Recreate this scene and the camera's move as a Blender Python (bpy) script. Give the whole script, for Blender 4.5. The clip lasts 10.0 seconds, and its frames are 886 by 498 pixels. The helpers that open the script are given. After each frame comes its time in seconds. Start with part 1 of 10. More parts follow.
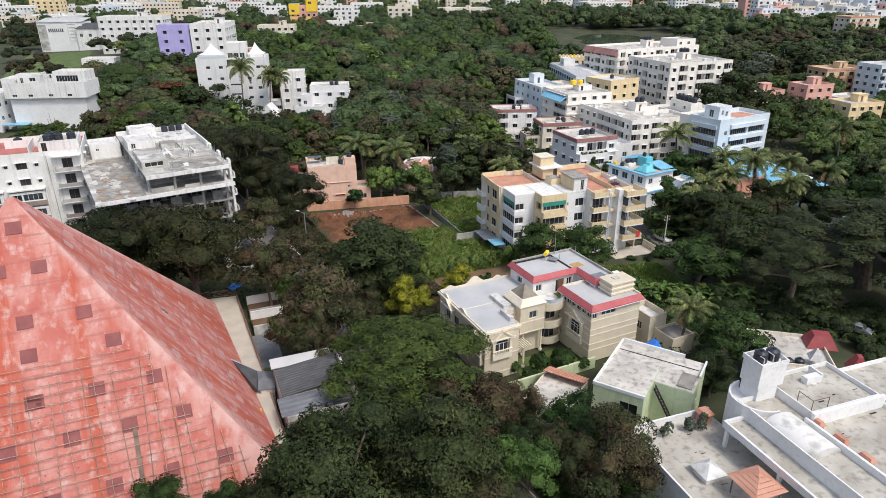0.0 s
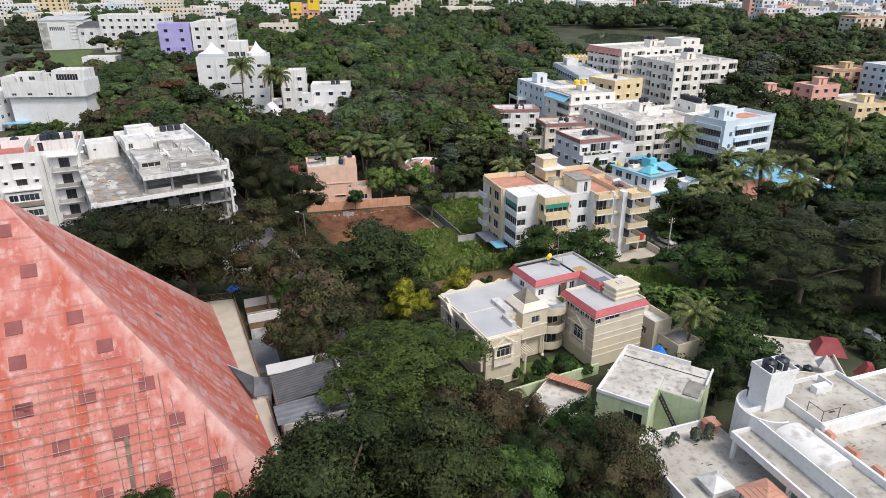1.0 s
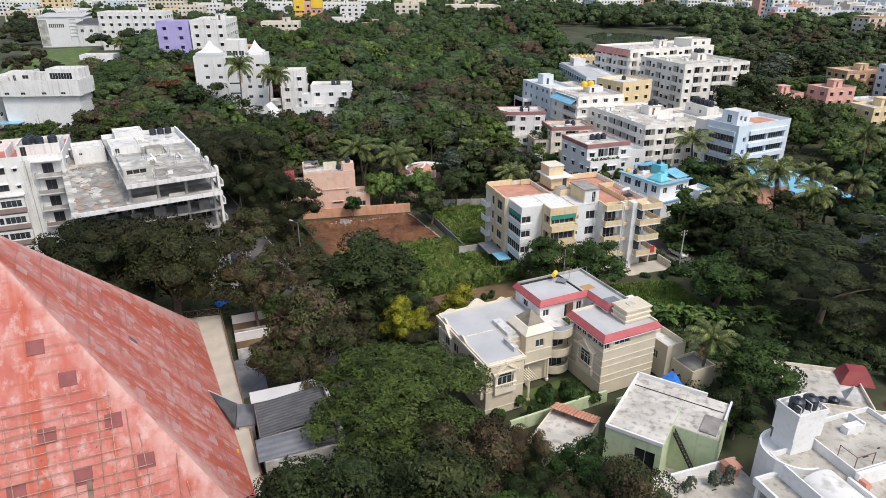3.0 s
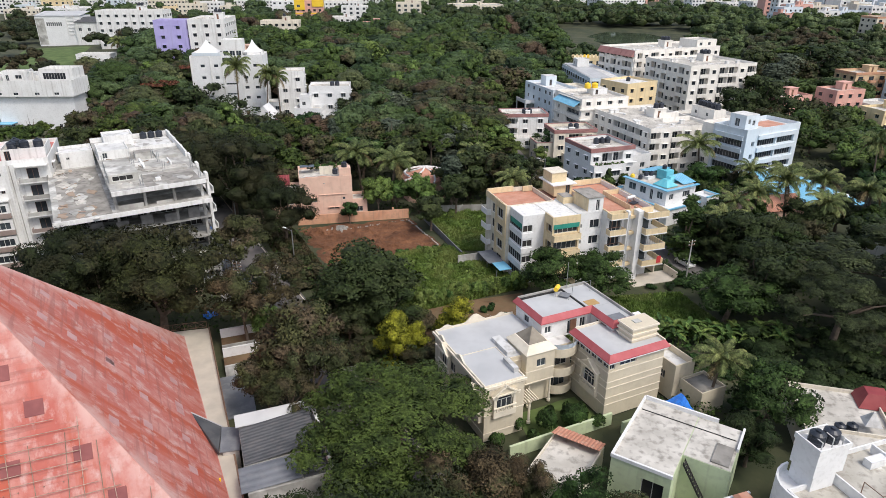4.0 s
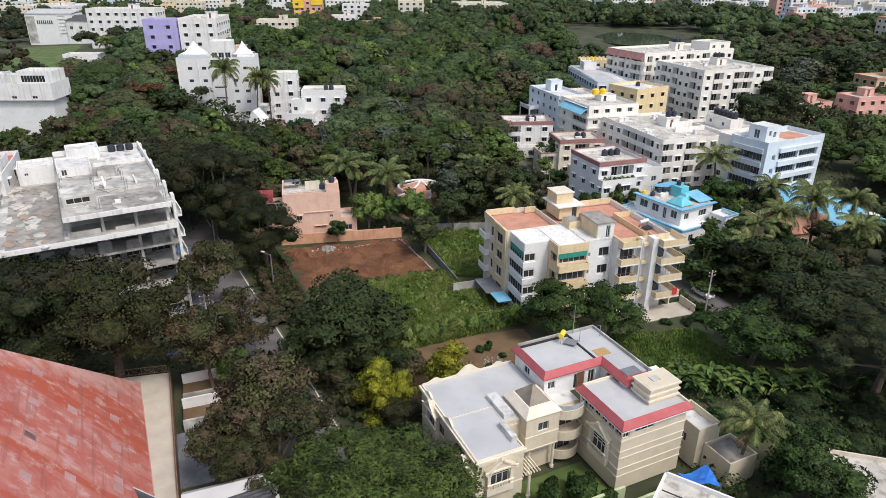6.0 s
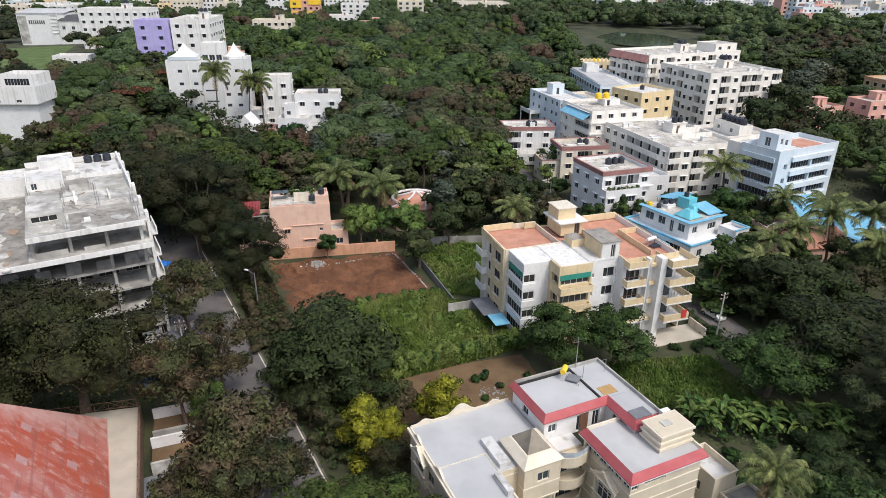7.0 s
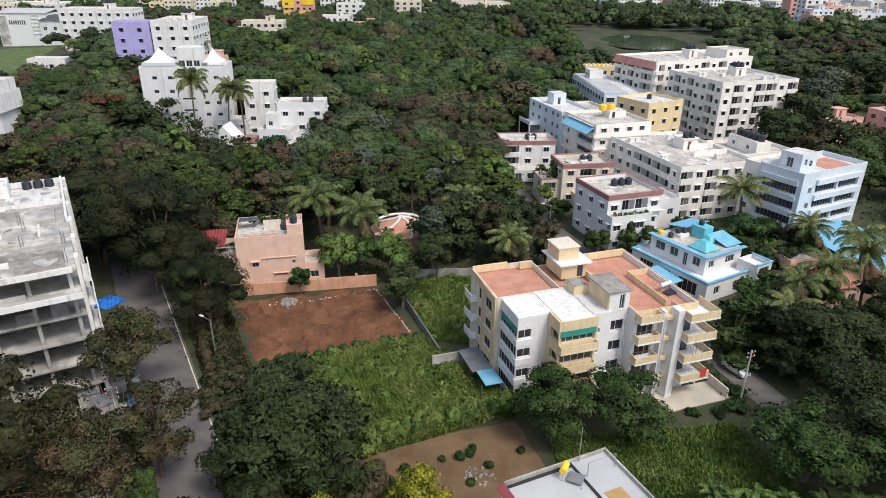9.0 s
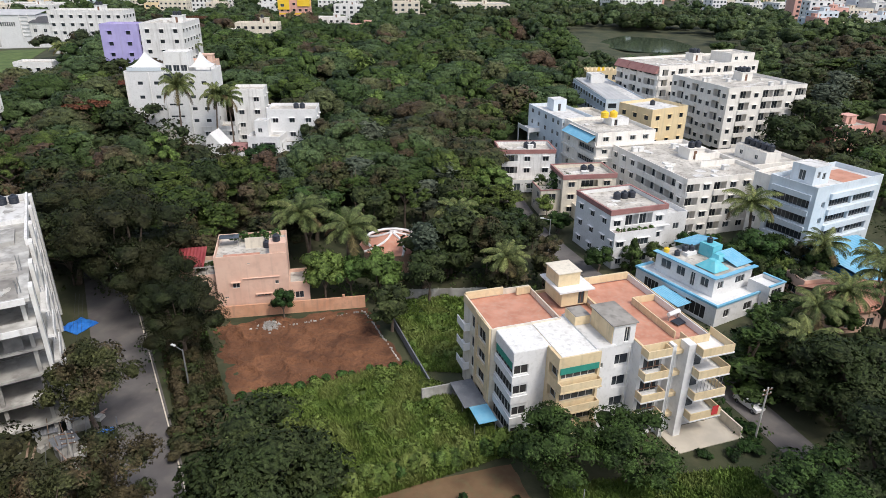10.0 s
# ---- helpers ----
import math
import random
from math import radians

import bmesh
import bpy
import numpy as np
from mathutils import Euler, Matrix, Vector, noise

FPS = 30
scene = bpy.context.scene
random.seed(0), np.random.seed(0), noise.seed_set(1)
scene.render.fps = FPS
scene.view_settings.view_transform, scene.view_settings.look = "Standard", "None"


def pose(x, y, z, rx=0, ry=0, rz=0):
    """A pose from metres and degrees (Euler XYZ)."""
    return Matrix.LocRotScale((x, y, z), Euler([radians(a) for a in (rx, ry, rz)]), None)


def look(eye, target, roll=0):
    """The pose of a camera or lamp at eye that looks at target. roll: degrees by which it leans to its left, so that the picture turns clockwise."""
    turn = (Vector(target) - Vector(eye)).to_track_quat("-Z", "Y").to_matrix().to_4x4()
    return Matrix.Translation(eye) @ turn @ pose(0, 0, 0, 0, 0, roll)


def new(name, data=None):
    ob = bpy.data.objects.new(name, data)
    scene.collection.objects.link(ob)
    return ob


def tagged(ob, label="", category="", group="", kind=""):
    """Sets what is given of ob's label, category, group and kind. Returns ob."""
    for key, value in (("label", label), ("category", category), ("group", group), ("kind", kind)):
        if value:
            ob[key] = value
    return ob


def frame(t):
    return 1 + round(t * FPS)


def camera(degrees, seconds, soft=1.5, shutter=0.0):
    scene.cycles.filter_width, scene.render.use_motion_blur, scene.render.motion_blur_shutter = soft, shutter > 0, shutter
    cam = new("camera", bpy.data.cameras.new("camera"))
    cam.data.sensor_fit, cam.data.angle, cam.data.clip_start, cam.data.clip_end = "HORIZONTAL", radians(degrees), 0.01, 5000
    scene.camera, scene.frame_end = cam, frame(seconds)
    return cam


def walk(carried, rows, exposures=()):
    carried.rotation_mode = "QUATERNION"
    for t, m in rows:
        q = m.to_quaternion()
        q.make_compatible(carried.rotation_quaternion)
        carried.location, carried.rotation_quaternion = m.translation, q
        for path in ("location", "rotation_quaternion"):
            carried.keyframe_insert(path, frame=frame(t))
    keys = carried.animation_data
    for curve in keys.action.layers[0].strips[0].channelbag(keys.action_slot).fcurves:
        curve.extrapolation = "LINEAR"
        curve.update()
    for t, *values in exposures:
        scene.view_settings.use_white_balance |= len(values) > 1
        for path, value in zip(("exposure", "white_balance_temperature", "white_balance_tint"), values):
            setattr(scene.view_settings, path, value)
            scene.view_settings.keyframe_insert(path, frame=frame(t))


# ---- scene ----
cam = camera(69.0, 10.0, soft=0.85)
PATH = [
    (0, (-0.244, -2.088, 51.234), (-9.705, 89.404, 11.995), -0.27),
    (0.5, (-0.230, -1.272, 51.144), (-9.838, 90.178, 11.843), -0.22),
    (1, (-0.241, -0.238, 51.081), (-10.021, 91.174, 11.735), -0.16),
    (1.5, (-0.241, 1.028, 51.066), (-10.200, 92.396, 11.661), -0.11),
    (2, (-0.217, 2.526, 51.091), (-10.352, 93.841, 11.608), -0.06),
    (2.5, (-0.170, 4.253, 51.136), (-10.477, 95.509, 11.562), -0.01),
    (3, (-0.108, 6.207, 51.186), (-10.582, 97.403, 11.516), 0.04),
    (3.5, (-0.039, 8.393, 51.230), (-10.677, 99.530, 11.469), 0.10),
    (4, (0.032, 10.819, 51.268), (-10.770, 101.900, 11.422), 0.17),
    (4.5, (0.101, 13.492, 51.308), (-10.861, 104.519, 11.383), 0.23),
    (5, (0.169, 16.413, 51.362), (-10.947, 107.387, 11.359), 0.29),
    (5.5, (0.239, 19.575, 51.443), (-11.020, 110.495, 11.359), 0.34),
    (6, (0.317, 22.955, 51.560), (-11.071, 113.819, 11.385), 0.37),
    (6.5, (0.407, 26.513, 51.714), (-11.091, 117.320, 11.440), 0.38),
    (7, (0.509, 30.197, 51.894), (-11.073, 120.946, 11.516), 0.39),
    (7.5, (0.624, 33.940, 52.082), (-11.017, 124.638, 11.606), 0.41),
    (8, (0.748, 37.677, 52.251), (-10.927, 128.336, 11.698), 0.45),
    (8.5, (0.876, 41.358, 52.381), (-10.815, 131.996, 11.784), 0.52),
    (9, (1.004, 44.970, 52.467), (-10.694, 135.607, 11.869), 0.61),
    (9.5, (1.138, 48.570, 52.544), (-10.574, 139.219, 11.978), 0.68),
    (10, (1.296, 52.325, 52.716), (-10.455, 142.978, 12.172), 0.67),
]
walk(cam, [(t, look(eye, target, roll)) for t, eye, target, roll in PATH])

# ---- world, sun, exposure ----
world = bpy.data.worlds.new("world")
scene.world = world
world.use_nodes = True
wn = world.node_tree
sky = wn.nodes.new("ShaderNodeTexSky")
sky.sky_type = "NISHITA"
sky.sun_disc = False
SUN_EL, SUN_AZ = 56.0, 130.0
sky.sun_elevation, sky.sun_rotation = radians(SUN_EL), radians(SUN_AZ)
sky.air_density, sky.dust_density, sky.ozone_density = 1.0, 3.0, 1.0
veil = wn.nodes.new("ShaderNodeHueSaturation")  # thin overcast takes most of the blue out of the sky
veil.inputs["Saturation"].default_value = 0.72
wn.links.new(sky.outputs[0], veil.inputs["Color"])
wn.links.new(veil.outputs[0], wn.nodes["Background"].inputs[0])
wn.nodes["Background"].inputs[1].default_value = 0.15
sun = new("sun", bpy.data.lights.new("sun", "SUN"))
sun.data.energy, sun.data.angle, sun.data.color = 1.55, radians(12), (1.0, 0.95, 0.88)
sd = Vector((math.sin(radians(SUN_AZ)) * math.cos(radians(SUN_EL)), math.cos(radians(SUN_AZ)) * math.cos(radians(SUN_EL)), math.sin(radians(SUN_EL))))
sun.matrix_world = look(sd * 200, (0, 0, 0))
scene.view_settings.exposure = 0.35


# ---- materials ----
def surface(name, c1, c2, scale=0.6, rough=0.8, bump=0.0, c3=None, scale3=6.0, amount3=0.35, streak=0.0, islands=0.0, each=0.0, metal=0.0):
    """Two-tone noise, a finer third tone, vertical weather streaks, and variation by island or by object."""
    m = bpy.data.materials.new(name)
    m.use_nodes = True
    t = m.node_tree
    n, link = t.nodes, t.links.new
    bs = n["Principled BSDF"]
    bs.inputs["Roughness"].default_value, bs.inputs["Metallic"].default_value = rough, metal
    geo = n.new("ShaderNodeNewGeometry")

    def tex(sc, detail, stretch=None):
        x = n.new("ShaderNodeTexNoise")
        x.inputs["Scale"].default_value, x.inputs["Detail"].default_value = sc, detail
        if stretch:
            mp = n.new("ShaderNodeMapping")
            mp.inputs["Scale"].default_value = stretch
            link(geo.outputs["Position"], mp.inputs[0])
            link(mp.outputs[0], x.inputs["Vector"])
        else:
            link(geo.outputs["Position"], x.inputs["Vector"])
        return x.outputs[0]

    def ramp(val, lo, hi):
        r = n.new("ShaderNodeMapRange")
        r.inputs[1].default_value, r.inputs[2].default_value = lo, hi
        link(val, r.inputs[0])
        return r.outputs[0]

    def mix(fac, a, b, kind="MIX"):
        x = n.new("ShaderNodeMix")
        x.data_type, x.blend_type = "RGBA", kind
        for sock, v in ((x.inputs[0], fac), (x.inputs[6], a), (x.inputs[7], b)):
            if isinstance(v, (int, float)):
                sock.default_value = v
            elif isinstance(v, tuple):
                sock.default_value = (*v, 1)
            else:
                link(v, sock)
        return x.outputs[2]

    col = mix(ramp(tex(scale, 4), 0.35, 0.65), c1, c2)
    if c3:
        f = ramp(tex(scale3, 5), 0.5, 0.68)
        sc = n.new("ShaderNodeMath")
        sc.operation = "MULTIPLY"
        link(f, sc.inputs[0])
        sc.inputs[1].default_value = amount3
        col = mix(sc.outputs[0], col, c3)
    if streak:
        f = ramp(tex(1.0, 4, (1.6, 1.6, 0.12)), 0.52, 0.75)
        sc = n.new("ShaderNodeMath")
        sc.operation = "MULTIPLY"
        link(f, sc.inputs[0])
        sc.inputs[1].default_value = streak
        col = mix(sc.outputs[0], col, (0.16, 0.14, 0.12))
    for on, kind in ((islands, "isl"), (each, "obj")):
        if on:
            src = geo.outputs["Random Per Island"] if kind == "isl" else n.new("ShaderNodeObjectInfo").outputs["Random"]
            r = n.new("ShaderNodeMapRange")
            r.inputs[3].default_value, r.inputs[4].default_value = 1 - on, 1 + on
            link(src, r.inputs[0])
            hs = n.new("ShaderNodeHueSaturation")
            link(r.outputs[0], hs.inputs["Value"])
            if kind == "obj":
                r2 = n.new("ShaderNodeMapRange")
                r2.inputs[3].default_value, r2.inputs[4].default_value = 0.5 + on * 0.06, 0.5 - on * 0.06
                link(src, r2.inputs[0])
                link(r2.outputs[0], hs.inputs["Hue"])
            link(col, hs.inputs["Color"])
            col = hs.outputs[0]
    link(col, bs.inputs["Base Color"])
    if bump:
        b = n.new("ShaderNodeBump")
        b.inputs["Strength"].default_value, b.inputs["Distance"].default_value = 0.6, bump
        link(tex(max(scale3, 3.0), 6), b.inputs["Height"])
        link(b.outputs[0], bs.inputs["Normal"])
    return m


def foliage(name, dark, light, each=0.3, glow=0.16, patch=None, size=0.28, speck=0.34, grain=1.7, relief=0.35, broad=0.5, gap_shade=0.4):
    m = bpy.data.materials.new(name)
    m.use_nodes = True
    t = m.node_tree
    n, link = t.nodes, t.links.new
    bs = n["Principled BSDF"]
    bs.inputs["Roughness"].default_value = 0.55
    bs.inputs["Specular IOR Level"].default_value = 0.18
    geo, obj = n.new("ShaderNodeNewGeometry"), n.new("ShaderNodeObjectInfo")
    ns = n.new("ShaderNodeTexNoise")
    ns.inputs["Scale"].default_value, ns.inputs["Detail"].default_value = broad, 3
    link(geo.outputs["Position"], ns.inputs["Vector"])
    av = n.new("ShaderNodeMath")
    av.operation = "MULTIPLY_ADD"
    link(geo.outputs["Random Per Island"], av.inputs[0])
    av.inputs[1].default_value = speck
    mr = n.new("ShaderNodeMapRange")
    mr.inputs[1].default_value, mr.inputs[2].default_value, mr.inputs[4].default_value = 0.35, 0.65, 1.1 - speck
    link(ns.outputs[0], mr.inputs[0])
    link(mr.outputs[0], av.inputs[2])
    mx = n.new("ShaderNodeMix")
    mx.data_type = "RGBA"
    mx.inputs[6].default_value, mx.inputs[7].default_value = (*dark, 1), (*light, 1)
    link(av.outputs[0], mx.inputs[0])
    if patch:
        big = n.new("ShaderNodeTexNoise")
        big.inputs["Scale"].default_value, big.inputs["Detail"].default_value = size, 2
        link(geo.outputs["Position"], big.inputs["Vector"])
        pr = n.new("ShaderNodeMapRange")
        pr.inputs[1].default_value, pr.inputs[2].default_value = 0.47, 0.58
        link(big.outputs[0], pr.inputs[0])
        px = n.new("ShaderNodeMix")
        px.data_type = "RGBA"
        px.inputs[7].default_value = (*patch, 1)
        link(pr.outputs[0], px.inputs[0])
        link(mx.outputs[2], px.inputs[6])
        mx = px
    # leaf-scale grain: clumps of leaves, with shaded gaps between them darkened in the colour
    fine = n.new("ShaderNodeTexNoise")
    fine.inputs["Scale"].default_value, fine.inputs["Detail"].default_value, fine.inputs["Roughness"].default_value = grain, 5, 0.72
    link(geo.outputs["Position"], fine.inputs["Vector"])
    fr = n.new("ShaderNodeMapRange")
    fr.inputs[1].default_value, fr.inputs[2].default_value, fr.inputs[3].default_value, fr.inputs[4].default_value = 0.38, 0.62, gap_shade, 1.9 - gap_shade
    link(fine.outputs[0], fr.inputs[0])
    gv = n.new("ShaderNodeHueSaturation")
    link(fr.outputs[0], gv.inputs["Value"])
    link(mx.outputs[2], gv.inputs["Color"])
    bp = n.new("ShaderNodeBump")
    bp.inputs["Strength"].default_value, bp.inputs["Distance"].default_value = 0.7, relief
    link(fine.outputs[0], bp.inputs["Height"])
    link(bp.outputs[0], bs.inputs["Normal"])
    hs = n.new("ShaderNodeHueSaturation")
    for out, lo, hi in (("Value", 1 - each, 1 + each), ("Hue", 0.5 + 0.03 * each / 0.25, 0.5 - 0.02 * each / 0.25)):
        r = n.new("ShaderNodeMapRange")
        r.inputs[3].default_value, r.inputs[4].default_value = lo, hi
        link(obj.outputs["Random"], r.inputs[0])
        link(r.outputs[0], hs.inputs[out])
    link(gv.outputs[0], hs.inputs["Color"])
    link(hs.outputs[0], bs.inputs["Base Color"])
    tr = n.new("ShaderNodeBsdfTranslucent")
    link(hs.outputs[0], tr.inputs[0])
    ms = n.new("ShaderNodeMixShader")
    ms.inputs[0].default_value = glow
    link(bs.outputs[0], ms.inputs[1])
    link(tr.outputs[0], ms.inputs[2])
    link(ms.outputs[0], n["Material Output"].inputs[0])
    return m


WHITE = surface("white_paint", (0.72, 0.71, 0.69), (0.80, 0.80, 0.79), 0.3, 0.7, c3=(0.5, 0.48, 0.45), scale3=2.5, amount3=0.25, streak=0.35)
CLEANWHITE = surface("clean_white_paint", (0.72, 0.72, 0.72), (0.79, 0.79, 0.79), 0.3, 0.65, c3=(0.5, 0.5, 0.48), scale3=2.2, amount3=0.3)
OFFWHITE = surface("warm_white_paint", (0.80, 0.765, 0.71), (0.86, 0.83, 0.78), 0.3, 0.7, c3=(0.6, 0.55, 0.49), scale3=2.0, amount3=0.22, streak=0.18)
MAROON = surface("dull_maroon_paint", (0.30, 0.14, 0.13), (0.37, 0.185, 0.17), 0.5, 0.7, c3=(0.2, 0.12, 0.1), scale3=2.0, amount3=0.4)
REDTERRACE = surface("red_terrace_paint", (0.40, 0.12, 0.10), (0.48, 0.17, 0.145), 0.4, 0.7, c3=(0.3, 0.16, 0.14), scale3=1.4, amount3=0.5)
DARKSHEET = surface("dark_grey_sheet", (0.05, 0.053, 0.06), (0.085, 0.088, 0.095), 0.5, 0.7, c3=(0.13, 0.12, 0.12), scale3=1.2, amount3=0.4)
CREAM = surface("cream_paint", (0.66, 0.60, 0.50), (0.74, 0.68, 0.57), 0.3, 0.7, c3=(0.45, 0.40, 0.33), scale3=2.0, amount3=0.25, streak=0.3)
TAN = surface("tan_paint", (0.66, 0.52, 0.32), (0.73, 0.60, 0.39), 0.4, 0.7, c3=(0.42, 0.33, 0.22), scale3=2.0, amount3=0.25, streak=0.25)
SAND = surface("sand_paint", (0.59, 0.52, 0.40), (0.66, 0.585, 0.455), 0.4, 0.7, c3=(0.44, 0.37, 0.28), scale3=2.0, amount3=0.2, streak=0.1)
PALE = surface("pale_blue_paint", (0.60, 0.67, 0.73), (0.67, 0.73, 0.78), 0.3, 0.65, c3=(0.45, 0.52, 0.56), scale3=2.0, amount3=0.2, streak=0.15)
LILAC = surface("lilac_paint", (0.40, 0.36, 0.66), (0.46, 0.42, 0.72), 0.3, 0.7, streak=0.2)
YELLOW = surface("yellow_paint", (0.74, 0.58, 0.34), (0.79, 0.64, 0.40), 0.3, 0.7, streak=0.25)
BRIGHT = surface("bright_yellow_paint", (0.85, 0.55, 0.03), (0.88, 0.6, 0.05), 0.3, 0.5)
PINK = surface("pink_paint", (0.66, 0.36, 0.30), (0.72, 0.42, 0.35), 0.3, 0.7, streak=0.25)
OCHRE = surface("ochre_paint", (0.62, 0.44, 0.27), (0.69, 0.50, 0.32), 0.3, 0.7, c3=(0.45, 0.33, 0.22), scale3=1.5, amount3=0.3, streak=0.3)
PEACH = surface("peach_paint", (0.70, 0.46, 0.36), (0.76, 0.53, 0.42), 0.4, 0.7, c3=(0.55, 0.36, 0.28), scale3=1.2, amount3=0.3, streak=0.15)
ORANGE = surface("orange_wall_paint", (0.58, 0.30, 0.18), (0.66, 0.37, 0.24), 0.4, 0.8, c3=(0.4, 0.25, 0.16), scale3=1.5, amount3=0.4, streak=0.3)
MINT = surface("pale_green_paint", (0.52, 0.60, 0.38), (0.58, 0.66, 0.44), 0.4, 0.7, c3=(0.36, 0.40, 0.27), scale3=1.5, amount3=0.3, streak=0.3)
GREYW = surface("bare_concrete", (0.26, 0.25, 0.235), (0.46, 0.45, 0.42), 0.3, 0.9, 0.01, c3=(0.68, 0.67, 0.64), scale3=0.35, amount3=0.9, streak=0.35)
ROOFG = surface("weathered_roof", (0.40, 0.375, 0.335), (0.62, 0.59, 0.54), 0.3, 0.9, c3=(0.15, 0.135, 0.115), scale3=1.3, amount3=0.6)
ROOFTAN = surface("worn_tan_roof", (0.37, 0.345, 0.30), (0.53, 0.505, 0.45), 0.35, 0.9, c3=(0.17, 0.15, 0.125), scale3=1.4, amount3=0.6)
ROOFDARK = surface("damp_roof_screed", (0.22, 0.205, 0.185), (0.36, 0.34, 0.31), 0.4, 0.9, c3=(0.12, 0.11, 0.10), scale3=0.9, amount3=0.6)
ROOFW = surface("pale_roof", (0.56, 0.555, 0.545), (0.70, 0.695, 0.685), 0.2, 0.8, c3=(0.27, 0.26, 0.24), scale3=0.9, amount3=0.6)
ROOFV = surface("grey_white_roof_paint", (0.42, 0.425, 0.435), (0.52, 0.525, 0.53), 0.25, 0.6, c3=(0.40, 0.40, 0.41), scale3=0.5, amount3=0.5)
TERRA = surface("terracotta_roof_tile", (0.46, 0.205, 0.135), (0.57, 0.285, 0.2), 0.5, 0.75, c3=(0.46, 0.33, 0.26), scale3=2.0, amount3=0.4)
REDTRIM = surface("red_painted_trim", (0.41, 0.082, 0.09), (0.47, 0.115, 0.125), 0.6, 0.55, c3=(0.35, 0.1, 0.1), scale3=3.0, amount3=0.3)
DARKRED = surface("dark_red_sheet", (0.24, 0.035, 0.04), (0.31, 0.06, 0.06), 0.6, 0.5)
BLUESHEET = surface("blue_sheet", (0.14, 0.42, 0.62), (0.22, 0.50, 0.68), 0.5, 0.5, c3=(0.3, 0.5, 0.65), scale3=1.5, amount3=0.3)
TARPWALL = surface("blue_sheet_wall", (0.03, 0.20, 0.52), (0.05, 0.26, 0.60), 0.5, 0.5)
TARP = surface("blue_tarpaulin", (0.02, 0.16, 0.60), (0.04, 0.22, 0.70), 0.8, 0.4, 0.03)
GREENTARP = surface("green_awning", (0.02, 0.22, 0.17), (0.04, 0.29, 0.22), 0.8, 0.7)
GREYSHEET = surface("grey_roof_sheet", (0.13, 0.14, 0.16), (0.19, 0.20, 0.22), 0.5, 0.6, c3=(0.26, 0.26, 0.26), scale3=1.5, amount3=0.4)
# near-black; as a pane it paints the shade of an open recess
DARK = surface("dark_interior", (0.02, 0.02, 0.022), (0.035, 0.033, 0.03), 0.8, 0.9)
BLACKTANK = surface("black_plastic_tank", (0.02, 0.025, 0.035), (0.03, 0.035, 0.05), 0.8, 0.4)
GLASS = surface("dark_window_glass", (0.025, 0.032, 0.04), (0.06, 0.07, 0.08), 0.4, 0.12, each=0.35)
FRAMEM = surface("window_frame_paint", (0.60, 0.60, 0.58), (0.68, 0.68, 0.66), 0.5, 0.5)
BROWNF = surface("brown_timber", (0.16, 0.08, 0.05), (0.22, 0.12, 0.08), 1.0, 0.6)
STEEL = surface("galvanised_steel", (0.35, 0.36, 0.37), (0.45, 0.46, 0.47), 1.5, 0.45, metal=0.7)
TURQ = surface("turquoise_sheet", (0.10, 0.46, 0.56), (0.17, 0.56, 0.65), 0.6, 0.6, c3=(0.3, 0.55, 0.6), scale3=1.5, amount3=0.3)
RUST = surface("rusty_steel", (0.16, 0.10, 0.07), (0.24, 0.15, 0.10), 2.0, 0.8)
ASPHALT = surface("asphalt", (0.11, 0.10, 0.10), (0.15, 0.14, 0.135), 0.25, 0.9, 0.01, c3=(0.2, 0.18, 0.16), scale3=0.6, amount3=0.4)
PAVE = surface("beige_paving", (0.44, 0.40, 0.34), (0.54, 0.49, 0.41), 0.4, 0.85, c3=(0.45, 0.4, 0.32), scale3=1.5, amount3=0.3)
EARTH = surface("dry_earth", (0.118, 0.070, 0.036), (0.190, 0.120, 0.064), 0.25, 0.95, 0.05, c3=(0.14, 0.12, 0.06), scale3=0.9, amount3=0.5)
REDSOIL = surface("red_soil", (0.105, 0.043, 0.020), (0.205, 0.090, 0.043), 0.22, 0.95, 0.6, c3=(0.065, 0.032, 0.017), scale3=2.2, amount3=0.45)
GROUND = surface("scrub_ground", (0.026, 0.036, 0.015), (0.065, 0.068, 0.032), 0.12, 0.95, 0.05, c3=(0.12, 0.105, 0.065), scale3=0.5, amount3=0.25)
MEADOW = surface("meadow_soil", (0.055, 0.095, 0.022), (0.11, 0.16, 0.045), 0.25, 0.95, 0.05, c3=(0.12, 0.11, 0.05), scale3=0.7, amount3=0.3)
WATER = surface("pond_water", (0.07, 0.095, 0.06), (0.09, 0.115, 0.075), 0.05, 0.08)
BARK = surface("bark", (0.10, 0.075, 0.055), (0.17, 0.13, 0.10), 1.5, 0.95, 0.03)
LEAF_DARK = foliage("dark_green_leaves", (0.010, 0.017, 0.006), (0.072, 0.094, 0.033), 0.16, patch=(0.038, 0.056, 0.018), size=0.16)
# these two far-wood leaf tones are lifted in colour to stand in for haze
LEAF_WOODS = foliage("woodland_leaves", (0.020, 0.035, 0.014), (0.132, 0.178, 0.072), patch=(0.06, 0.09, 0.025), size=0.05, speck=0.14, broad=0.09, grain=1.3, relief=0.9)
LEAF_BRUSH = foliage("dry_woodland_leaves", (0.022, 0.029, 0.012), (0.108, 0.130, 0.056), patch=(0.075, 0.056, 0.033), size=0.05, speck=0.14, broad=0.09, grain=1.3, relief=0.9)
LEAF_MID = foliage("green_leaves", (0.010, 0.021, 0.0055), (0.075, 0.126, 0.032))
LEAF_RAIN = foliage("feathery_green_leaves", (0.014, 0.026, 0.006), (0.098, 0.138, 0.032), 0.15)
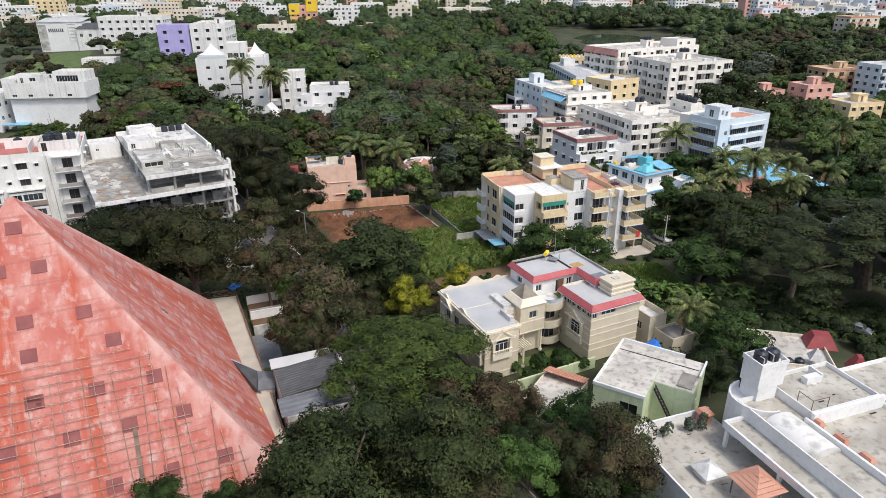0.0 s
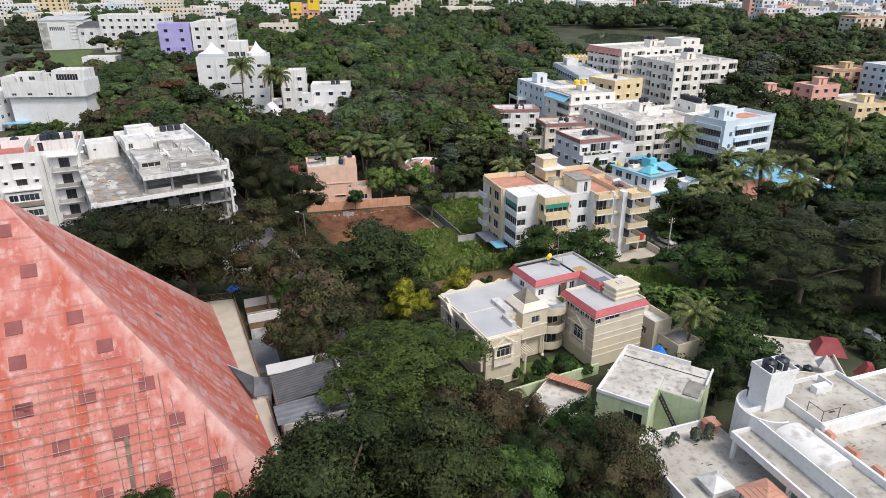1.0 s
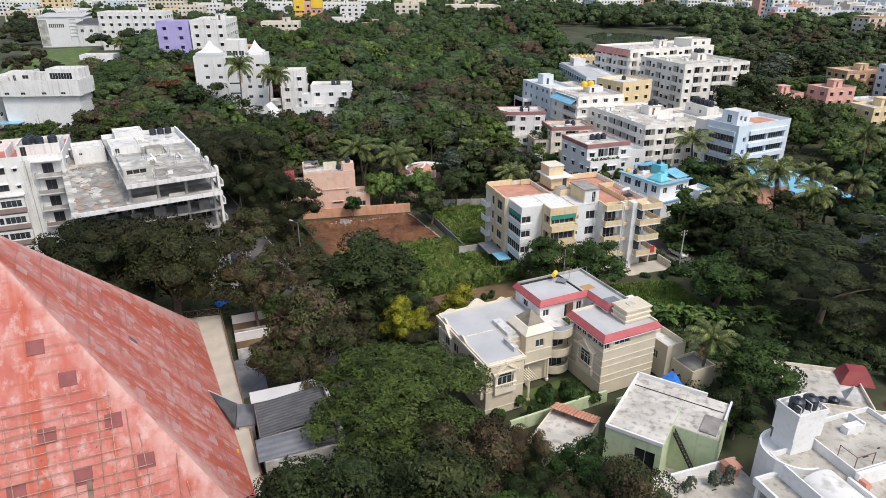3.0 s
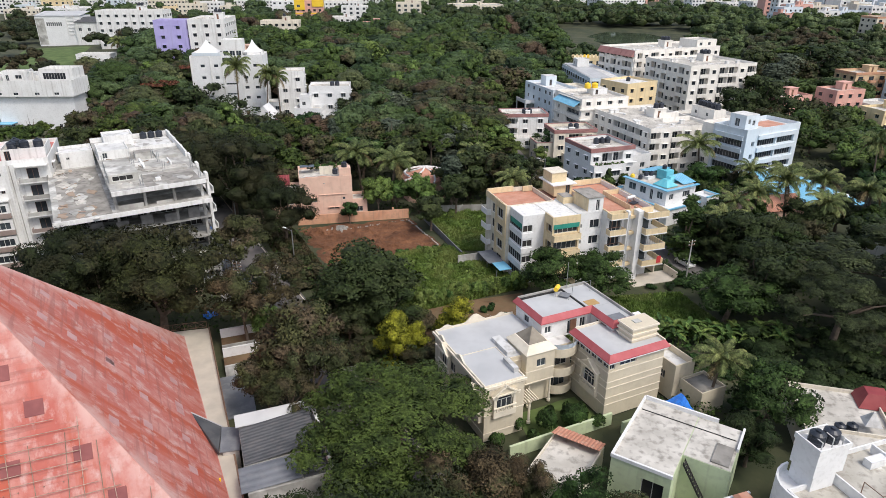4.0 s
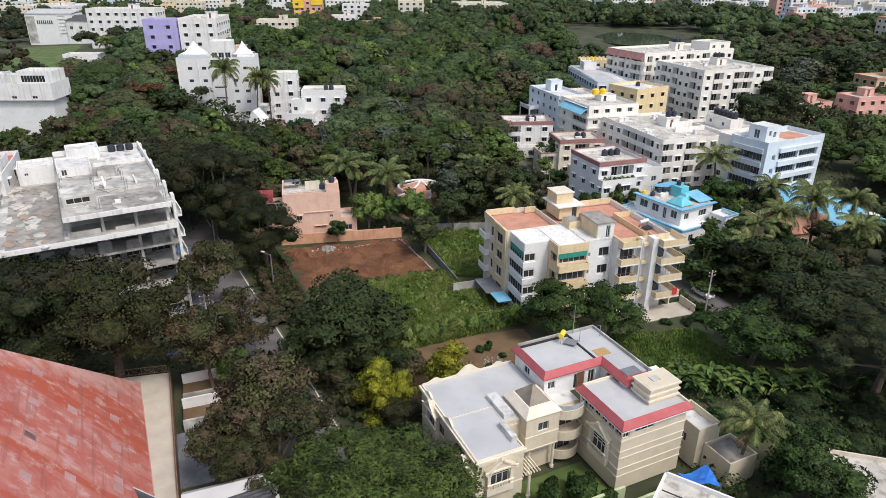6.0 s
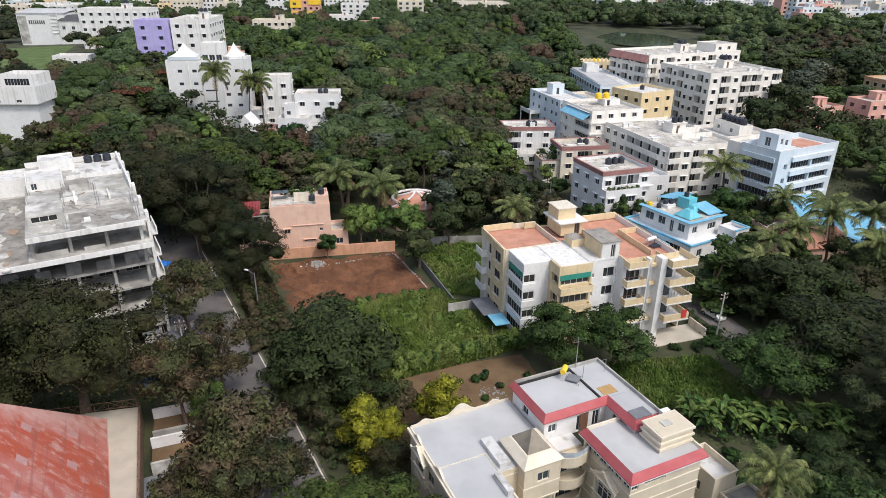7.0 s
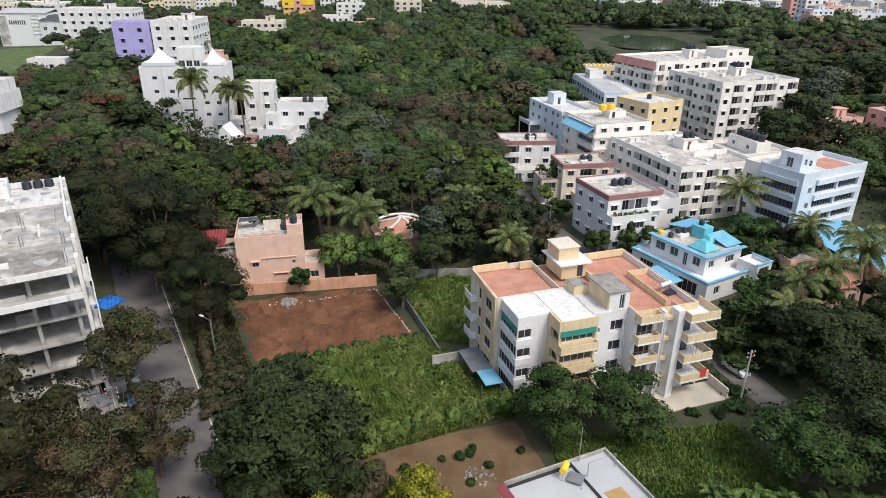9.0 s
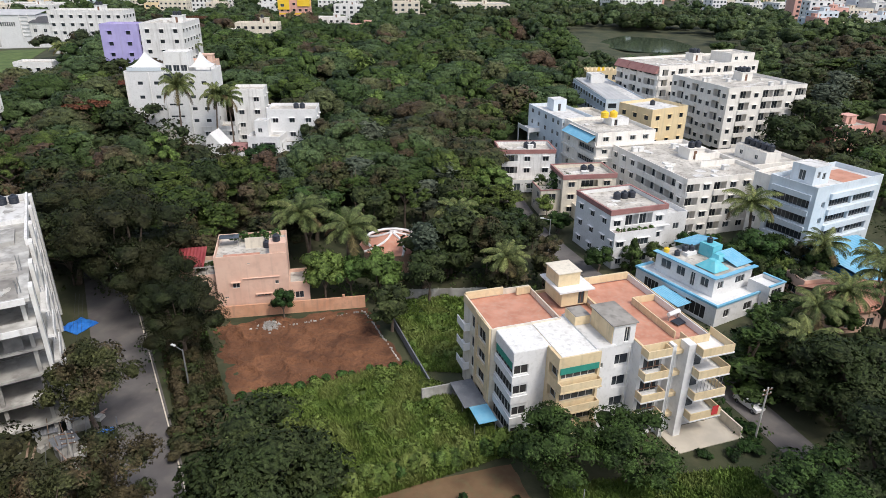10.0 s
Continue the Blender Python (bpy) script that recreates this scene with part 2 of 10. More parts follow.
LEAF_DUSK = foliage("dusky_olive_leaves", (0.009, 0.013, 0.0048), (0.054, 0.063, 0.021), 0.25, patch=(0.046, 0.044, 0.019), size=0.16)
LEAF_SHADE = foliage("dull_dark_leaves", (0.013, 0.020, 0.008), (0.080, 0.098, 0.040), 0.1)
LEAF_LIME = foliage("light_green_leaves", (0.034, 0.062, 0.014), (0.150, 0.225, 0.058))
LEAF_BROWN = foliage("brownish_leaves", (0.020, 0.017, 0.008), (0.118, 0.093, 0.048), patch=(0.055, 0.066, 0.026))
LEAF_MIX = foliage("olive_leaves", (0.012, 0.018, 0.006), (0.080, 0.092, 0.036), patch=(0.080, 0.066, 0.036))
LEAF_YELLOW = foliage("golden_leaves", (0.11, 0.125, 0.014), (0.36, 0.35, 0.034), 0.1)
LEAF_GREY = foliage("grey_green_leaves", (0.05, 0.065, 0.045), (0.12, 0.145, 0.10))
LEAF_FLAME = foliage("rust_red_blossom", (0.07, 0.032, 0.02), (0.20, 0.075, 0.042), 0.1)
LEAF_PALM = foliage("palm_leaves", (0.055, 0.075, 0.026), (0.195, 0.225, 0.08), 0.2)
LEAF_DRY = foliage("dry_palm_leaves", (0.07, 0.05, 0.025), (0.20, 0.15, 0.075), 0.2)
LEAF_GRASS = foliage("grass_blades", (0.07, 0.12, 0.022), (0.20, 0.28, 0.066), 0.1, patch=(0.20, 0.245, 0.07), size=0.2, speck=0.3, gap_shade=0.75)


# ---- mesh helpers ----
def mesh_of(name, bm, *mats):
    me = bpy.data.meshes.new(name)
    bm.to_mesh(me)
    bm.free()
    for m in mats:
        me.materials.append(m)
    return me


def part(name, bm, material, parent, label="", m=None):
    """One mesh object under a thing or under a part, from a bmesh or from a mesh made before."""
    me = bm if isinstance(bm, bpy.types.Mesh) else mesh_of(name, bm, material)
    ob = new(name, me)
    ob.parent = parent
    if m is not None:
        ob.matrix_basis = m
    return tagged(ob, label)


def thing(name, m, label, category, group="", kind=""):
    ob = new(name)
    ob.empty_display_size = 0.2
    ob.matrix_basis = m
    return tagged(ob, label, category, group, kind)


def quad(bm, a, b, c, d):
    return bm.faces.new([bm.verts.new(v) for v in (a, b, c, d)])


def box(bm, x0, y0, z0, x1, y1, z1, taper=0.0):
    t = taper
    v = [bm.verts.new(p) for p in ((x0, y0, z0), (x1, y0, z0), (x1, y1, z0), (x0, y1, z0), (x0 + t, y0 + t, z1), (x1 - t, y0 + t, z1), (x1 - t, y1 - t, z1), (x0 + t, y1 - t, z1))]
    for f in ((3, 2, 1, 0), (4, 5, 6, 7), (0, 1, 5, 4), (1, 2, 6, 5), (2, 3, 7, 6), (3, 0, 4, 7)):
        bm.faces.new([v[i] for i in f])


def boxes(*dims):
    bm = bmesh.new()
    for d in dims:
        box(bm, *d)
    return bm


def tube(bm, a, b, r0, r1=None, n=7):
    """A straight tapered rod from a to b, with caps."""
    a, b = Vector(a), Vector(b)
    r1 = r0 if r1 is None else r1
    q = (b - a).to_track_quat("Z", "Y")
    rings = [[bm.verts.new(p + q @ Vector((r * math.cos(k * math.tau / n), r * math.sin(k * math.tau / n), 0))) for k in range(n)] for p, r in ((a, r0), (b, r1))]
    for k in range(n):
        bm.faces.new((rings[0][k], rings[0][(k + 1) % n], rings[1][(k + 1) % n], rings[1][k]))
    bm.faces.new(rings[1])
    bm.faces.new(rings[0][::-1])


def lathe(bm, c, profile, n=16):
    """A turned body from (radius, height) pairs."""
    rings = [[bm.verts.new((c[0] + r * math.cos(k * math.tau / n), c[1] + r * math.sin(k * math.tau / n), c[2] + z)) for k in range(n)] for r, z in profile]
    for a, b in zip(rings, rings[1:]):
        for k in range(n):
            bm.faces.new((a[k], a[(k + 1) % n], b[(k + 1) % n], b[k]))
    bm.faces.new(rings[-1])
    bm.faces.new(rings[0][::-1])


def facade(bm, p, q, z0, z1, holes=(), depth=0.2):
    """An upright wall face from p to q (its outside to the right of p to q), with real openings and their reveals. holes: (a0, a1, h0, h1) in metres along and up."""
    p, q = Vector(p), Vector(q)
    along = (q - p).normalized()
    inward = Vector((-along.y, along.x))
    length = (q - p).length
    us = sorted({0.0, length, *(v for h in holes for v in h[:2])})
    vs = sorted({z0, z1, *(z0 + v for h in holes for v in h[2:])})

    def at(u, z, d=0.0):
        w = p + along * u + inward * d
        return (w.x, w.y, z)

    for u0, u1 in zip(us, us[1:]):
        for a, b in zip(vs, vs[1:]):
            um, vm = (u0 + u1) / 2, (a + b) / 2 - z0
            if not any(h[0] < um < h[1] and h[2] < vm < h[3] for h in holes):
                quad(bm, at(u0, a), at(u1, a), at(u1, b), at(u0, b))
    for a0, a1, h0, h1 in holes:
        h0, h1 = z0 + h0, z0 + h1
        quad(bm, at(a0, h0), at(a1, h0), at(a1, h0, depth), at(a0, h0, depth))
        quad(bm, at(a0, h1, depth), at(a1, h1, depth), at(a1, h1), at(a0, h1))
        quad(bm, at(a0, h0), at(a0, h0, depth), at(a0, h1, depth), at(a0, h1))
        quad(bm, at(a1, h0, depth), at(a1, h0), at(a1, h1), at(a1, h1, depth))


def lattice(bm, xs, zs, solid, y0, y1):
    """A flat frame in one piece: the solid cells of a grid, with thickness."""
    at = {}

    def v(i, k, y):
        if (i, k, y) not in at:
            at[i, k, y] = bm.verts.new((xs[i], y, zs[k]))
        return at[i, k, y]

    nx, nz = len(xs) - 1, len(zs) - 1
    on = lambda i, k: 0 <= i < nx and 0 <= k < nz and solid(i, k)
    for i in range(nx):
        for k in range(nz):
            if not on(i, k):
                continue
            bm.faces.new((v(i, k, y0), v(i + 1, k, y0), v(i + 1, k + 1, y0), v(i, k + 1, y0)))
            if not on(i - 1, k):
                bm.faces.new((v(i, k, y1), v(i, k, y0), v(i, k + 1, y0), v(i, k + 1, y1)))
            if not on(i + 1, k):
                bm.faces.new((v(i + 1, k, y0), v(i + 1, k, y1), v(i + 1, k + 1, y1), v(i + 1, k + 1, y0)))
            if not on(i, k - 1):
                bm.faces.new((v(i, k, y1), v(i + 1, k, y1), v(i + 1, k, y0), v(i, k, y0)))
            if not on(i, k + 1):
                bm.faces.new((v(i, k + 1, y0), v(i + 1, k + 1, y0), v(i + 1, k + 1, y1), v(i, k + 1, y1)))


def window_frame(w, hh, bars, t=0.06):
    bm = bmesh.new()
    xs = [0, t]
    for k in range(1, bars):
        xs += [w * k / bars - t / 2, w * k / bars + t / 2]
    xs += [w - t, w]
    lattice(bm, xs, [0, t, hh - t, hh], lambda i, k: k != 1 or i % 2 == 0, 0, 0.06)
    return bm


WINDOWS = {}


def window(parent, p, q, a, h, w, hh, depth=0.2, bars=2, frame_mat=None, glass=None, shade=False, wall=None, name="window"):
    """A framed window in the opening that starts a metres along the wall p to q and h up: a frame, its pane, and a sunshade where it has one."""
    frame_mat, glass = frame_mat or FRAMEM, glass or GLASS
    key = (round(w, 2), round(hh, 2), bars, frame_mat.name, glass.name)
    if key not in WINDOWS:
        t = 0.06
        f = window_frame(w, hh, bars)
        WINDOWS[key] = (mesh_of("window", f, frame_mat), mesh_of("pane", boxes((t * 0.5, 0.025, t * 0.5, w - t * 0.5, 0.04, hh - t * 0.5)), glass))
    p, q = Vector(p), Vector(q)
    along = (q - p).normalized()
    inward = Vector((-along.y, along.x))
    o = p + along * a + inward * (depth - 0.08)
    m = Matrix.Translation((o.x, o.y, h)) @ Matrix.Rotation(math.atan2(along.y, along.x), 4, "Z")
    ob = part(name, WINDOWS[key][0], None, parent, m=m)
    part("pane", WINDOWS[key][1], None, ob)
    if shade:
        part("sunshade", shade_mesh(w, wall or WHITE), None, parent, m=Matrix.Translation((p.x + along.x * a, p.y + along.y * a, h + hh + 0.05)) @ Matrix.Rotation(math.atan2(along.y, along.x), 4, "Z"))
    return ob


SHADES = {}


def shade_mesh(w, mat):
    key = (round(w, 2), mat.name)
    if key not in SHADES:
        SHADES[key] = mesh_of("sunshade", boxes((-0.15, -0.5, 0, w + 0.15, -0.002, 0.08)), mat)
    return SHADES[key]


CLEAR = []  # places where no tree may be scattered: centre x, y, turn, half sizes


def keep_clear(x, y, angle, w, d, margin=2.0, front=0.0):
    a = radians(angle)
    cx, cy = w / 2, d / 2 - front / 2
    CLEAR.append((x + cx * math.cos(a) - cy * math.sin(a), y + cx * math.sin(a) + cy * math.cos(a), a, w / 2 + margin, d / 2 + front / 2 + margin))


def is_clear(x, y, r=0.0):
    for cx, cy, a, hw, hd in CLEAR:
        dx, dy = x - cx, y - cy
        if abs(dx * math.cos(a) + dy * math.sin(a)) < hw + r and abs(-dx * math.sin(a) + dy * math.cos(a)) < hd + r:
            return False
    return True


def rise(x, y):
    """Height of the ground: level round the houses, rising gently far off."""
    s = min(max((y - 170 - 0.15 * x) / 330, 0), 1)
    return 7.0 * math.exp(-((x + 180) ** 2 + (y - 300) ** 2) / 9800) + 12 * s * s * (3 - 2 * s)


def water_tank(x, y, z, r=0.75, h=1.5, mat=None, label="black plastic water tank on a roof", group="roof water tanks"):
    bm = bmesh.new()
    lathe(bm, (0, 0, 0), [(r, 0), (r, h * 0.25), (r * 1.04, h * 0.27), (r, h * 0.3), (r, h * 0.55), (r * 1.04, h * 0.57), (r, h * 0.6), (r, h * 0.78), (r * 0.55, h * 0.93), (r * 0.3, h * 0.94), (r * 0.3, h)], 14)
    t = thing("water_tank", pose(x, y, z), label, "water tank", group)
    part("tank_body", bm, mat or BLACKTANK, t)
    bm = bmesh.new()
    lathe(bm, (0, 0, h), [(r * 0.33, 0), (r * 0.33, 0.06), (r * 0.1, 0.09)], 12)
    part("lid", bm, mat or BLACKTANK, t)
    return t


def roof_clutter(t, w, d, top, seed):
    """What stands about on a flat roof: upstands, pads, pipes, boxes, mended patches."""
    r = random.Random(seed)
    for _ in range(max(3, int(w * d / 28))):
        x, y = r.uniform(0.6, w - 3.5), r.uniform(0.6, d - 3.5)
        kind = r.choice(("pad", "pad", "wall", "pipe", "box", "patch", "patch", "patch"))
        if kind == "patch":
            part("roof_patch", boxes((x, y, top, x + r.uniform(1.5, 3.2), y + r.uniform(1.2, 3.2), top + r.uniform(0.012, 0.03))), r.choice((ROOFG, ROOFW, ROOFW, ROOFDARK)), t)
        elif kind == "pad":
            s = r.uniform(0.5, 1.1)
            part("roof_pad", boxes((x, y, top, x + s, y + s * 1.3, top + 0.3)), WHITE, t)
        elif kind == "wall":
            part("upstand", boxes((x, y, top, x + r.uniform(1.5, 3), y + 0.15, top + 0.45)), WHITE, t)
        elif kind == "pipe":
            bm = bmesh.new()
            tube(bm, (x, y, top + 0.12), (x + r.uniform(1.5, 3.2), y + r.uniform(-0.4, 0.4), top + 0.12), 0.05, 0.05, 6)
            part("roof_pipe", bm, CLEANWHITE, t)
        else:
            part("roof_box", boxes((x, y, top, x + 1.3, y + 1.0, top + 1.0), (x - 0.1, y - 0.1, top + 1.001, x + 1.4, y + 1.1, top + 1.1)), WHITE, t)


def plain_house(x, y, angle, w, d, floors, wall, label, fh=3.1, z0=None, par=0.8, bays=None, sbays=None, head=True, tanks=0, roofm=None, trim=None, balcony=(), shade=True, win=(1.5, 1.3), front=0.0, name="house", base=0.0, category="house", group="", cat_name=None, band=None, loggia=(), clutter=0):
    """A flat-roofed masonry house with recessed windows on three sides, a parapet, and a stair head on the roof."""
    z0 = rise(x, y) if z0 is None else z0
    t = thing(name, pose(x, y, z0, 0, 0, angle), label, category, group)
    keep_clear(x, y, angle, w, d, 2.0, front)
    top = base + floors * fh
    bays = bays if bays is not None else max(1, round(w / 3.4))
    sbays = sbays if sbays is not None else max(1, round(d / 4.0))
    bm = bmesh.new()
    sides = (((0, 0), (w, 0), bays), ((w, 0), (w, d), sbays), ((w, d), (0, d), 0), ((0, d), (0, 0), sbays))
    todo, deep = [], []
    recess = bmesh.new()
    for side, (p, q, nb) in enumerate(sides):
        length = math.hypot(q[0] - p[0], q[1] - p[1])
        holes = []
        for f in range(floors):
            for b in range(nb):
                ww = min(win[0], length / nb * 0.6)
                a = (b + 0.5) * length / nb - ww / 2
                h = base + f * fh + 1.0
                if (side, b) in loggia:
                    # a deep open balcony behind a solid parapet
                    ww, h, hh = length / nb * 0.94, base + f * fh + 0.95, fh - 1.35
                    a = (b + 0.5) * length / nb - ww / 2
                    holes.append((a, a + ww, h, h + hh))
                    run = Vector((q[0] - p[0], q[1] - p[1])).normalized()
                    into = Vector((-run.y, run.x))
                    c = [(*(Vector(p) + run * u + into * v), z) for z in (h - 0.7, h + hh + 0.1) for u, v in ((a - 0.1, 0.2), (a + ww + 0.1, 0.2), (a + ww + 0.1, 1.5), (a - 0.1, 1.5))]
                    quad(recess, c[3], c[2], c[6], c[7])
                    quad(recess, c[0], c[1], c[2], c[3])
                    quad(recess, c[7], c[6], c[5], c[4])
                    quad(recess, c[0], c[3], c[7], c[4])
                    quad(recess, c[2], c[1], c[5], c[6])
                    deep.append((p, q, a + ww * 0.12, h - 0.6, ww * 0.76, hh + 0.4))
                    continue
                if (p, b) in [((0, 0), i) for i in balcony]:
                    ww, h, hh = min(2.4, length / nb * 0.8), base + f * fh + 0.12, 2.2
                    a = (b + 0.5) * length / nb - ww / 2
                else:
                    hh = win[1]
                holes.append((a, a + ww, h, h + hh))
                todo.append((p, q, a, h, ww, hh))
        facade(bm, p, q, 0, top + par, holes)
    k = 0.18
    quad(bm, (0, 0, top + par), (w, 0, top + par), (w - k, k, top + par), (k, k, top + par))
    quad(bm, (w, 0, top + par), (w, d, top + par), (w - k, d - k, top + par), (w - k, k, top + par))
    quad(bm, (w, d, top + par), (0, d, top + par), (k, d - k, top + par), (w - k, d - k, top + par))
    quad(bm, (0, d, top + par), (0, 0, top + par), (k, k, top + par), (k, d - k, top + par))
    for a, b in (((k, k), (w - k, k)), ((w - k, k), (w - k, d - k)), ((w - k, d - k), (k, d - k)), ((k, d - k), (k, k))):
        quad(bm, (*b, top), (*a, top), (*a, top + par), (*b, top + par))
    part("wall", bm, wall, t)
    part("roof", boxes((k + 0.003, k + 0.003, top - 0.25, w - k - 0.003, d - k - 0.003, top + 0.004)), roofm or ROOFG, t)
    if deep:
        tagged(part("loggia_wall", recess, wall, t), kind="stuff")
        for p, q, a, h, ww, hh in deep:
            window(t, p, q, a, h, ww, hh, depth=1.5, bars=3, wall=wall)
            run = Vector((q[0] - p[0], q[1] - p[1])).normalized()
            into = Vector((-run.y, run.x))
            lo, hi = a - ww * 0.17, a + ww * 1.17
            c = [Vector((*(Vector(p) + run * u + into * v), z)) for z in (h - 0.55, h + 0.66) for u, v in ((lo, -0.4), (hi, -0.4), (hi, -0.003), (lo, -0.003))]
            bm = bmesh.new()
            for i, j, k, m in ((0, 1, 5, 4), (1, 2, 6, 5), (3, 0, 4, 7), (4, 5, 6, 7), (3, 2, 1, 0)):
                quad(bm, c[i], c[j], c[k], c[m])
            part("balcony_parapet", bm, wall, t)
    if clutter:
        roof_clutter(t, w, d, top + 0.005, clutter)
    if y < 235:
        for p, q, a, h, ww, hh in todo:
            window(t, p, q, a, h, ww, hh, bars=2 if ww < 1.8 else 3, shade=shade and hh < 2, wall=wall)
    else:
        # far off the panes are too small to pick apart
        glz, shd = bmesh.new(), bmesh.new()
        for p, q, a, h, ww, hh in todo:
            run = Vector((q[0] - p[0], q[1] - p[1])).normalized()
            into = Vector((-run.y, run.x))
            at = lambda u, v: Vector(p) + run * u + into * v
            c = [at(a, 0.15), at(a + ww, 0.15)]
            quad(glz, (*c[0], h), (*c[1], h), (*c[1], h + hh), (*c[0], h + hh))
            if shade and hh < 2:
                e = [at(a - 0.15, -0.45), at(a + ww + 0.15, -0.45), at(a + ww + 0.15, -0.003), at(a - 0.15, -0.003)]
                quad(shd, *[(*k, h + hh + 0.14) for k in e])
                quad(shd, *[(*k, h + hh + 0.05) for k in e[::-1]])
                quad(shd, (*e[0], h + hh + 0.05), (*e[1], h + hh + 0.05), (*e[1], h + hh + 0.14), (*e[0], h + hh + 0.14))
        tagged(part("glazing", glz, GLASS, t), kind="stuff")
        if shade:
            tagged(part("sunshade", shd, wall, t), kind="stuff")
    if band:
        for f in range(1, floors + 1):
            part("floor_band", boxes((-0.06, -0.06, base + f * fh - 0.12, w + 0.06, -0.003, base + f * fh + 0.12)), band, t)
    for b in balcony:
        c, bw = (b + 0.5) * w / bays, min(3.0, w / bays * 0.95)
        for f in range(floors):
            z = base + f * fh
            part("balcony", boxes((c - bw / 2, -1.2, z - 0.1, c + bw / 2, -0.003, z + 0.05), (c - bw / 2, -1.2, z + 0.05, c + bw / 2, -1.08, z + 0.95), (c - bw / 2, -1.08, z + 0.05, c - bw / 2 + 0.12, -0.003, z + 0.95), (c + bw / 2 - 0.12, -1.08, z + 0.05, c + bw / 2, -0.003, z + 0.95)), trim or wall, t)
    if trim:
        part("tiled_parapet", boxes((-0.14, -0.14, top - 0.05, w + 0.14, -0.003, top + par), (-0.14, -0.001, top - 0.05, -0.003, d, top + par)), trim, t)
        part("parapet_coping", boxes((-0.15, -0.15, top + par + 0.002, w + 0.15, 0.25, top + par + 0.14), (-0.15, d - 0.25, top + par + 0.002, w + 0.15, d + 0.15, top + par + 0.14), (-0.15, 0.253, top + par + 0.002, 0.25, d - 0.253, top + par + 0.14), (w - 0.25, 0.253, top + par + 0.002, w + 0.15, d - 0.253, top + par + 0.14)), trim, t)
    if head:
        hw, hd = min(4.0, w * 0.35), min(4.0, d * 0.35)
        bm = bmesh.new()
        hx, hy = w * 0.55, d * 0.5
        for p, q in (((hx, hy), (hx + hw, hy)), ((hx + hw, hy), (hx + hw, hy + hd)), ((hx + hw, hy + hd), (hx, hy + hd)), ((hx, hy + hd), (hx, hy))):
            facade(bm, p, q, top + 0.006, top + 2.5, [(1.2, 2.1, 0.01, 2.0)] if p == (hx, hy) and hw > 2.5 else [])
        box(bm, hx - 0.25, hy - 0.25, top + 2.502, hx + hw + 0.25, hy + hd + 0.25, top + 2.65)
        part("stair_head", bm, wall, t)
        if hw > 2.5:
            part("door", boxes((hx + 1.2, hy + 0.12, top + 0.02, hx + 2.1, hy + 0.17, top + 2.0)), BROWNF, t)
    a = radians(angle)
    for k in range(tanks):
        lx, ly = w * 0.62 + k * 1.7 - tanks * 0.5, d * 0.62
        zz = top + (2.66 if head else 0.01)
        if head:
            lx, ly = w * 0.55 + 1.0 + (k % 2) * 1.7, d * 0.5 + 1.0 + (k // 2) * 1.7
        water_tank(x + lx * math.cos(a) - ly * math.sin(a), y + lx * math.sin(a) + ly * math.cos(a), z0 + zz)
    return t


# ---- ground, roads, plots ----
def heightfield(name, xs, ys, fn, mat, label, category, kind="structure"):
    verts = [(x, y, fn(x, y)) for y in ys for x in xs]
    n = len(xs)
    faces = [(j * n + i, j * n + i + 1, (j + 1) * n + i + 1, (j + 1) * n + i) for j in range(len(ys) - 1) for i in range(n - 1)]
    me = bpy.data.meshes.new(name)
    me.from_pydata(verts, [], faces)
    me.materials.append(mat)
    return tagged(new(name, me), label, category, kind=kind)


POND = (66, 470, 28, 48)  # centre x, y and half sizes of the pond


def ground_z(x, y):
    z = rise(x, y)
    e = ((x - POND[0]) / POND[2]) ** 2 + ((y - POND[1]) / POND[3]) ** 2
    return z - 3.0 * max(0.0, 1 - e) ** 0.5 if e < 1 else z


gx = [-4000, -2500, -1500, -900, -600] + list(range(-440, 441, 20)) + [600, 900, 1500, 2500, 4000]
gy = [-1500, -600, -200, -60] + list(range(0, 701, 15)) + [800, 1000, 1300, 1800, 2600, 4500]
heightfield("ground", gx, gy, ground_z, GROUND, "scrubby dark green and brown ground between the houses", "ground")
bm = bmesh.new()
lathe(bm, (POND[0], POND[1], 0), [(1, -0.4), (1, 0)], 48)
for v in bm.verts:
    v.co.x = POND[0] + (v.co.x - POND[0]) * POND[2]
    v.co.y = POND[1] + (v.co.y - POND[1]) * POND[3]
    v.co.z += rise(POND[0], POND[1]) - 1.2
tagged(new("water", mesh_of("water", bm, WATER)), "still murky green pond water among trees", "water", kind="structure")


keep_clear(POND[0] - POND[2], POND[1] - POND[3], 0, 2 * POND[2], 2 * POND[3], -4, 4)


def strip(name, pts, width, z, mat, label, category, thick=0.3):
    """A flat ribbon along a line of points, with thickness."""
    bm = bmesh.new()
    rows = []
    for k, p in enumerate(pts):
        a, b = Vector(pts[max(k - 1, 0)]), Vector(pts[min(k + 1, len(pts) - 1)])
        n = Vector((-(b - a).y, (b - a).x)).normalized() * width / 2
        rows.append([bm.verts.new((p[0] + s * n.x, p[1] + s * n.y, rise(*p) + z + dz)) for s, dz in ((-1, 0), (1, 0), (1, -thick), (-1, -thick))])
    for a, b in zip(rows, rows[1:]):
        for i in range(4):
            bm.faces.new((a[i], a[(i + 1) % 4], b[(i + 1) % 4], b[i]))
    return tagged(new(name, mesh_of(name, bm, mat)), label, category, kind="structure")


def along(a, b, step):
    a, b = Vector(a), Vector(b)
    n = max(1, round((b - a).length / step))
    return [tuple(a.lerp(b, k / n)) for k in range(n + 1)]


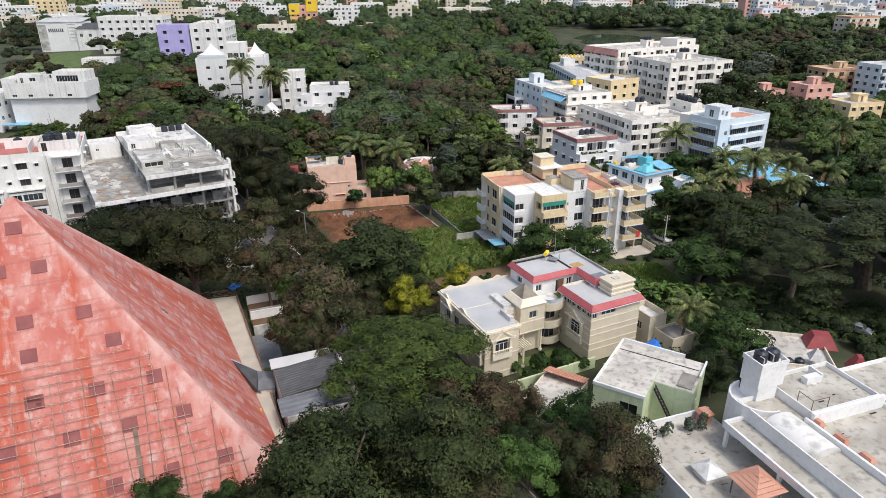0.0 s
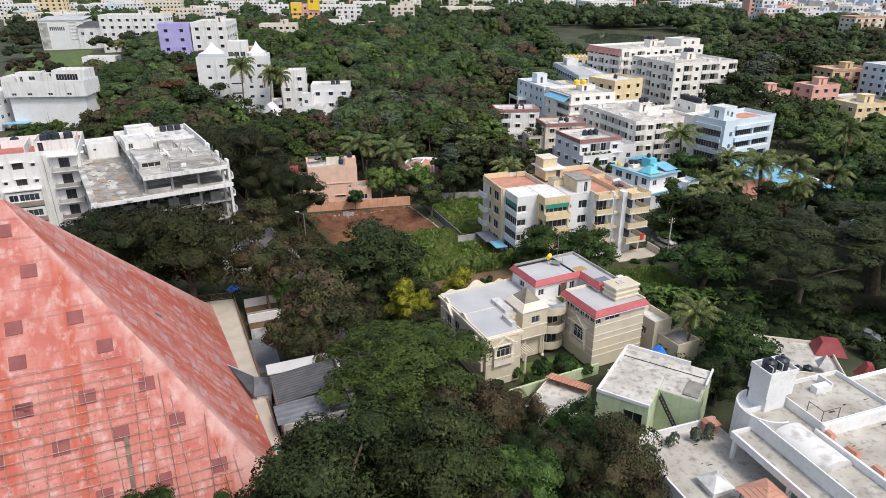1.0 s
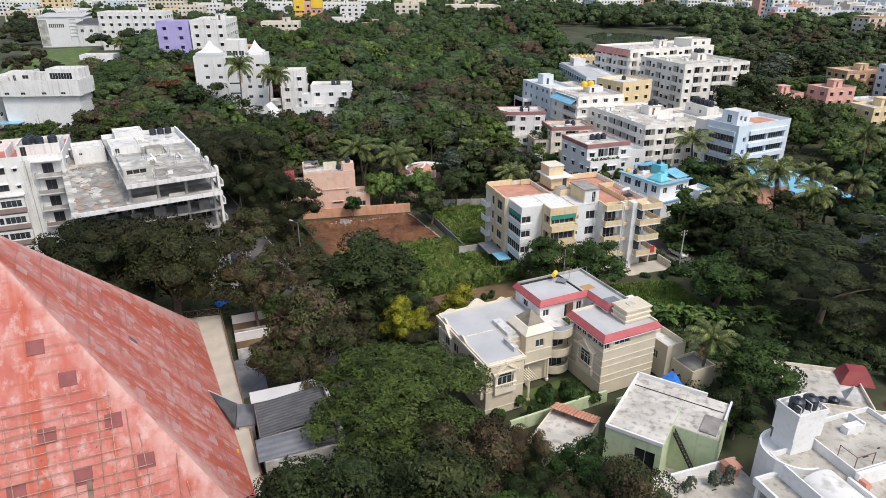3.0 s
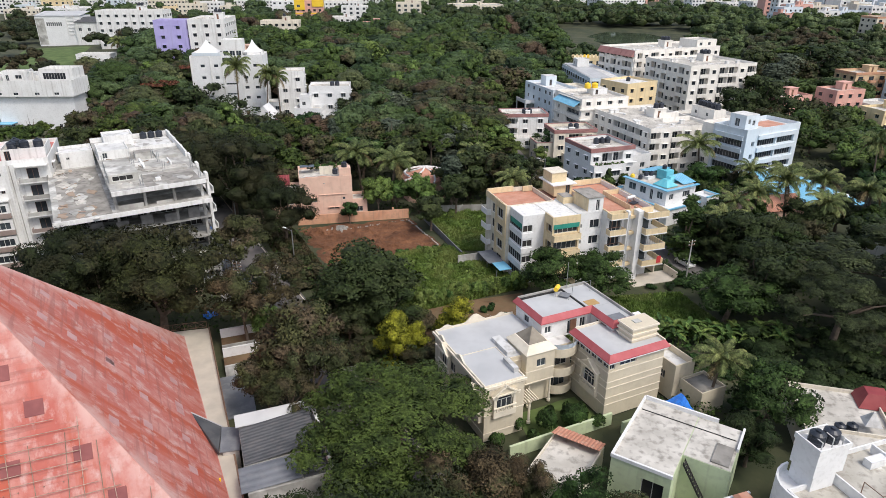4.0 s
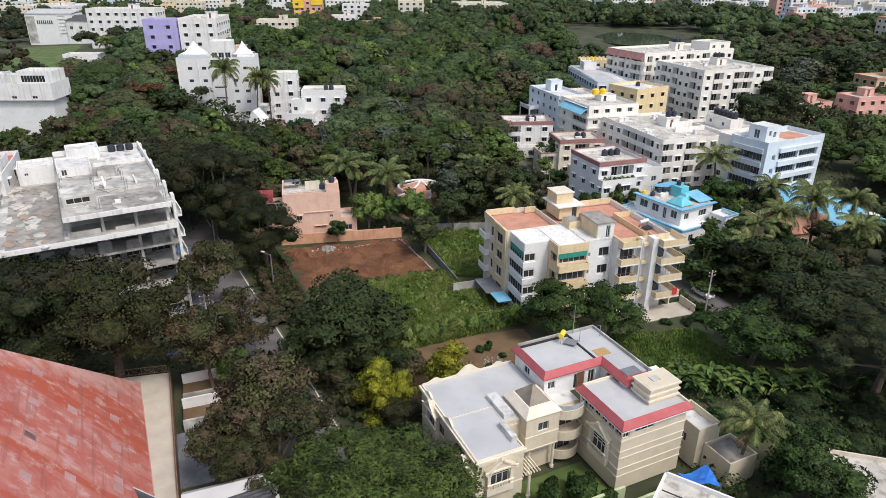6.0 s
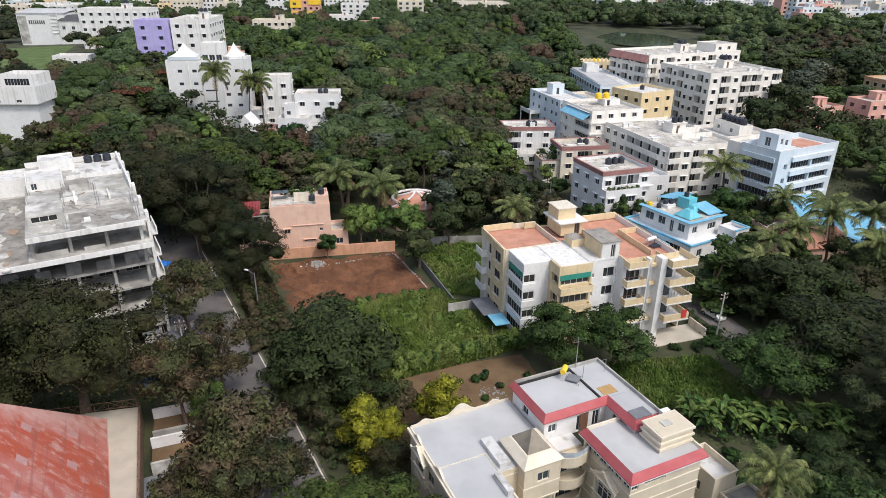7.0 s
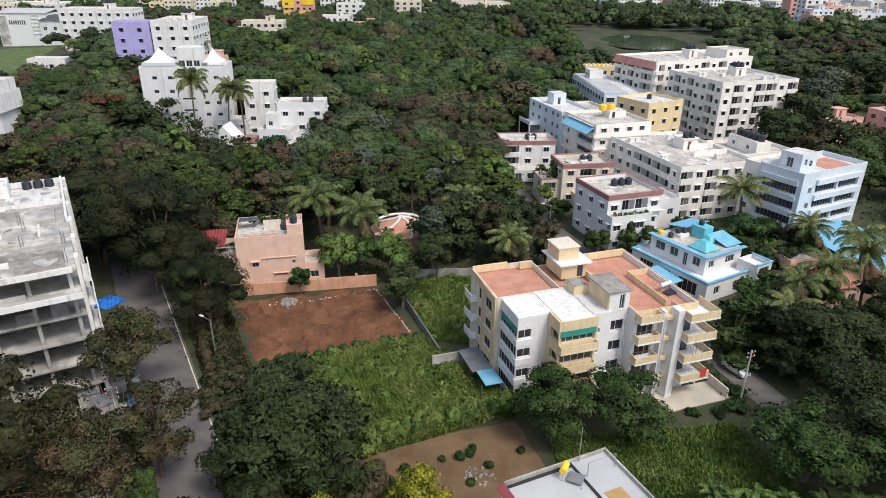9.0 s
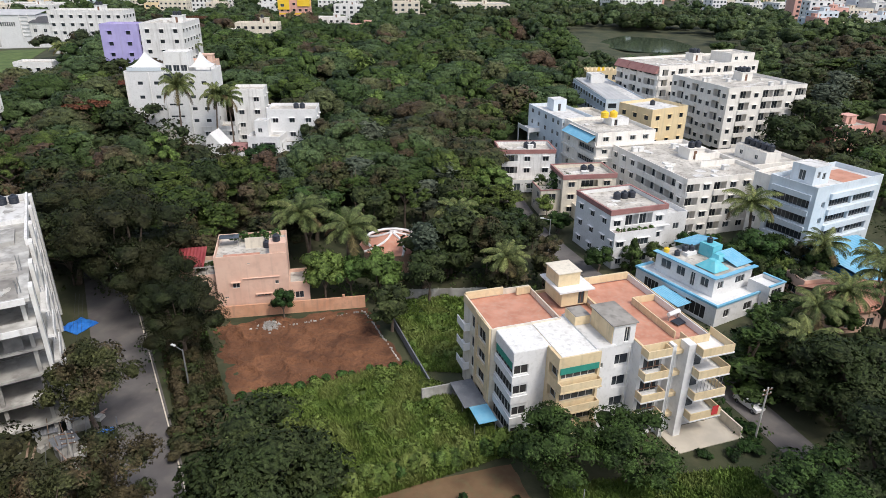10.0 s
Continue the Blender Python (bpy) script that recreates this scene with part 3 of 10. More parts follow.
ROAD = along((8, 40), (-37.2, 101.5), 8) + along((-37.2, 101.5), (-64, 137), 8)[1:] + along((-64, 137), (-150, 252), 10)[1:]
strip("road", ROAD, 7.6, 0.05, ASPHALT, "grey asphalt street with dusty worn edges", "road")
strip("road_line", [(x + 2.75, y + 2.05) for x, y in ROAD], 0.16, 0.056, CREAM, "faded cream line along a street's edge", "road line", 0.02)
LANE = along((36.5, 117), (33.5, 124), 6) + along((33.5, 124), (5, 182), 8)[1:] + along((5, 182), (-8, 225), 8)[1:]
strip("road", LANE, 4.6, 0.04, ASPHALT, "narrow grey asphalt lane beside the flats", "road")
for a, b in zip(ROAD, ROAD[1:]):
    if a[1] > 135:
        break
    keep_clear(a[0], a[1], math.degrees(math.atan2(b[1] - a[1], b[0] - a[0])), math.dist(a, b), 0.1, 2.6)
for a, b in zip(LANE, LANE[1:]):
    keep_clear(a[0], a[1], math.degrees(math.atan2(b[1] - a[1], b[0] - a[0])), math.dist(a, b), 0.1, 2.4)


def plot(name, corners, z, mat, label, category, rough=0.0, n=24, seed=1, ridges=0.0):
    """A four-sided patch of ground with an uneven surface and, where earth was pushed about, low ridges."""
    a, b, c, d = (Vector((*p, 0)) for p in corners)
    verts, faces = [], []
    for j in range(n + 1):
        for i in range(n + 1):
            u, v = i / n, j / n
            p = a.lerp(b, u).lerp(d.lerp(c, u), v)
            edge = min(1, 6 * min(u, 1 - u, v, 1 - v))
            w = noise.noise(Vector((p.x * 0.35, p.y * 0.35, seed))) + 0.6 * noise.noise(Vector((p.x * 1.1, p.y * 1.1, seed + 5)))
            if ridges:
                bend = noise.noise(Vector((p.x * 0.22 + 0.1 * p.y, p.y * 0.3, seed + 2)))
                w += ridges * (max(0.0, 0.16 - abs(bend)) / 0.16) + 0.8 * ridges * max(0.0, noise.noise(Vector((p.x * 0.7 - 0.5 * p.y, p.y * 0.35, seed + 7))))
            verts.append((p.x + 0.4 * noise.noise(Vector((p.y * 0.5, seed, 0))), p.y, z * (edge if edge < 0.5 else 1) + rough * max(w, -0.2) * edge))
    for j in range(n):
        for i in range(n):
            k = j * (n + 1) + i
            faces.append((k, k + 1, k + n + 2, k + n + 1))
    me = bpy.data.meshes.new(name)
    me.from_pydata(verts, [], faces)
    for p in me.polygons:
        p.use_smooth = True
    me.materials.append(mat)
    return tagged(new(name, me), label, category, kind="structure")


def block_corners(corners, margin):
    ang = math.degrees(math.atan2(corners[1][1] - corners[0][1], corners[1][0] - corners[0][0]))
    keep_clear(corners[0][0], corners[0][1], ang, math.dist(corners[0], corners[1]), math.dist(corners[1], corners[2]), margin)


RED_PLOT = ((-34.5, 116.8), (-12.6, 127.0), (-22.8, 144.6), (-47.5, 135.6))
plot("red_soil_plot", RED_PLOT, 0.16, REDSOIL, "bare red soil building plot with heaped earth", "plot", 0.5, 88, 3, 1.1)
FIELD = ((-16, 101), (3, 113), (-12.5, 128), (-32, 118.5))
plot("meadow", FIELD, 0.12, MEADOW, "overgrown green plot beside the flats", "meadow", 0.2, 24, 5)
SIDE_FIELD = ((-11, 127.5), (-3, 128), (-5, 151), (-20.5, 146.5))
plot("meadow", SIDE_FIELD, 0.1, MEADOW, "rough green grass plot behind a wall", "meadow", 0.15, 18, 6)
BROWN_PLOT = ((-17, 92), (8, 98), (2, 111), (-15, 103.5))
plot("earth_plot", BROWN_PLOT, 0.14, EARTH, "dry brown cleared earth with weeds", "plot", 0.2, 30, 8)
LAWN = ((9, 96), (34, 101), (29, 114), (6, 108))
plot("meadow", LAWN, 0.1, MEADOW, "rough green grass beside the flats", "meadow", 0.15, 20, 9)
for c in (RED_PLOT, FIELD, SIDE_FIELD, BROWN_PLOT, LAWN):
    block_corners(c, 0.5)


def grass(name, corners, n, h, mat, label, seed, lean=0.5):
    """Loose tufts of blades over a four-sided patch."""
    rng = np.random.RandomState(seed)
    a, b, c, d = (np.array(p) for p in corners)
    u, v = rng.rand(n, 1), rng.rand(n, 1)
    base = (a * (1 - u) + b * u) * (1 - v) + (d * (1 - u) + c * u) * v
    keep = np.array([noise.noise(Vector((p[0] * 0.25, p[1] * 0.25, seed))) > -0.62 for p in base])
    base = base[keep]
    n = len(base)
    ang, hh = rng.rand(n) * math.tau, h * (0.4 + 1.0 * rng.rand(n)) * (0.8 + 0.6 * np.array([noise.noise(Vector((p[0] * 0.18, p[1] * 0.18, seed + 9))) for p in base]))
    hh = np.maximum(hh, 0.15)
    w = 0.05 + 0.11 * rng.rand(n)
    side = np.stack([np.cos(ang), np.sin(ang), 0 * ang], 1) * w[:, None]
    tip = np.stack([-np.sin(ang), np.cos(ang), 0 * ang], 1) * (lean * hh * (rng.rand(n) * 2 - 0.3))[:, None]
    p0 = np.concatenate([base, np.full((n, 1), 0.08)], 1)
    up = np.array([0, 0, 1.0])
    vs = np.stack([p0 - side, p0 + side, p0 + side * 0.8 + tip * 0.5 + up * (hh * 0.65)[:, None], p0 - side * 0.3 + tip + up * hh[:, None]], 1).reshape(-1, 3)
    me = bpy.data.meshes.new(name)
    me.from_pydata(vs.tolist(), [], np.arange(n * 4).reshape(-1, 4).tolist())
    me.materials.append(mat)
    return tagged(new(name, me), label, "grass", kind="stuff")


grass("grass", FIELD, 56000, 0.95, LEAF_GRASS, "tall bright green weeds and grass", 3)
grass("grass", SIDE_FIELD, 20000, 0.7, LEAF_GRASS, "rough green grass behind a wall", 4)
grass("grass", ((-36.5, 107.5), (-34.6, 116.0), (-47.5, 135.4), (-53.0, 131.0)), 9000, 0.5, LEAF_MIX, "dull olive grass beside a street", 6)
grass("grass", LAWN, 24000, 0.6, LEAF_GRASS, "rough green grass beside the flats", 5)


# ---- trees ----
def leaf_cloud(rng, blobs, n, leaf, up=-0.35, out=0.9, thin=1.0, level=0.25, centre=None):
    """Corners of n leaf sprays over the skins of the blobs (x, y, z, radius, height), and the way each spray faces as a part of its clump."""
    blobs = np.array(blobs, float)
    area = blobs[:, 3] * (blobs[:, 3] + blobs[:, 4])
    k = rng.choice(len(blobs), n, p=area / area.sum())
    d = rng.randn(n, 3)
    d /= np.linalg.norm(d, axis=1)[:, None]
    d[:, 2] = np.where(d[:, 2] < up, -d[:, 2], d[:, 2])
    r = (0.78 + 0.28 * rng.rand(n) ** 0.7)[:, None]
    size = blobs[k][:, [3, 3, 4]]
    pos = blobs[k, :3] + d * size * r
    nor = d * out + rng.randn(n, 3) * 0.55
    nor[:, 2] += level
    nor /= np.linalg.norm(nor, axis=1)[:, None]
    ref = rng.randn(n, 3)
    tan = np.cross(nor, ref)
    tan /= np.linalg.norm(tan, axis=1)[:, None]
    bit = np.cross(nor, tan)
    s = (leaf * (0.55 + 0.9 * rng.rand(n)))[:, None]
    bend = nor * s * 0.25
    face = d / size * size.mean(axis=1)[:, None] * 0.8 + nor * 0.35
    if centre is not None:
        mid = np.array(centre, float)
        far = pos - (mid[k] if mid.ndim == 2 else mid)
        face += far / np.linalg.norm(far, axis=1)[:, None] * (0.8 if mid.ndim == 2 else 0.5)
    face[:, 2] += 0.15
    face /= np.linalg.norm(face, axis=1)[:, None]
    corners = np.stack([pos - tan * s, pos - bit * s * 0.55 * thin - bend, pos + tan * s, pos + bit * s * 0.55 * thin - bend], 1).reshape(-1, 3)
    return corners, np.repeat(face, 4, 0)


def facing(me, normals):
    """Shade a crown by the way its clumps face, not leaf by leaf."""
    me.polygons.foreach_set("use_smooth", np.ones(len(me.polygons), bool))
    me.normals_split_custom_set_from_vertices(normals.tolist())


def cloud_mesh(name, cloud, mat):
    verts, normals = cloud
    n = len(verts) // 4
    me = bpy.data.meshes.new(name)
    me.from_pydata(verts.tolist(), [], np.arange(n * 4).reshape(-1, 4).tolist())
    me.materials.append(mat)
    facing(me, normals)
    return me


def limbs(bm, base_r, fork, tips, rng):
    """A tapered trunk that leans a little, forking into limbs that end at the tips."""
    f = Vector((rng.randn() * 0.25, rng.randn() * 0.25, fork))
    tube(bm, (0, 0, -0.3), f * 0.5, base_r * 1.25, base_r, 9)
    tube(bm, f * 0.5, f, base_r, base_r * 0.8, 9)
    for t in tips:
        t = Vector(t)
        mid = f.lerp(t, 0.55) + Vector((rng.randn() * 0.2, rng.randn() * 0.2, (t - f).length * 0.08))
        tube(bm, f, mid, base_r * 0.55, base_r * 0.32, 6)
        tube(bm, mid, t, base_r * 0.32, base_r * 0.1, 5)


TREES = {}


def tree_meshes(kind, variant, lite=False):
    """Trunk and crown of one tree of a nominal crown radius of 5 m, foot at 0."""
    key = (kind, variant, lite)
    if key in TREES:
        return TREES[key]
    rng = np.random.RandomState(17 * variant + sum(map(ord, kind)))
    blobs, n, leaf, thin, mat = [], 3000, 0.25, 1.0, LEAF_DARK
    fork, base_r = 3.0, 0.28
    if kind in ("umbrella", "canopy"):
        mat, n, leaf, thin = LEAF_RAIN if kind == "umbrella" else LEAF_SHADE, 7600, 0.165, 1.0
        for k in range(60):
            a, r = rng.rand() * math.tau, 4.6 * rng.rand() ** 0.5
            if k < 9:
                r *= 0.3
            blobs.append((r * math.cos(a), r * math.sin(a), 7.4 - 0.12 * r * r + rng.randn() * 0.42, 0.6 + 0.45 * rng.rand(), 0.38 + 0.22 * rng.rand()))
        fork = 4.0
    elif kind == "tall":
        mat, n, leaf = LEAF_GREY, 2800, 0.26
        for k in range(16):
            z = 4 + 10 * rng.rand()
            a, r = rng.rand() * math.tau, 2.4 * rng.rand() * (1.15 - z / 16)
            blobs.append((r * math.cos(a), r * math.sin(a), z, 1.0 + 0.8 * rng.rand(), 1.2 + 0.8 * rng.rand()))
        fork = 6.0
    elif kind == "column":
        mat, n, leaf = LEAF_MID, 2800, 0.25
        for k in range(18):
            z = 1.5 + 10 * k / 17
            a, r = rng.rand() * math.tau, 2.0 * (1 - k / 20)
            blobs.append((r * math.cos(a), r * math.sin(a), z, 0.7 + 1.3 * (1 - k / 18), 0.9))
        fork = 3.0
    else:
        mats = {"round": LEAF_DARK, "green": LEAF_MID, "lime": LEAF_LIME, "brown": LEAF_BROWN, "olive": LEAF_MIX, "golden": LEAF_YELLOW, "dusk": LEAF_DUSK}
        mat = mats.get(kind, LEAF_DARK)
        count = {"brown": 22, "golden": 26, "olive": 24}.get(kind, 28)
        if kind == "brown":
            n, leaf = 3800, 0.22
        for k in range(count):
            a, r, z = rng.rand() * math.tau, 3.9 * rng.rand() ** 0.55, rng.rand()
            zz = 3.6 + 4.6 * z
            r *= math.sqrt(max(0.12, 1 - ((zz - 5.0) / 4.0) ** 2)) * (0.85 + 0.3 * rng.rand())
            if kind == "golden":
                zz = 0.9 + 7.4 * z
                r = 3.6 * rng.rand() ** 0.6 * (1.05 - zz / 11)
            blobs.append((r * math.cos(a), r * math.sin(a), zz, 1.05 + 0.75 * rng.rand(), 0.85 + 0.5 * rng.rand()))
        fork = 2.4 if kind != "golden" else 1.4
    if lite == 1:
        n, leaf = int(n * 0.4), leaf * 1.2
    elif lite == 3:
        n, leaf = int(n * 0.28), leaf * 1.35
    elif lite == 4:
        n, leaf = int(n * 2.1), leaf * 0.66
    elif lite == 5:
        n, leaf = int(n * 3.1), leaf * 0.50
    elif lite == 7:
        n, leaf = int(n * 4.6), leaf * 0.36
    elif lite == 6:
        n, leaf = int(n * 4.2), leaf * 0.46
    elif lite == 2:
        n, leaf = int(n * 1.8), leaf * 0.66
    bm = bmesh.new()
    picks = [blobs[i][:3] for i in rng.choice(len(blobs), min(9, len(blobs)), replace=False)]
    limbs(bm, base_r, fork, picks, rng)
    trunk = mesh_of("trunk", bm, BARK)
    leaves = leaf_cloud(rng, blobs, n, leaf, thin=thin, level=0.55 if kind in ("umbrella", "canopy") else 0.25, centre=(0, 0, 2.0 if kind in ("umbrella", "canopy") else 4.0))
    k = 0.7 if lite in (0, 2, 4, 5, 6, 7) else 0.85
    inner = [(x, y, z, r * k, h * k) for x, y, z, r, h in (blobs[::2] if kind == "brown" or lite == 3 else blobs)]
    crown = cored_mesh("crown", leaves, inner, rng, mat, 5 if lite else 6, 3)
    TREES[key] = (trunk, crown)
    return TREES[key]


LABELS = {
    "umbrella": "wide flat-topped feathery green rain tree", "canopy": "huge spreading dark rain tree over bare shade", "tall": "tall grey-green tree with a narrow open crown", "column": "narrow dark green columnar tree",
    "round": "dense dark green broadleaf tree", "green": "leafy green broadleaf tree", "lime": "light green leafy tree", "brown": "brownish half-bare broadleaf tree",
    "olive": "olive green broadleaf tree with dry patches", "golden": "golden yellow leafy ornamental tree", "dusk": "tall dusky olive broadleaf tree with dense foliage", "flame": "dark green tree covered in orange-red blossom",
}


def tree(kind, x, y, r, h, z=None, variant=None, turn=None, group=""):
    """A tree with its foot at x, y, a crown of radius r and a height h."""
    rng = random.Random(int(x * 31 + y * 17))
    variant = rng.randrange(4) if variant is None else variant
    look_kind = "umbrella" if kind == "flame" else kind
    trunk, crown = tree_meshes(look_kind, variant % 2 if (r > 6 and y < 160) or y < 72 else variant, 6 if kind == "canopy" else 7 if kind == "dusk" else 5 if y < 72 and r > 3 else 4 if r > 7.5 and y < 130 else 3 if y > 185 else 2 if r > 6 and y < 150 or y < 112 else 1 if y > 120 else 0)
    nominal = {"umbrella": (5.4, 8.2), "canopy": (5.4, 8.2), "tall": (3.6, 15.0), "column": (3.0, 12.6), "golden": (4.9, 9.2)}.get(look_kind, (4.9, 9.2))
    z = rise(x, y) if z is None else z
    turn = rng.random() * 360 if turn is None else turn
    k = r / nominal[0]
    t = thing("tree", pose(x, y, z, 0, 0, turn), LABELS[kind], "tree", group)
    if h > nominal[1] * k and look_kind not in ("tall", "column"):
        # a long trunk lifts a compact crown
        mid = nominal[1] * 0.64
        centre = h - (nominal[1] - mid) * k
        part("trunk", trunk, None, t, m=Matrix.Diagonal((k * 0.8, k * 0.8, centre / mid, 1)))
        part("crown", crown, None, t, m=Matrix.Translation((0, 0, centre - mid * k)) @ Matrix.Diagonal((k, k, k, 1)))
        lift = Matrix.Translation((0, 0, centre - mid * k)) @ Matrix.Diagonal((k, k, k, 1))
    else:
        lift = Matrix.Diagonal((k, k, h / nominal[1], 1))
        part("trunk", trunk, None, t, m=lift)
        part("crown", crown, None, t, m=lift)
    if kind == "flame":
        fl = np.random.RandomState(5 + variant)
        blobs = [(4.2 * fl.rand() ** 0.5 * math.cos(a), 4.2 * fl.rand() ** 0.5 * math.sin(a), 7.9, 1.1, 0.35) for a in fl.rand(18) * math.tau]
        part("blossom", cloud_mesh("blossom", leaf_cloud(fl, blobs, 1500, 0.25, up=0.0), LEAF_FLAME), None, t, m=lift)
    return t


PALMS = {}


def palm_meshes(variant):
    if variant in PALMS:
        return PALMS[variant]
    rng = np.random.RandomState(70 + variant)
    bm = bmesh.new()
    p, d = Vector((0, 0, -0.3)), Vector((0.1 * rng.randn(), 0.1 * rng.randn(), 1))
    for k in range(6):
        q = p + d.normalized() * 1.5
        tube(bm, p, q, 0.22 - 0.02 * k, 0.2 - 0.02 * k, 8)
        p, d = q, d + Vector((0.04 * rng.randn(), 0.04 * rng.randn(), 0))
    trunk = mesh_of("trunk", bm, BARK)
    fronds = []
    for k in range(22):
        az, age = k * 2.4 + 0.4 * rng.rand(), k / 21
        length = 3.4 + 0.7 * rng.rand()
        vs, fs, mid = [], [], []
        pos, el = np.array([0.0, 0, 0]), 1.35 - 1.35 * age + 0.15 * rng.randn()
        for s in range(11):
            mid.append(pos.copy())
            pos = pos + np.array([math.cos(el), 0, math.sin(el)]) * length / 10
            el = max(el - 0.10 - 0.022 * s, -1.45)
        for s in range(10):
            for side in (-1, 1):
                for sub in (0.1, 0.43, 0.76):
                    # a hanging leaflet
                    b0 = mid[s] * (1 - sub) + mid[s + 1] * sub
                    run = (mid[s + 1] - mid[s]) * 10 / length
                    w = 0.95 * math.sin(math.pi * (0.16 + 0.8 * (s + sub) / 10)) ** 0.8 * (0.85 + 0.3 * rng.rand())
                    tip = b0 + run * 0.45 * w + np.array([0, side * w * 0.62, -0.55 * w - 0.12 * rng.rand()])
                    b1 = b0 + run * 0.13
                    i = len(vs)
                    vs += [b0, b1, tip + run * 0.05, tip]
                    fs.append((i, i + 1, i + 2, i + 3))
        for s in range(10):
            i = len(vs)
            vs += [mid[s] + [0, 0.04, 0], mid[s + 1] + [0, 0.03, 0], mid[s + 1] - [0, 0.03, 0], mid[s] - [0, 0.04, 0]]
            fs.append((i, i + 1, i + 2, i + 3))
        me = bpy.data.meshes.new("frond")
        me.from_pydata([tuple(v) for v in vs], [], fs)
        me.materials.append(LEAF_DRY if k > 18 else LEAF_PALM)
        fronds.append((me, Matrix.Translation(p) @ Matrix.Rotation(az, 4, "Z")))
    PALMS[variant] = (trunk, fronds)
    return PALMS[variant]


def palm(x, y, h, z=None, r=1.0):
    rng = random.Random(int(x * 13 + y * 7))
    trunk, fronds = palm_meshes(rng.randrange(3))
    z = rise(x, y) if z is None else z
    t = thing("coconut_palm", pose(x, y, z, 0, 0, rng.random() * 360) @ Matrix.Diagonal((r * 1.35, r * 1.35, max(h / 9.5, r), 1)), "coconut palm with drooping green fronds", "palm tree", "coconut palms")
    part("trunk", trunk, None, t)
    for me, m in fronds:
        part("frond", me, None, t, m=m)
    return t


def shrub_row(name, pts, r, h, n, mat, label, seed, leaf=0.3):
    """A hedge or thicket of loose shrubs along points."""
    rng = np.random.RandomState(seed)
    blobs = [(x + rng.randn() * r * 0.3, y + rng.randn() * r * 0.3, rise(x, y) + h * (0.3 + 0.4 * rng.rand()), r * (0.5 + 0.4 * rng.rand()), h * 0.45) for x, y in pts for _ in range(2)]
    me = cloud_mesh(name, leaf_cloud(rng, blobs, n, leaf), mat)
    return tagged(new(name, me), label, "shrubs", kind="stuff")


def cored_mesh(name, leaves, blobs, rng, mat, n=6, m=4, centre=(0, 0, 3)):
    """Leaf sprays over lumpy solid clumps, so that crowns close."""
    verts, normals = leaves
    unit = np.array([(math.cos(i * math.tau / n + 0.4 * j) * math.sin(j * 0.8 * math.pi / m), math.sin(i * math.tau / n + 0.4 * j) * math.sin(j * 0.8 * math.pi / m), math.cos(j * 0.8 * math.pi / m)) for j in range(m + 1) for i in range(n)])
    quads = np.array([(j * n + i, (j + 1) * n + i, (j + 1) * n + (i + 1) % n, j * n + (i + 1) % n) for j in range(m) for i in range(n)])
    b = np.array(blobs, float)
    lump = 0.78 + 0.34 * rng.rand(len(b), len(unit), 1)
    lump[:, :n] = lump[:, :1]
    cores = b[:, None, :3] + unit[None] * b[:, None, [3, 3, 4]] * lump
    k = len(verts)
    faces = np.arange(k).reshape(-1, 4).tolist() + (quads[None] + k + np.arange(len(b))[:, None, None] * len(unit)).reshape(-1, 4).tolist()
    me = bpy.data.meshes.new(name)
    me.from_pydata(np.concatenate([verts, cores.reshape(-1, 3)]).tolist(), [], faces)
    me.materials.append(mat)
    far = cores - np.array(centre, float).reshape(-1, 1, 3)
    out = 0.6 * unit[None] + 0.25 * rng.randn(len(b), len(unit), 3) + 0.75 * far / np.linalg.norm(far, axis=2)[:, :, None]
    facing(me, np.concatenate([normals, (out / np.linalg.norm(out, axis=2)[:, :, None]).reshape(-1, 3)]))
    return me


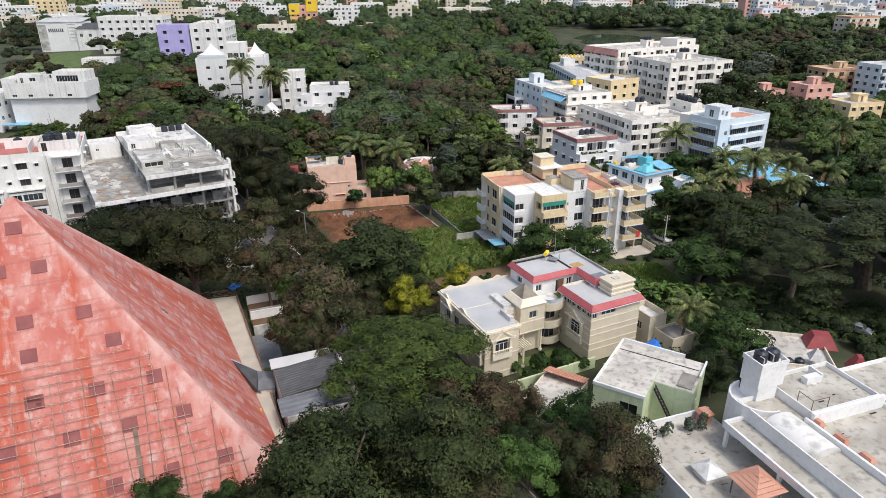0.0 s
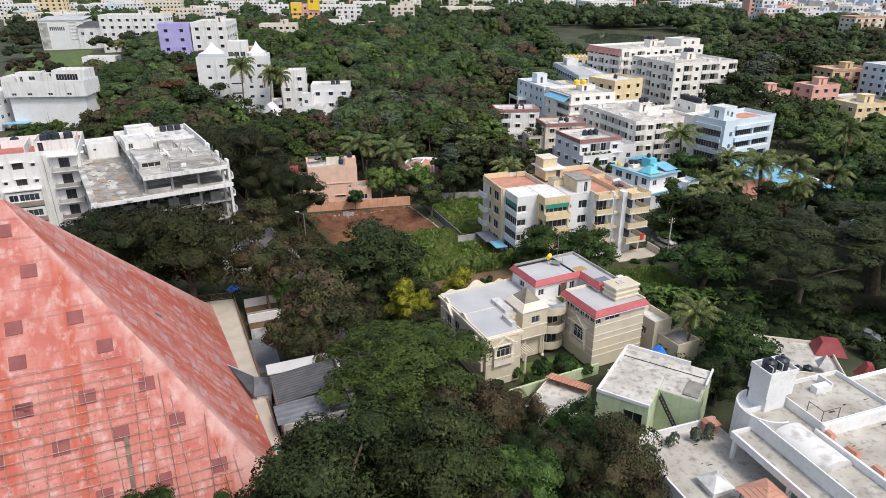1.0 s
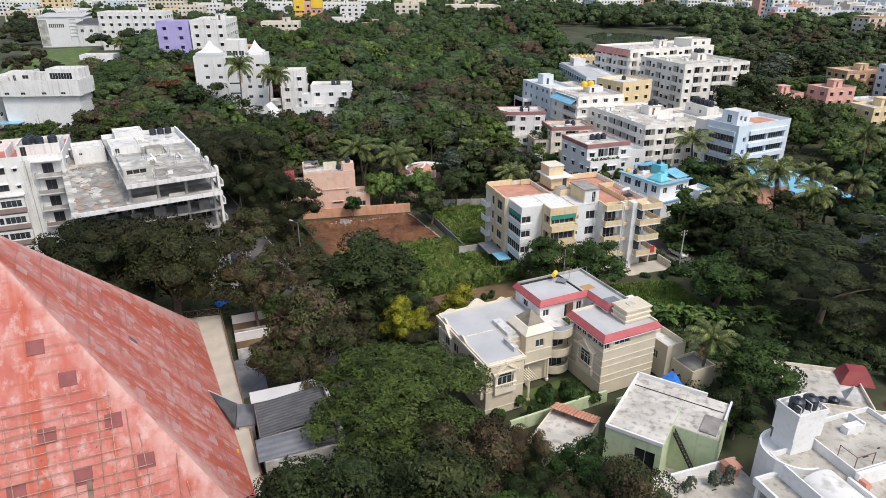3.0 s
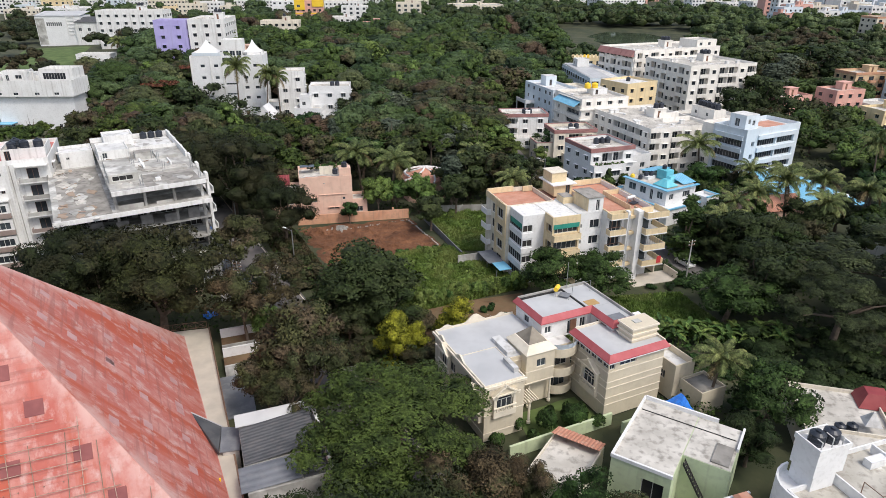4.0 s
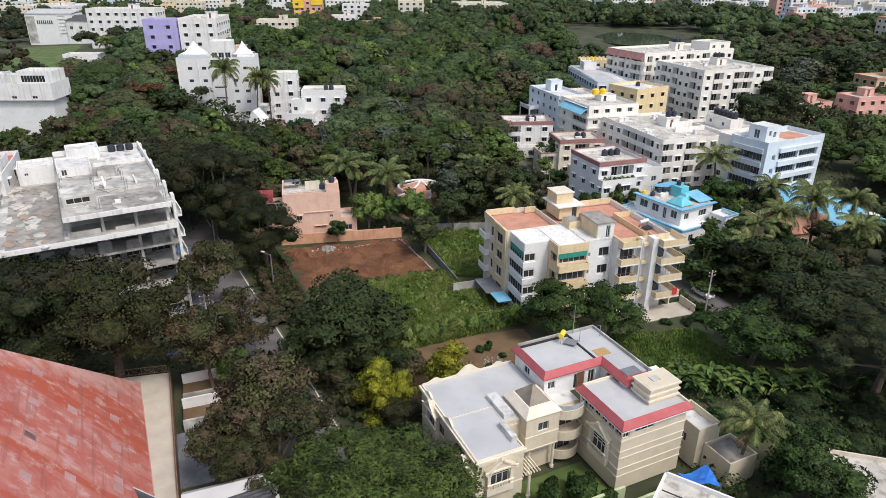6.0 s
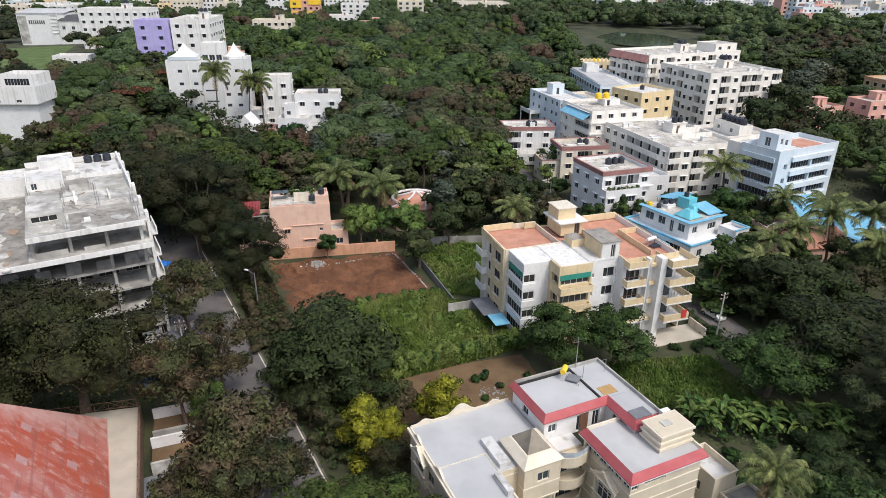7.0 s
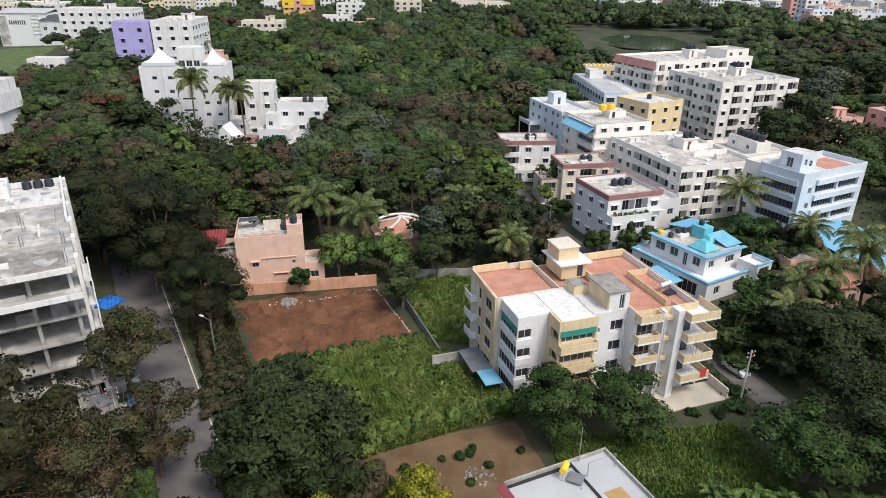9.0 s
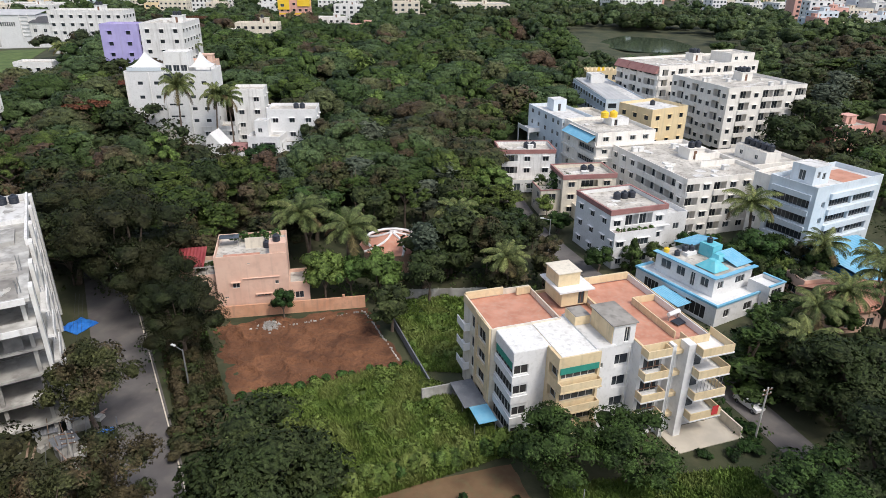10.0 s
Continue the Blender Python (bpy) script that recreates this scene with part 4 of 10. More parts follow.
def woods(name, x0, y0, x1, y1, count, n, mat, label, seed, leaf=0.8, rr=(4, 7), hh=(7, 12), core=True, flat=0.55):
    """Far woodland: many crowns that run into one another, each a dome of clumps; some broad and flat-topped."""
    rng = np.random.RandomState(seed)
    blobs, mids, tries, made = [], [], 0, 0
    parts = 4 if rr[1] < 4.5 or not core else 18 if leaf < 0.65 else 10 if leaf < 0.75 else 5 if leaf < 1.2 else 3
    while made < count and tries < count * 12:
        tries += 1
        x, y = x0 + (x1 - x0) * rng.rand(), y0 + (y1 - y0) * rng.rand()
        r, h = rr[0] + (rr[1] - rr[0]) * rng.rand(), hh[0] + (hh[1] - hh[0]) * rng.rand()
        if not is_clear(x, y, r * 0.6):
            continue
        made += 1
        if abs(x) > 0.75 * y + 20 and y > 180:
            continue  # the wood thins out to the sides of the valley
        z = rise(x, y)
        wide = rng.rand() < flat
        if wide:
            r, h = r * 1.3, h * 0.92
        deep = h * (0.3 if wide else 0.55)
        a0 = rng.rand() * math.tau
        for k in range(parts):
            # clumps spread over the dome by the golden angle, from the top down to the rim
            f = (k + 0.5 * rng.rand()) / parts
            q = r * 0.8 * f ** 0.55
            a = a0 + k * 2.4 + 0.5 * rng.rand()
            cr = r * (0.24 + 0.13 * rng.rand()) * (1.2 if k == 0 else 1.0) * (1.0 if parts > 8 else 1.35)
            mids.append((x, y, z + h - max(deep * 1.6, r * 0.9)))
            blobs.append((x + q * math.cos(a), y + q * math.sin(a), z + h - deep * f ** 1.2 - cr * 0.55 + rng.randn() * 0.035 * h, cr, cr * (0.55 if wide else 0.75)))
    cloud = leaf_cloud(rng, blobs, n, leaf * 0.62, up=-0.1, out=1.6, thin=1.5, level=0.5, centre=mids)
    if core:
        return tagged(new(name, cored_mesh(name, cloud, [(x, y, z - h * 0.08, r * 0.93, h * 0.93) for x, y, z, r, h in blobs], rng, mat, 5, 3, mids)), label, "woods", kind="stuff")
    return tagged(new(name, cloud_mesh(name, cloud, mat)), label, "woods", kind="stuff")


# ---- building kit ----
def block(t, x0, y0, x1, y1, z0, z1, mat, front=(), right=(), left=(), back=(), roof=None, par=0.0, depth=0.2, bars=2, frame_mat=None, glass=None, shade=False, name="wall", fill=True):
    """An upright block of masonry with openings (a0, a1, h0, h1; heights from z0) on its sides, a deck and a parapet."""
    bm = bmesh.new()
    for p, q, holes in (((x0, y0), (x1, y0), front), ((x1, y0), (x1, y1), right), ((x1, y1), (x0, y1), back), ((x0, y1), (x0, y0), left)):
        facade(bm, p, q, z0, z1, list(holes), depth)
        if fill:
            for a0, a1, h0, h1 in holes:
                window(t, p, q, a0, z0 + h0, a1 - a0, h1 - h0, depth, bars=max(1, bars if a1 - a0 < 2 else round((a1 - a0) / 0.9)), frame_mat=frame_mat, glass=glass, shade=shade and h1 - h0 < 1.9, wall=mat)
    k = 0.16 if par else 0.0
    if par:
        o, i, zz = ((x0, y0), (x1, y0), (x1, y1), (x0, y1)), ((x0 + k, y0 + k), (x1 - k, y0 + k), (x1 - k, y1 - k), (x0 + k, y1 - k)), z1
        for n in range(4):
            a, b, c, d = o[n], o[(n + 1) % 4], i[(n + 1) % 4], i[n]
            quad(bm, (*a, zz), (*b, zz), (*c, zz), (*d, zz))
            quad(bm, (*c, zz - par), (*d, zz - par), (*d, zz), (*c, zz))
    else:
        quad(bm, (x0, y0, z1), (x1, y0, z1), (x1, y1, z1), (x0, y1, z1))
    ob = part(name, bm, mat, t)
    if par:
        part("roof_deck", boxes((x0 + k + 0.003, y0 + k + 0.003, z1 - par - 0.2, x1 - k - 0.003, y1 - k - 0.003, z1 - par + 0.004)), roof or ROOFG, t)
    elif roof:
        part("roof_deck", boxes((x0 + 0.05, y0 + 0.05, z1 + 0.004, x1 - 0.05, y1 - 0.05, z1 + 0.06)), roof, t)
    return ob


def balcony(t, x0, x1, y0, y1, z, mat, slab=None, h=0.95, sides=(1, 1), name="balcony"):
    """A cantilevered slab with a parapet along its front (y0) and sides."""
    part("balcony_slab", boxes((x0 - 0.05, y0 - 0.05, z - 0.14, x1 + 0.05, y1, z + 0.04)), slab or mat, t)
    bm = boxes((x0, y0, z + 0.042, x1, y0 + 0.12, z + h))
    if sides[0]:
        box(bm, x0, y0 + 0.121, z + 0.042, x0 + 0.12, y1, z + h)
    if sides[1]:
        box(bm, x1 - 0.12, y0 + 0.121, z + 0.042, x1, y1, z + h)
    return part(name, bm, mat, t)


def bands(t, x0, y0, x1, y1, zs, mat, out=0.05, h=0.14):
    for z in zs:
        part("string_course", boxes((x0 - out, y0 - out, z, x1 + out, y0 + 0.01, z + h), (x0 - out, y1 - 0.01, z, x1 + out, y1 + out, z + h), (x0 - out, y0 + 0.012, z, x0 + 0.01, y1 - 0.012, z + h), (x1 - 0.01, y0 + 0.012, z, x1 + out, y1 - 0.012, z + h)), mat, t)


def skirt(t, pts, z0, z1, out, mat, name="eave", skip=()):
    """A sloping tiled eave along an outline of points (counter-clockwise), z0 outside and z1 inside."""
    bm = bmesh.new()
    n = len(pts)

    def off(k, d):
        a, b, c = Vector(pts[k - 1]), Vector(pts[k]), Vector(pts[(k + 1) % n])
        n1, n2 = Vector(((b - a).y, -(b - a).x)).normalized(), Vector(((c - b).y, -(c - b).x)).normalized()
        m = (n1 + n2) / max(0.3, 1 + n1.dot(n2))
        return b + m * d

    for k in range(n):
        if k in skip:
            continue
        a0, b0, a1, b1 = off(k, out), off((k + 1) % n, out), off(k, -0.1), off((k + 1) % n, -0.1)
        quad(bm, (*a0, z0), (*b0, z0), (*b1, z1), (*a1, z1))
        quad(bm, (*a0, z0 - 0.12), (*b0, z0 - 0.12), (*b0, z0), (*a0, z0))
        quad(bm, (*off((k + 1) % n, 0), z0 - 0.12), (*b0, z0 - 0.12), (*a0, z0 - 0.12), (*off(k, 0), z0 - 0.12))
        quad(bm, (*a1, z1), (*b1, z1), (*b1, z1 - 0.5), (*a1, z1 - 0.5))
    return part(name, bm, mat, t)


def ridged(x0, y0, x1, y1, z0, z1, pitch, rise_by=0.07):
    """A ribbed roof sheet in one piece, ribs running along y, z0 at y0 and z1 at y1."""
    bm = bmesh.new()
    n = max(2, int((x1 - x0) / pitch)) * 4
    prof = (0.0, 0.0, rise_by, rise_by)
    lo = [bm.verts.new((x0 + (x1 - x0) * k / n, y0, z0 + prof[k % 4])) for k in range(n + 1)]
    hi = [bm.verts.new((x0 + (x1 - x0) * k / n, y1, z1 + prof[k % 4])) for k in range(n + 1)]
    for k in range(n):
        bm.faces.new((lo[k], lo[k + 1], hi[k + 1], hi[k]))
    lo2 = [bm.verts.new((x0 + (x1 - x0) * k, y0, z0 - 0.03)) for k in (0, 1)]
    hi2 = [bm.verts.new((x0 + (x1 - x0) * k, y1, z1 - 0.03)) for k in (0, 1)]
    bm.faces.new((lo2[1], lo2[0], hi2[0], hi2[1]))
    bm.faces.new([lo2[0], lo2[1], *lo[::-1]])
    return bm


# ---- red pyramid ----
PYR = pose(-51.5, 56.7, 2.55, 0, 0, -60)  # its x axis points out of the face with the scaffolding
PH, PX1, PY = 27.85, 22.4, 22.2
FX, FY = -23.0, 19.0  # the foot of the arris furthest along the paved walk


def prism(pts, z0, z1):
    """An upright solid over a flat outline, given anticlockwise."""
    bm = bmesh.new()
    lo, hi = [bm.verts.new((x, y, z0)) for x, y in pts], [bm.verts.new((x, y, z1)) for x, y in pts]
    bm.faces.new(hi)
    bm.faces.new(lo[::-1])
    for k in range(len(pts)):
        j = (k + 1) % len(pts)
        bm.faces.new((lo[k], lo[j], hi[j], hi[k]))
    return bm


def oxide_plaster():
    """Red oxide wash over pale plaster: runs down the fall line of each face, rubbed pale patches, a worn pale arris, faint day-work courses."""
    m = bpy.data.materials.new("red_oxide_plaster")
    m.use_nodes = True
    n, link = m.node_tree.nodes, m.node_tree.links.new
    bs = n["Principled BSDF"]
    bs.inputs["Roughness"].default_value = 0.75
    tc = n.new("ShaderNodeTexCoord")
    pos, nor = n.new("ShaderNodeSeparateXYZ"), n.new("ShaderNodeSeparateXYZ")
    link(tc.outputs["Object"], pos.inputs[0])
    link(tc.outputs["Normal"], nor.inputs[0])

    def calc(op, a, b=None):
        x = n.new("ShaderNodeMath")
        x.operation = op
        for s, v in zip(x.inputs, (a, b)):
            if isinstance(v, (int, float)):
                s.default_value = v
            elif v is not None:
                link(v, s)
        return x.outputs[0]

    side = calc("GREATER_THAN", calc("ABSOLUTE", nor.outputs[1]), calc("ABSOLUTE", nor.outputs[0]))
    other = calc("SUBTRACT", 1.0, side)
    across = calc("ADD", calc("MULTIPLY", pos.outputs[0], side), calc("MULTIPLY", pos.outputs[1], other))
    left = calc("SUBTRACT", 1.0, calc("DIVIDE", pos.outputs[2], PH))
    arris = calc("DIVIDE", calc("ABSOLUTE", across), calc("MAXIMUM", calc("MULTIPLY", left, 22.2), 0.5))
    face = n.new("ShaderNodeCombineXYZ")
    link(across, face.inputs[0])
    link(pos.outputs[2], face.inputs[1])
    link(calc("MULTIPLY", side, 50.0), face.inputs[2])

    def ramp(v, lo, hi):
        mr = n.new("ShaderNodeMapRange")
        mr.inputs[1].default_value, mr.inputs[2].default_value = lo, hi
        link(v, mr.inputs[0])
        return mr.outputs[0]

    def cloud(scale, detail, stretch, lo, hi):
        mp, tx = n.new("ShaderNodeMapping"), n.new("ShaderNodeTexNoise")
        mp.inputs["Scale"].default_value = stretch
        tx.inputs["Scale"].default_value, tx.inputs["Detail"].default_value = scale, detail
        tx.inputs["Roughness"].default_value = 0.62
        link(face.outputs[0], mp.inputs[0])
        link(mp.outputs[0], tx.inputs["Vector"])
        return ramp(tx.outputs[0], lo, hi)

    def blend(fac, a, b, amount=1.0):
        x = n.new("ShaderNodeMix")
        x.data_type = "RGBA"
        link(calc("MULTIPLY", fac, amount), x.inputs[0])
        for s, v in ((x.inputs[6], a), (x.inputs[7], b)):
            if isinstance(v, tuple):
                s.default_value = (*v, 1)
            else:
                link(v, s)
        return x.outputs[2]

    col = blend(cloud(0.12, 4, (1, 1, 1), 0.36, 0.64), (0.43, 0.108, 0.082), (0.51, 0.175, 0.142))
    col = blend(cloud(0.30, 10, (1, 0.8, 1), 0.44, 0.60), col, (0.56, 0.29, 0.255), 0.7)
    col = blend(cloud(0.35, 7, (1.0, 0.05, 1), 0.49, 0.58), col, (0.44, 0.085, 0.043), 0.9)
    col = blend(cloud(0.9, 10, (1.0, 0.75, 1), 0.52, 0.66), col, (0.60, 0.44, 0.41), 0.6)
    col = blend(cloud(3.5, 8, (1.0, 0.8, 1), 0.55, 0.68), col, (0.30, 0.10, 0.085), 0.35)
    col = blend(cloud(1.2, 5, (0.10, 1.6, 1), 0.54, 0.62), col, (0.29, 0.10, 0.085), 0.5)
    worn = calc("MULTIPLY", ramp(arris, 0.80, 0.98), cloud(0.5, 7, (1, 1, 1), 0.34, 0.56))
    col = blend(worn, col, (0.60, 0.38, 0.345), 0.8)
    link(col, bs.inputs["Base Color"])
    return m


REDWALL = oxide_plaster()
REDPATCH = surface("dark_red_shutter", (0.20, 0.055, 0.055), (0.26, 0.08, 0.075), 0.8, 0.7)
GREYPATCH = surface("pale_red_shutter", (0.46, 0.25, 0.24), (0.52, 0.31, 0.30), 0.8, 0.6)
BAMBOO = surface("bamboo_pole", (0.24, 0.16, 0.12), (0.42, 0.31, 0.24), 2.0, 0.8, each=0.3)
RUSTPLATE = surface("dull_brown_plate", (0.14, 0.09, 0.07), (0.22, 0.15, 0.12), 1.0, 0.8)
pyramid = thing("pyramid", PYR, "red oxide plastered pyramid hall with square shuttered openings", "pyramid")


def face_point(side, u, v):
    """A point on a pyramid face: u across (-1 to 1), v up (0 to 1). Side 0 is the scaffolded face, 1 the one beside the paving."""
    if side == 0:
        b0, b1 = Vector((PX1, -PY, 0)), Vector((PX1, PY, 0))
    else:
        b0, b1 = Vector((PX1, PY, 0)), Vector((FX, FY, 0))
    return b0.lerp(b1, (u + 1) / 2).lerp(Vector((0, 0, PH)), v)


def face_frame(side):
    a, b, c = face_point(side, -1, 0), face_point(side, 1, 0), Vector((0, 0, PH))
    ex = (b - a).normalized()
    nz = ex.cross(c - a).normalized()
    return ex, nz.cross(ex), nz


bm = bmesh.new()
corn = [(PX1, -PY, 0), (PX1, PY, 0), (FX, FY, 0), (FX + 2.0, -PY, 0)]
for k in range(4):
    a, b = Vector(corn[k]), Vector(corn[(k + 1) % 4])
    n = 14
    grid = [[a.lerp(b, i / n).lerp(Vector((0, 0, PH)), j / n * 0.985) for i in range(n + 1)] for j in range(n + 1)]
    vs = [[bm.verts.new(p) for p in row] for row in grid]
    for j in range(n):
        for i in range(n):
            bm.faces.new((vs[j][i], vs[j][i + 1], vs[j + 1][i + 1], vs[j + 1][i]))
quad(bm, *[tuple(Vector(c).lerp(Vector((0, 0, PH)), 0.985)) for c in corn])
bmesh.ops.remove_doubles(bm, verts=bm.verts, dist=0.01)
part("slope", bm, REDWALL, pyramid)
part("plinth", prism([(x * 1.004, y * 1.004) for x, y, _ in corn], -2.6, -0.02), REDWALL, pyramid)
shutter = mesh_of("shutter", boxes((-0.72, -0.68, -0.05, 0.72, 0.68, 0.05)), REDPATCH)
shutter2 = mesh_of("shutter", boxes((-0.5, -0.55, -0.05, 0.5, 0.55, 0.04)), GREYPATCH)


def on_face(side, p, lift=0.0):
    ex, ey, ez = face_frame(side)
    m = Matrix((ex, ey, ez)).transposed().to_4x4()
    return Matrix.Translation(p + ez * lift) @ m


for side, me in ((0, shutter), (1, shutter2)):
    ex, ey, ez = face_frame(side)
    slope_len = (face_point(side, 0, 1) - face_point(side, 0, 0)).length
    for s, first, step in ((4.5, 0.6, 5.15), (9.8, 2.7, 5.1), (14.0, 0.1, 5.3), (18.6, 0.0, 7.5), (22.0, 0.0, 5.25), (27.5, 1.8, 3.6), (32.0, 0.0, 9.0)):
        v = s / slope_len
        half = (face_point(side, 1, v) - face_point(side, -1, v)).length / 2
        xs = sorted({round(sg * (first + k * step), 2) for k in range(5) for sg in (-1, 1)})
        for x in [x for x in xs if abs(x) < half - 1.5]:
            part("shutter", me, None, pyramid, m=on_face(side, face_point(side, 0, v) + ex * float(x), 0.03))
# bamboo scaffolding tied over the lower half of one face
scaffold = thing("scaffolding", PYR, "bamboo pole scaffolding lashed over a red pyramid face", "scaffolding")
ex, ey, ez = face_frame(0)
slope_len = (face_point(0, 0, 1) - face_point(0, 0, 0)).length
rng = random.Random(4)
for k in range(18):
    s = 0.7 + k * 0.98
    v = s / slope_len
    half = (face_point(0, 1, v) - face_point(0, -1, v)).length / 2 - 1.2 - rng.random() * 2.5
    bm = bmesh.new()
    base = face_point(0, 0, v) + ez * 0.35
    tube(bm, base - ex * half + ey * rng.uniform(-0.2, 0.2), base + ex * half + ey * rng.uniform(-0.2, 0.2), 0.038, 0.034, 6)
    part("ledger_pole", bm, BAMBOO, scaffold)
for k in range(27):
    x = -19.8 + k * 1.52 + rng.uniform(-0.25, 0.25)
    reach = min(17.5 + rng.uniform(-2.5, 1.5), max(1.0, (22.2 - abs(x)) * slope_len / 22.2 - 1.5))
    bm = bmesh.new()
    base = face_point(0, 0, 0) + ex * x + ez * 0.26
    tube(bm, base, base + ey * reach + ex * rng.uniform(-0.9, 0.5), 0.04, 0.03, 6)
    part("standard_pole", bm, BAMBOO, scaffold)
    for s in range(1, int(reach / 2.5)):
        bm = bmesh.new()
        p = base + ey * (s * 2.5 - 0.45)
        tube(bm, p - ez * 0.3, p + ez * 0.15, 0.035, 0.035, 5)
        part("lashing_peg", bm, BAMBOO, scaffold)
bm = bmesh.new()
p = face_point(0, 0, 0) + ex * 8.2 + ez * 0.12
box(bm, -0.2, 0, 0, 0.2, 9.5, 0.1)
part("drain_chute", bm, RUSTPLATE, pyramid, m=Matrix.Translation(p) @ Matrix((ex, ey, ez)).transposed().to_4x4())
keep_clear(-51.5 - 30, 56.7 - 30, 0, 60, 60, 0)
# paved walk along the foot, its edge railing, and the entrance porch
walkway = thing("paved_walk", PYR, "beige paved walk along the foot of a red pyramid", "paving", kind="structure")
part("paving", prism([(23.4, 21.5), (23.4, 22.75), (-24.1, 22.45), (-25.6, 14.0), (-22.0, 14.0), (-22.0, 18.0)], -2.6, -0.05), PAVE, walkway)
part("kerb", prism([(23.4, 22.754), (23.4, 22.95), (-24.2, 22.65), (-24.2, 22.454)], -2.6, 0.06), RUST, walkway, "brown-edged kerb")
porch = thing("entrance_porch", PYR, "grey sheet-roofed entrance porch against a red pyramid", "porch")
bm = bmesh.new()
top = [bm.verts.new(p) for p in ((-1.1, 19.0, 2.05), (5.2, 21.2, 0.72), (0.8, 21.95, 0.62))]
low = [bm.verts.new((v.co.x, v.co.y - 0.06, v.co.z - 0.5)) for v in top]
bm.faces.new(top)
bm.faces.new(low[::-1])
for k in range(3):
    bm.faces.new((low[k], low[(k + 1) % 3], top[(k + 1) % 3], top[k]))
part("slanted_roof", bm, DARKSHEET, porch, "dark triangular roof sheet")
bm = bmesh.new()
tube(bm, (-1.15, 18.98, 2.08), (0.8, 21.98, 0.66), 0.07, 0.07, 5)
part("roof_edge", bm, ROOFV, porch, "pale roof edging")
part("flat_roof", prism([(0.8, 21.96), (5.2, 21.3), (5.6, 23.4), (1.8, 23.8)], 0.46, 0.6), GREYSHEET, porch)
part("side_wall", prism([(0.9, 22.0), (1.05, 21.98), (2.05, 23.7), (1.9, 23.72)], -2.4, 0.459), GREYW, porch)
part("side_wall", prism([(5.0, 21.6), (5.15, 21.58), (5.5, 23.3), (5.35, 23.32)], -2.4, 0.459), GREYW, porch)
railing = thing("railing", PYR, "rusty steel lattice railing at the end of a paved walk", "railing")
foot, run = Vector((-26.3, 10.0, 0)), Vector((2.1, 12.3, 0)) / 8
for k in range(9):
    p = foot + run * k
    bm = bmesh.new()
    tube(bm, p - Vector((0, 0, 2.4)), p + Vector((0, 0, 1.15)), 0.035, 0.035, 6)
    part("post", bm, RUST, railing)
    if k < 8:
        for lo, hi in ((0.15, 1.1), (1.1, 0.15)):
            bm = bmesh.new()
            tube(bm, p + Vector((0, 0, lo)), p + run + Vector((0, 0, hi)), 0.025, 0.025, 5)
            part("brace", bm, RUST, railing)
for z in (0.15, 1.1):
    bm = bmesh.new()
    tube(bm, foot + Vector((0, 0, z)), foot + run * 8 + Vector((0, 0, z)), 0.04, 0.04, 6)
    part("rail", bm, RUST, railing)
handrail = thing("handrail", PYR, "thin rusty handrail along a paved walk", "railing")
for k in range(13):
    x = -23.9 + 1.9 * k
    bm = bmesh.new()
    tube(bm, (x, 22.56 + 0.0065 * (x + 24), 0.04), (x, 22.56 + 0.0065 * (x + 24), 0.95), 0.03, 0.03, 5)
    part("post", bm, RUST, handrail)
for z in (0.5, 0.95):
    bm = bmesh.new()
    tube(bm, (-24.0, 22.56, z), (-1.0, 22.71, z), 0.03, 0.03, 5)
    part("rail", bm, RUST, handrail)
# low grey-roofed shed beside the walk
shed = thing("shed", pose(-29.5, 65.9, 0, 0, 0, -62), "low shed with a corrugated dark grey sheet roof", "shed")
keep_clear(-29.5, 65.9, -62, 12, 8.5, 0.5)
block(shed, 0, 0, 11.6, 8.2, 0, 4.9, GREYW, front=[(1.5, 3.5, 1, 2.6), (6, 8, 1, 2.6)])
part("roof_sheet", ridged(1.4, 0.05, 7.6, 7.6, 5.0, 5.8, 0.5, 0.1), DARKSHEET, shed)
part("roof_sheet", ridged(7.7, -0.6, 11.4, 5.2, 4.95, 5.15, 0.9, 0.05), GREYSHEET, shed, "smooth grey roof sheet")
part("roof_sheet", boxes((7.8, 5.4, 4.92, 11.3, 8.0, 5.0)), DARKSHEET, shed)
for k in range(5):
    part("roof_batten", boxes((7.9 + 0.7 * k, 5.4, 5.002, 8.0 + 0.7 * k, 7.9, 5.14)), GREYSHEET, shed)
bm = bmesh.new()
for x0, x1, z0, z1 in ((-1.2, 0.1, 5.0, 5.9), (0.1, 1.35, 5.9, 5.2)):
    quad(bm, (x0, -0.3, z0), (x1, -0.3, z1), (x1, 7.4, z1), (x0, 7.4, z0))
    quad(bm, (x0, 7.4, z0 - 0.06), (x1, 7.4, z1 - 0.06), (x1, -0.3, z1 - 0.06), (x0, -0.3, z0 - 0.06))
part("ridge_roof", bm, ROOFV, shed, "pale grey ridged roof sheet")
part("parapet", boxes((0.252, 8.0, 4.6, 11.5, 8.35, 6.1)), WHITE, shed)
prop = new("post", mesh_of("post", boxes((-0.09, -0.09, 0, 0.09, 0.09, 3.2)), BRIGHT))
prop.matrix_basis = pose(-28.9, 58.8, 0.2, 0, 6, 20)
tagged(prop, "yellow painted steel post beside a paved walk", "post")


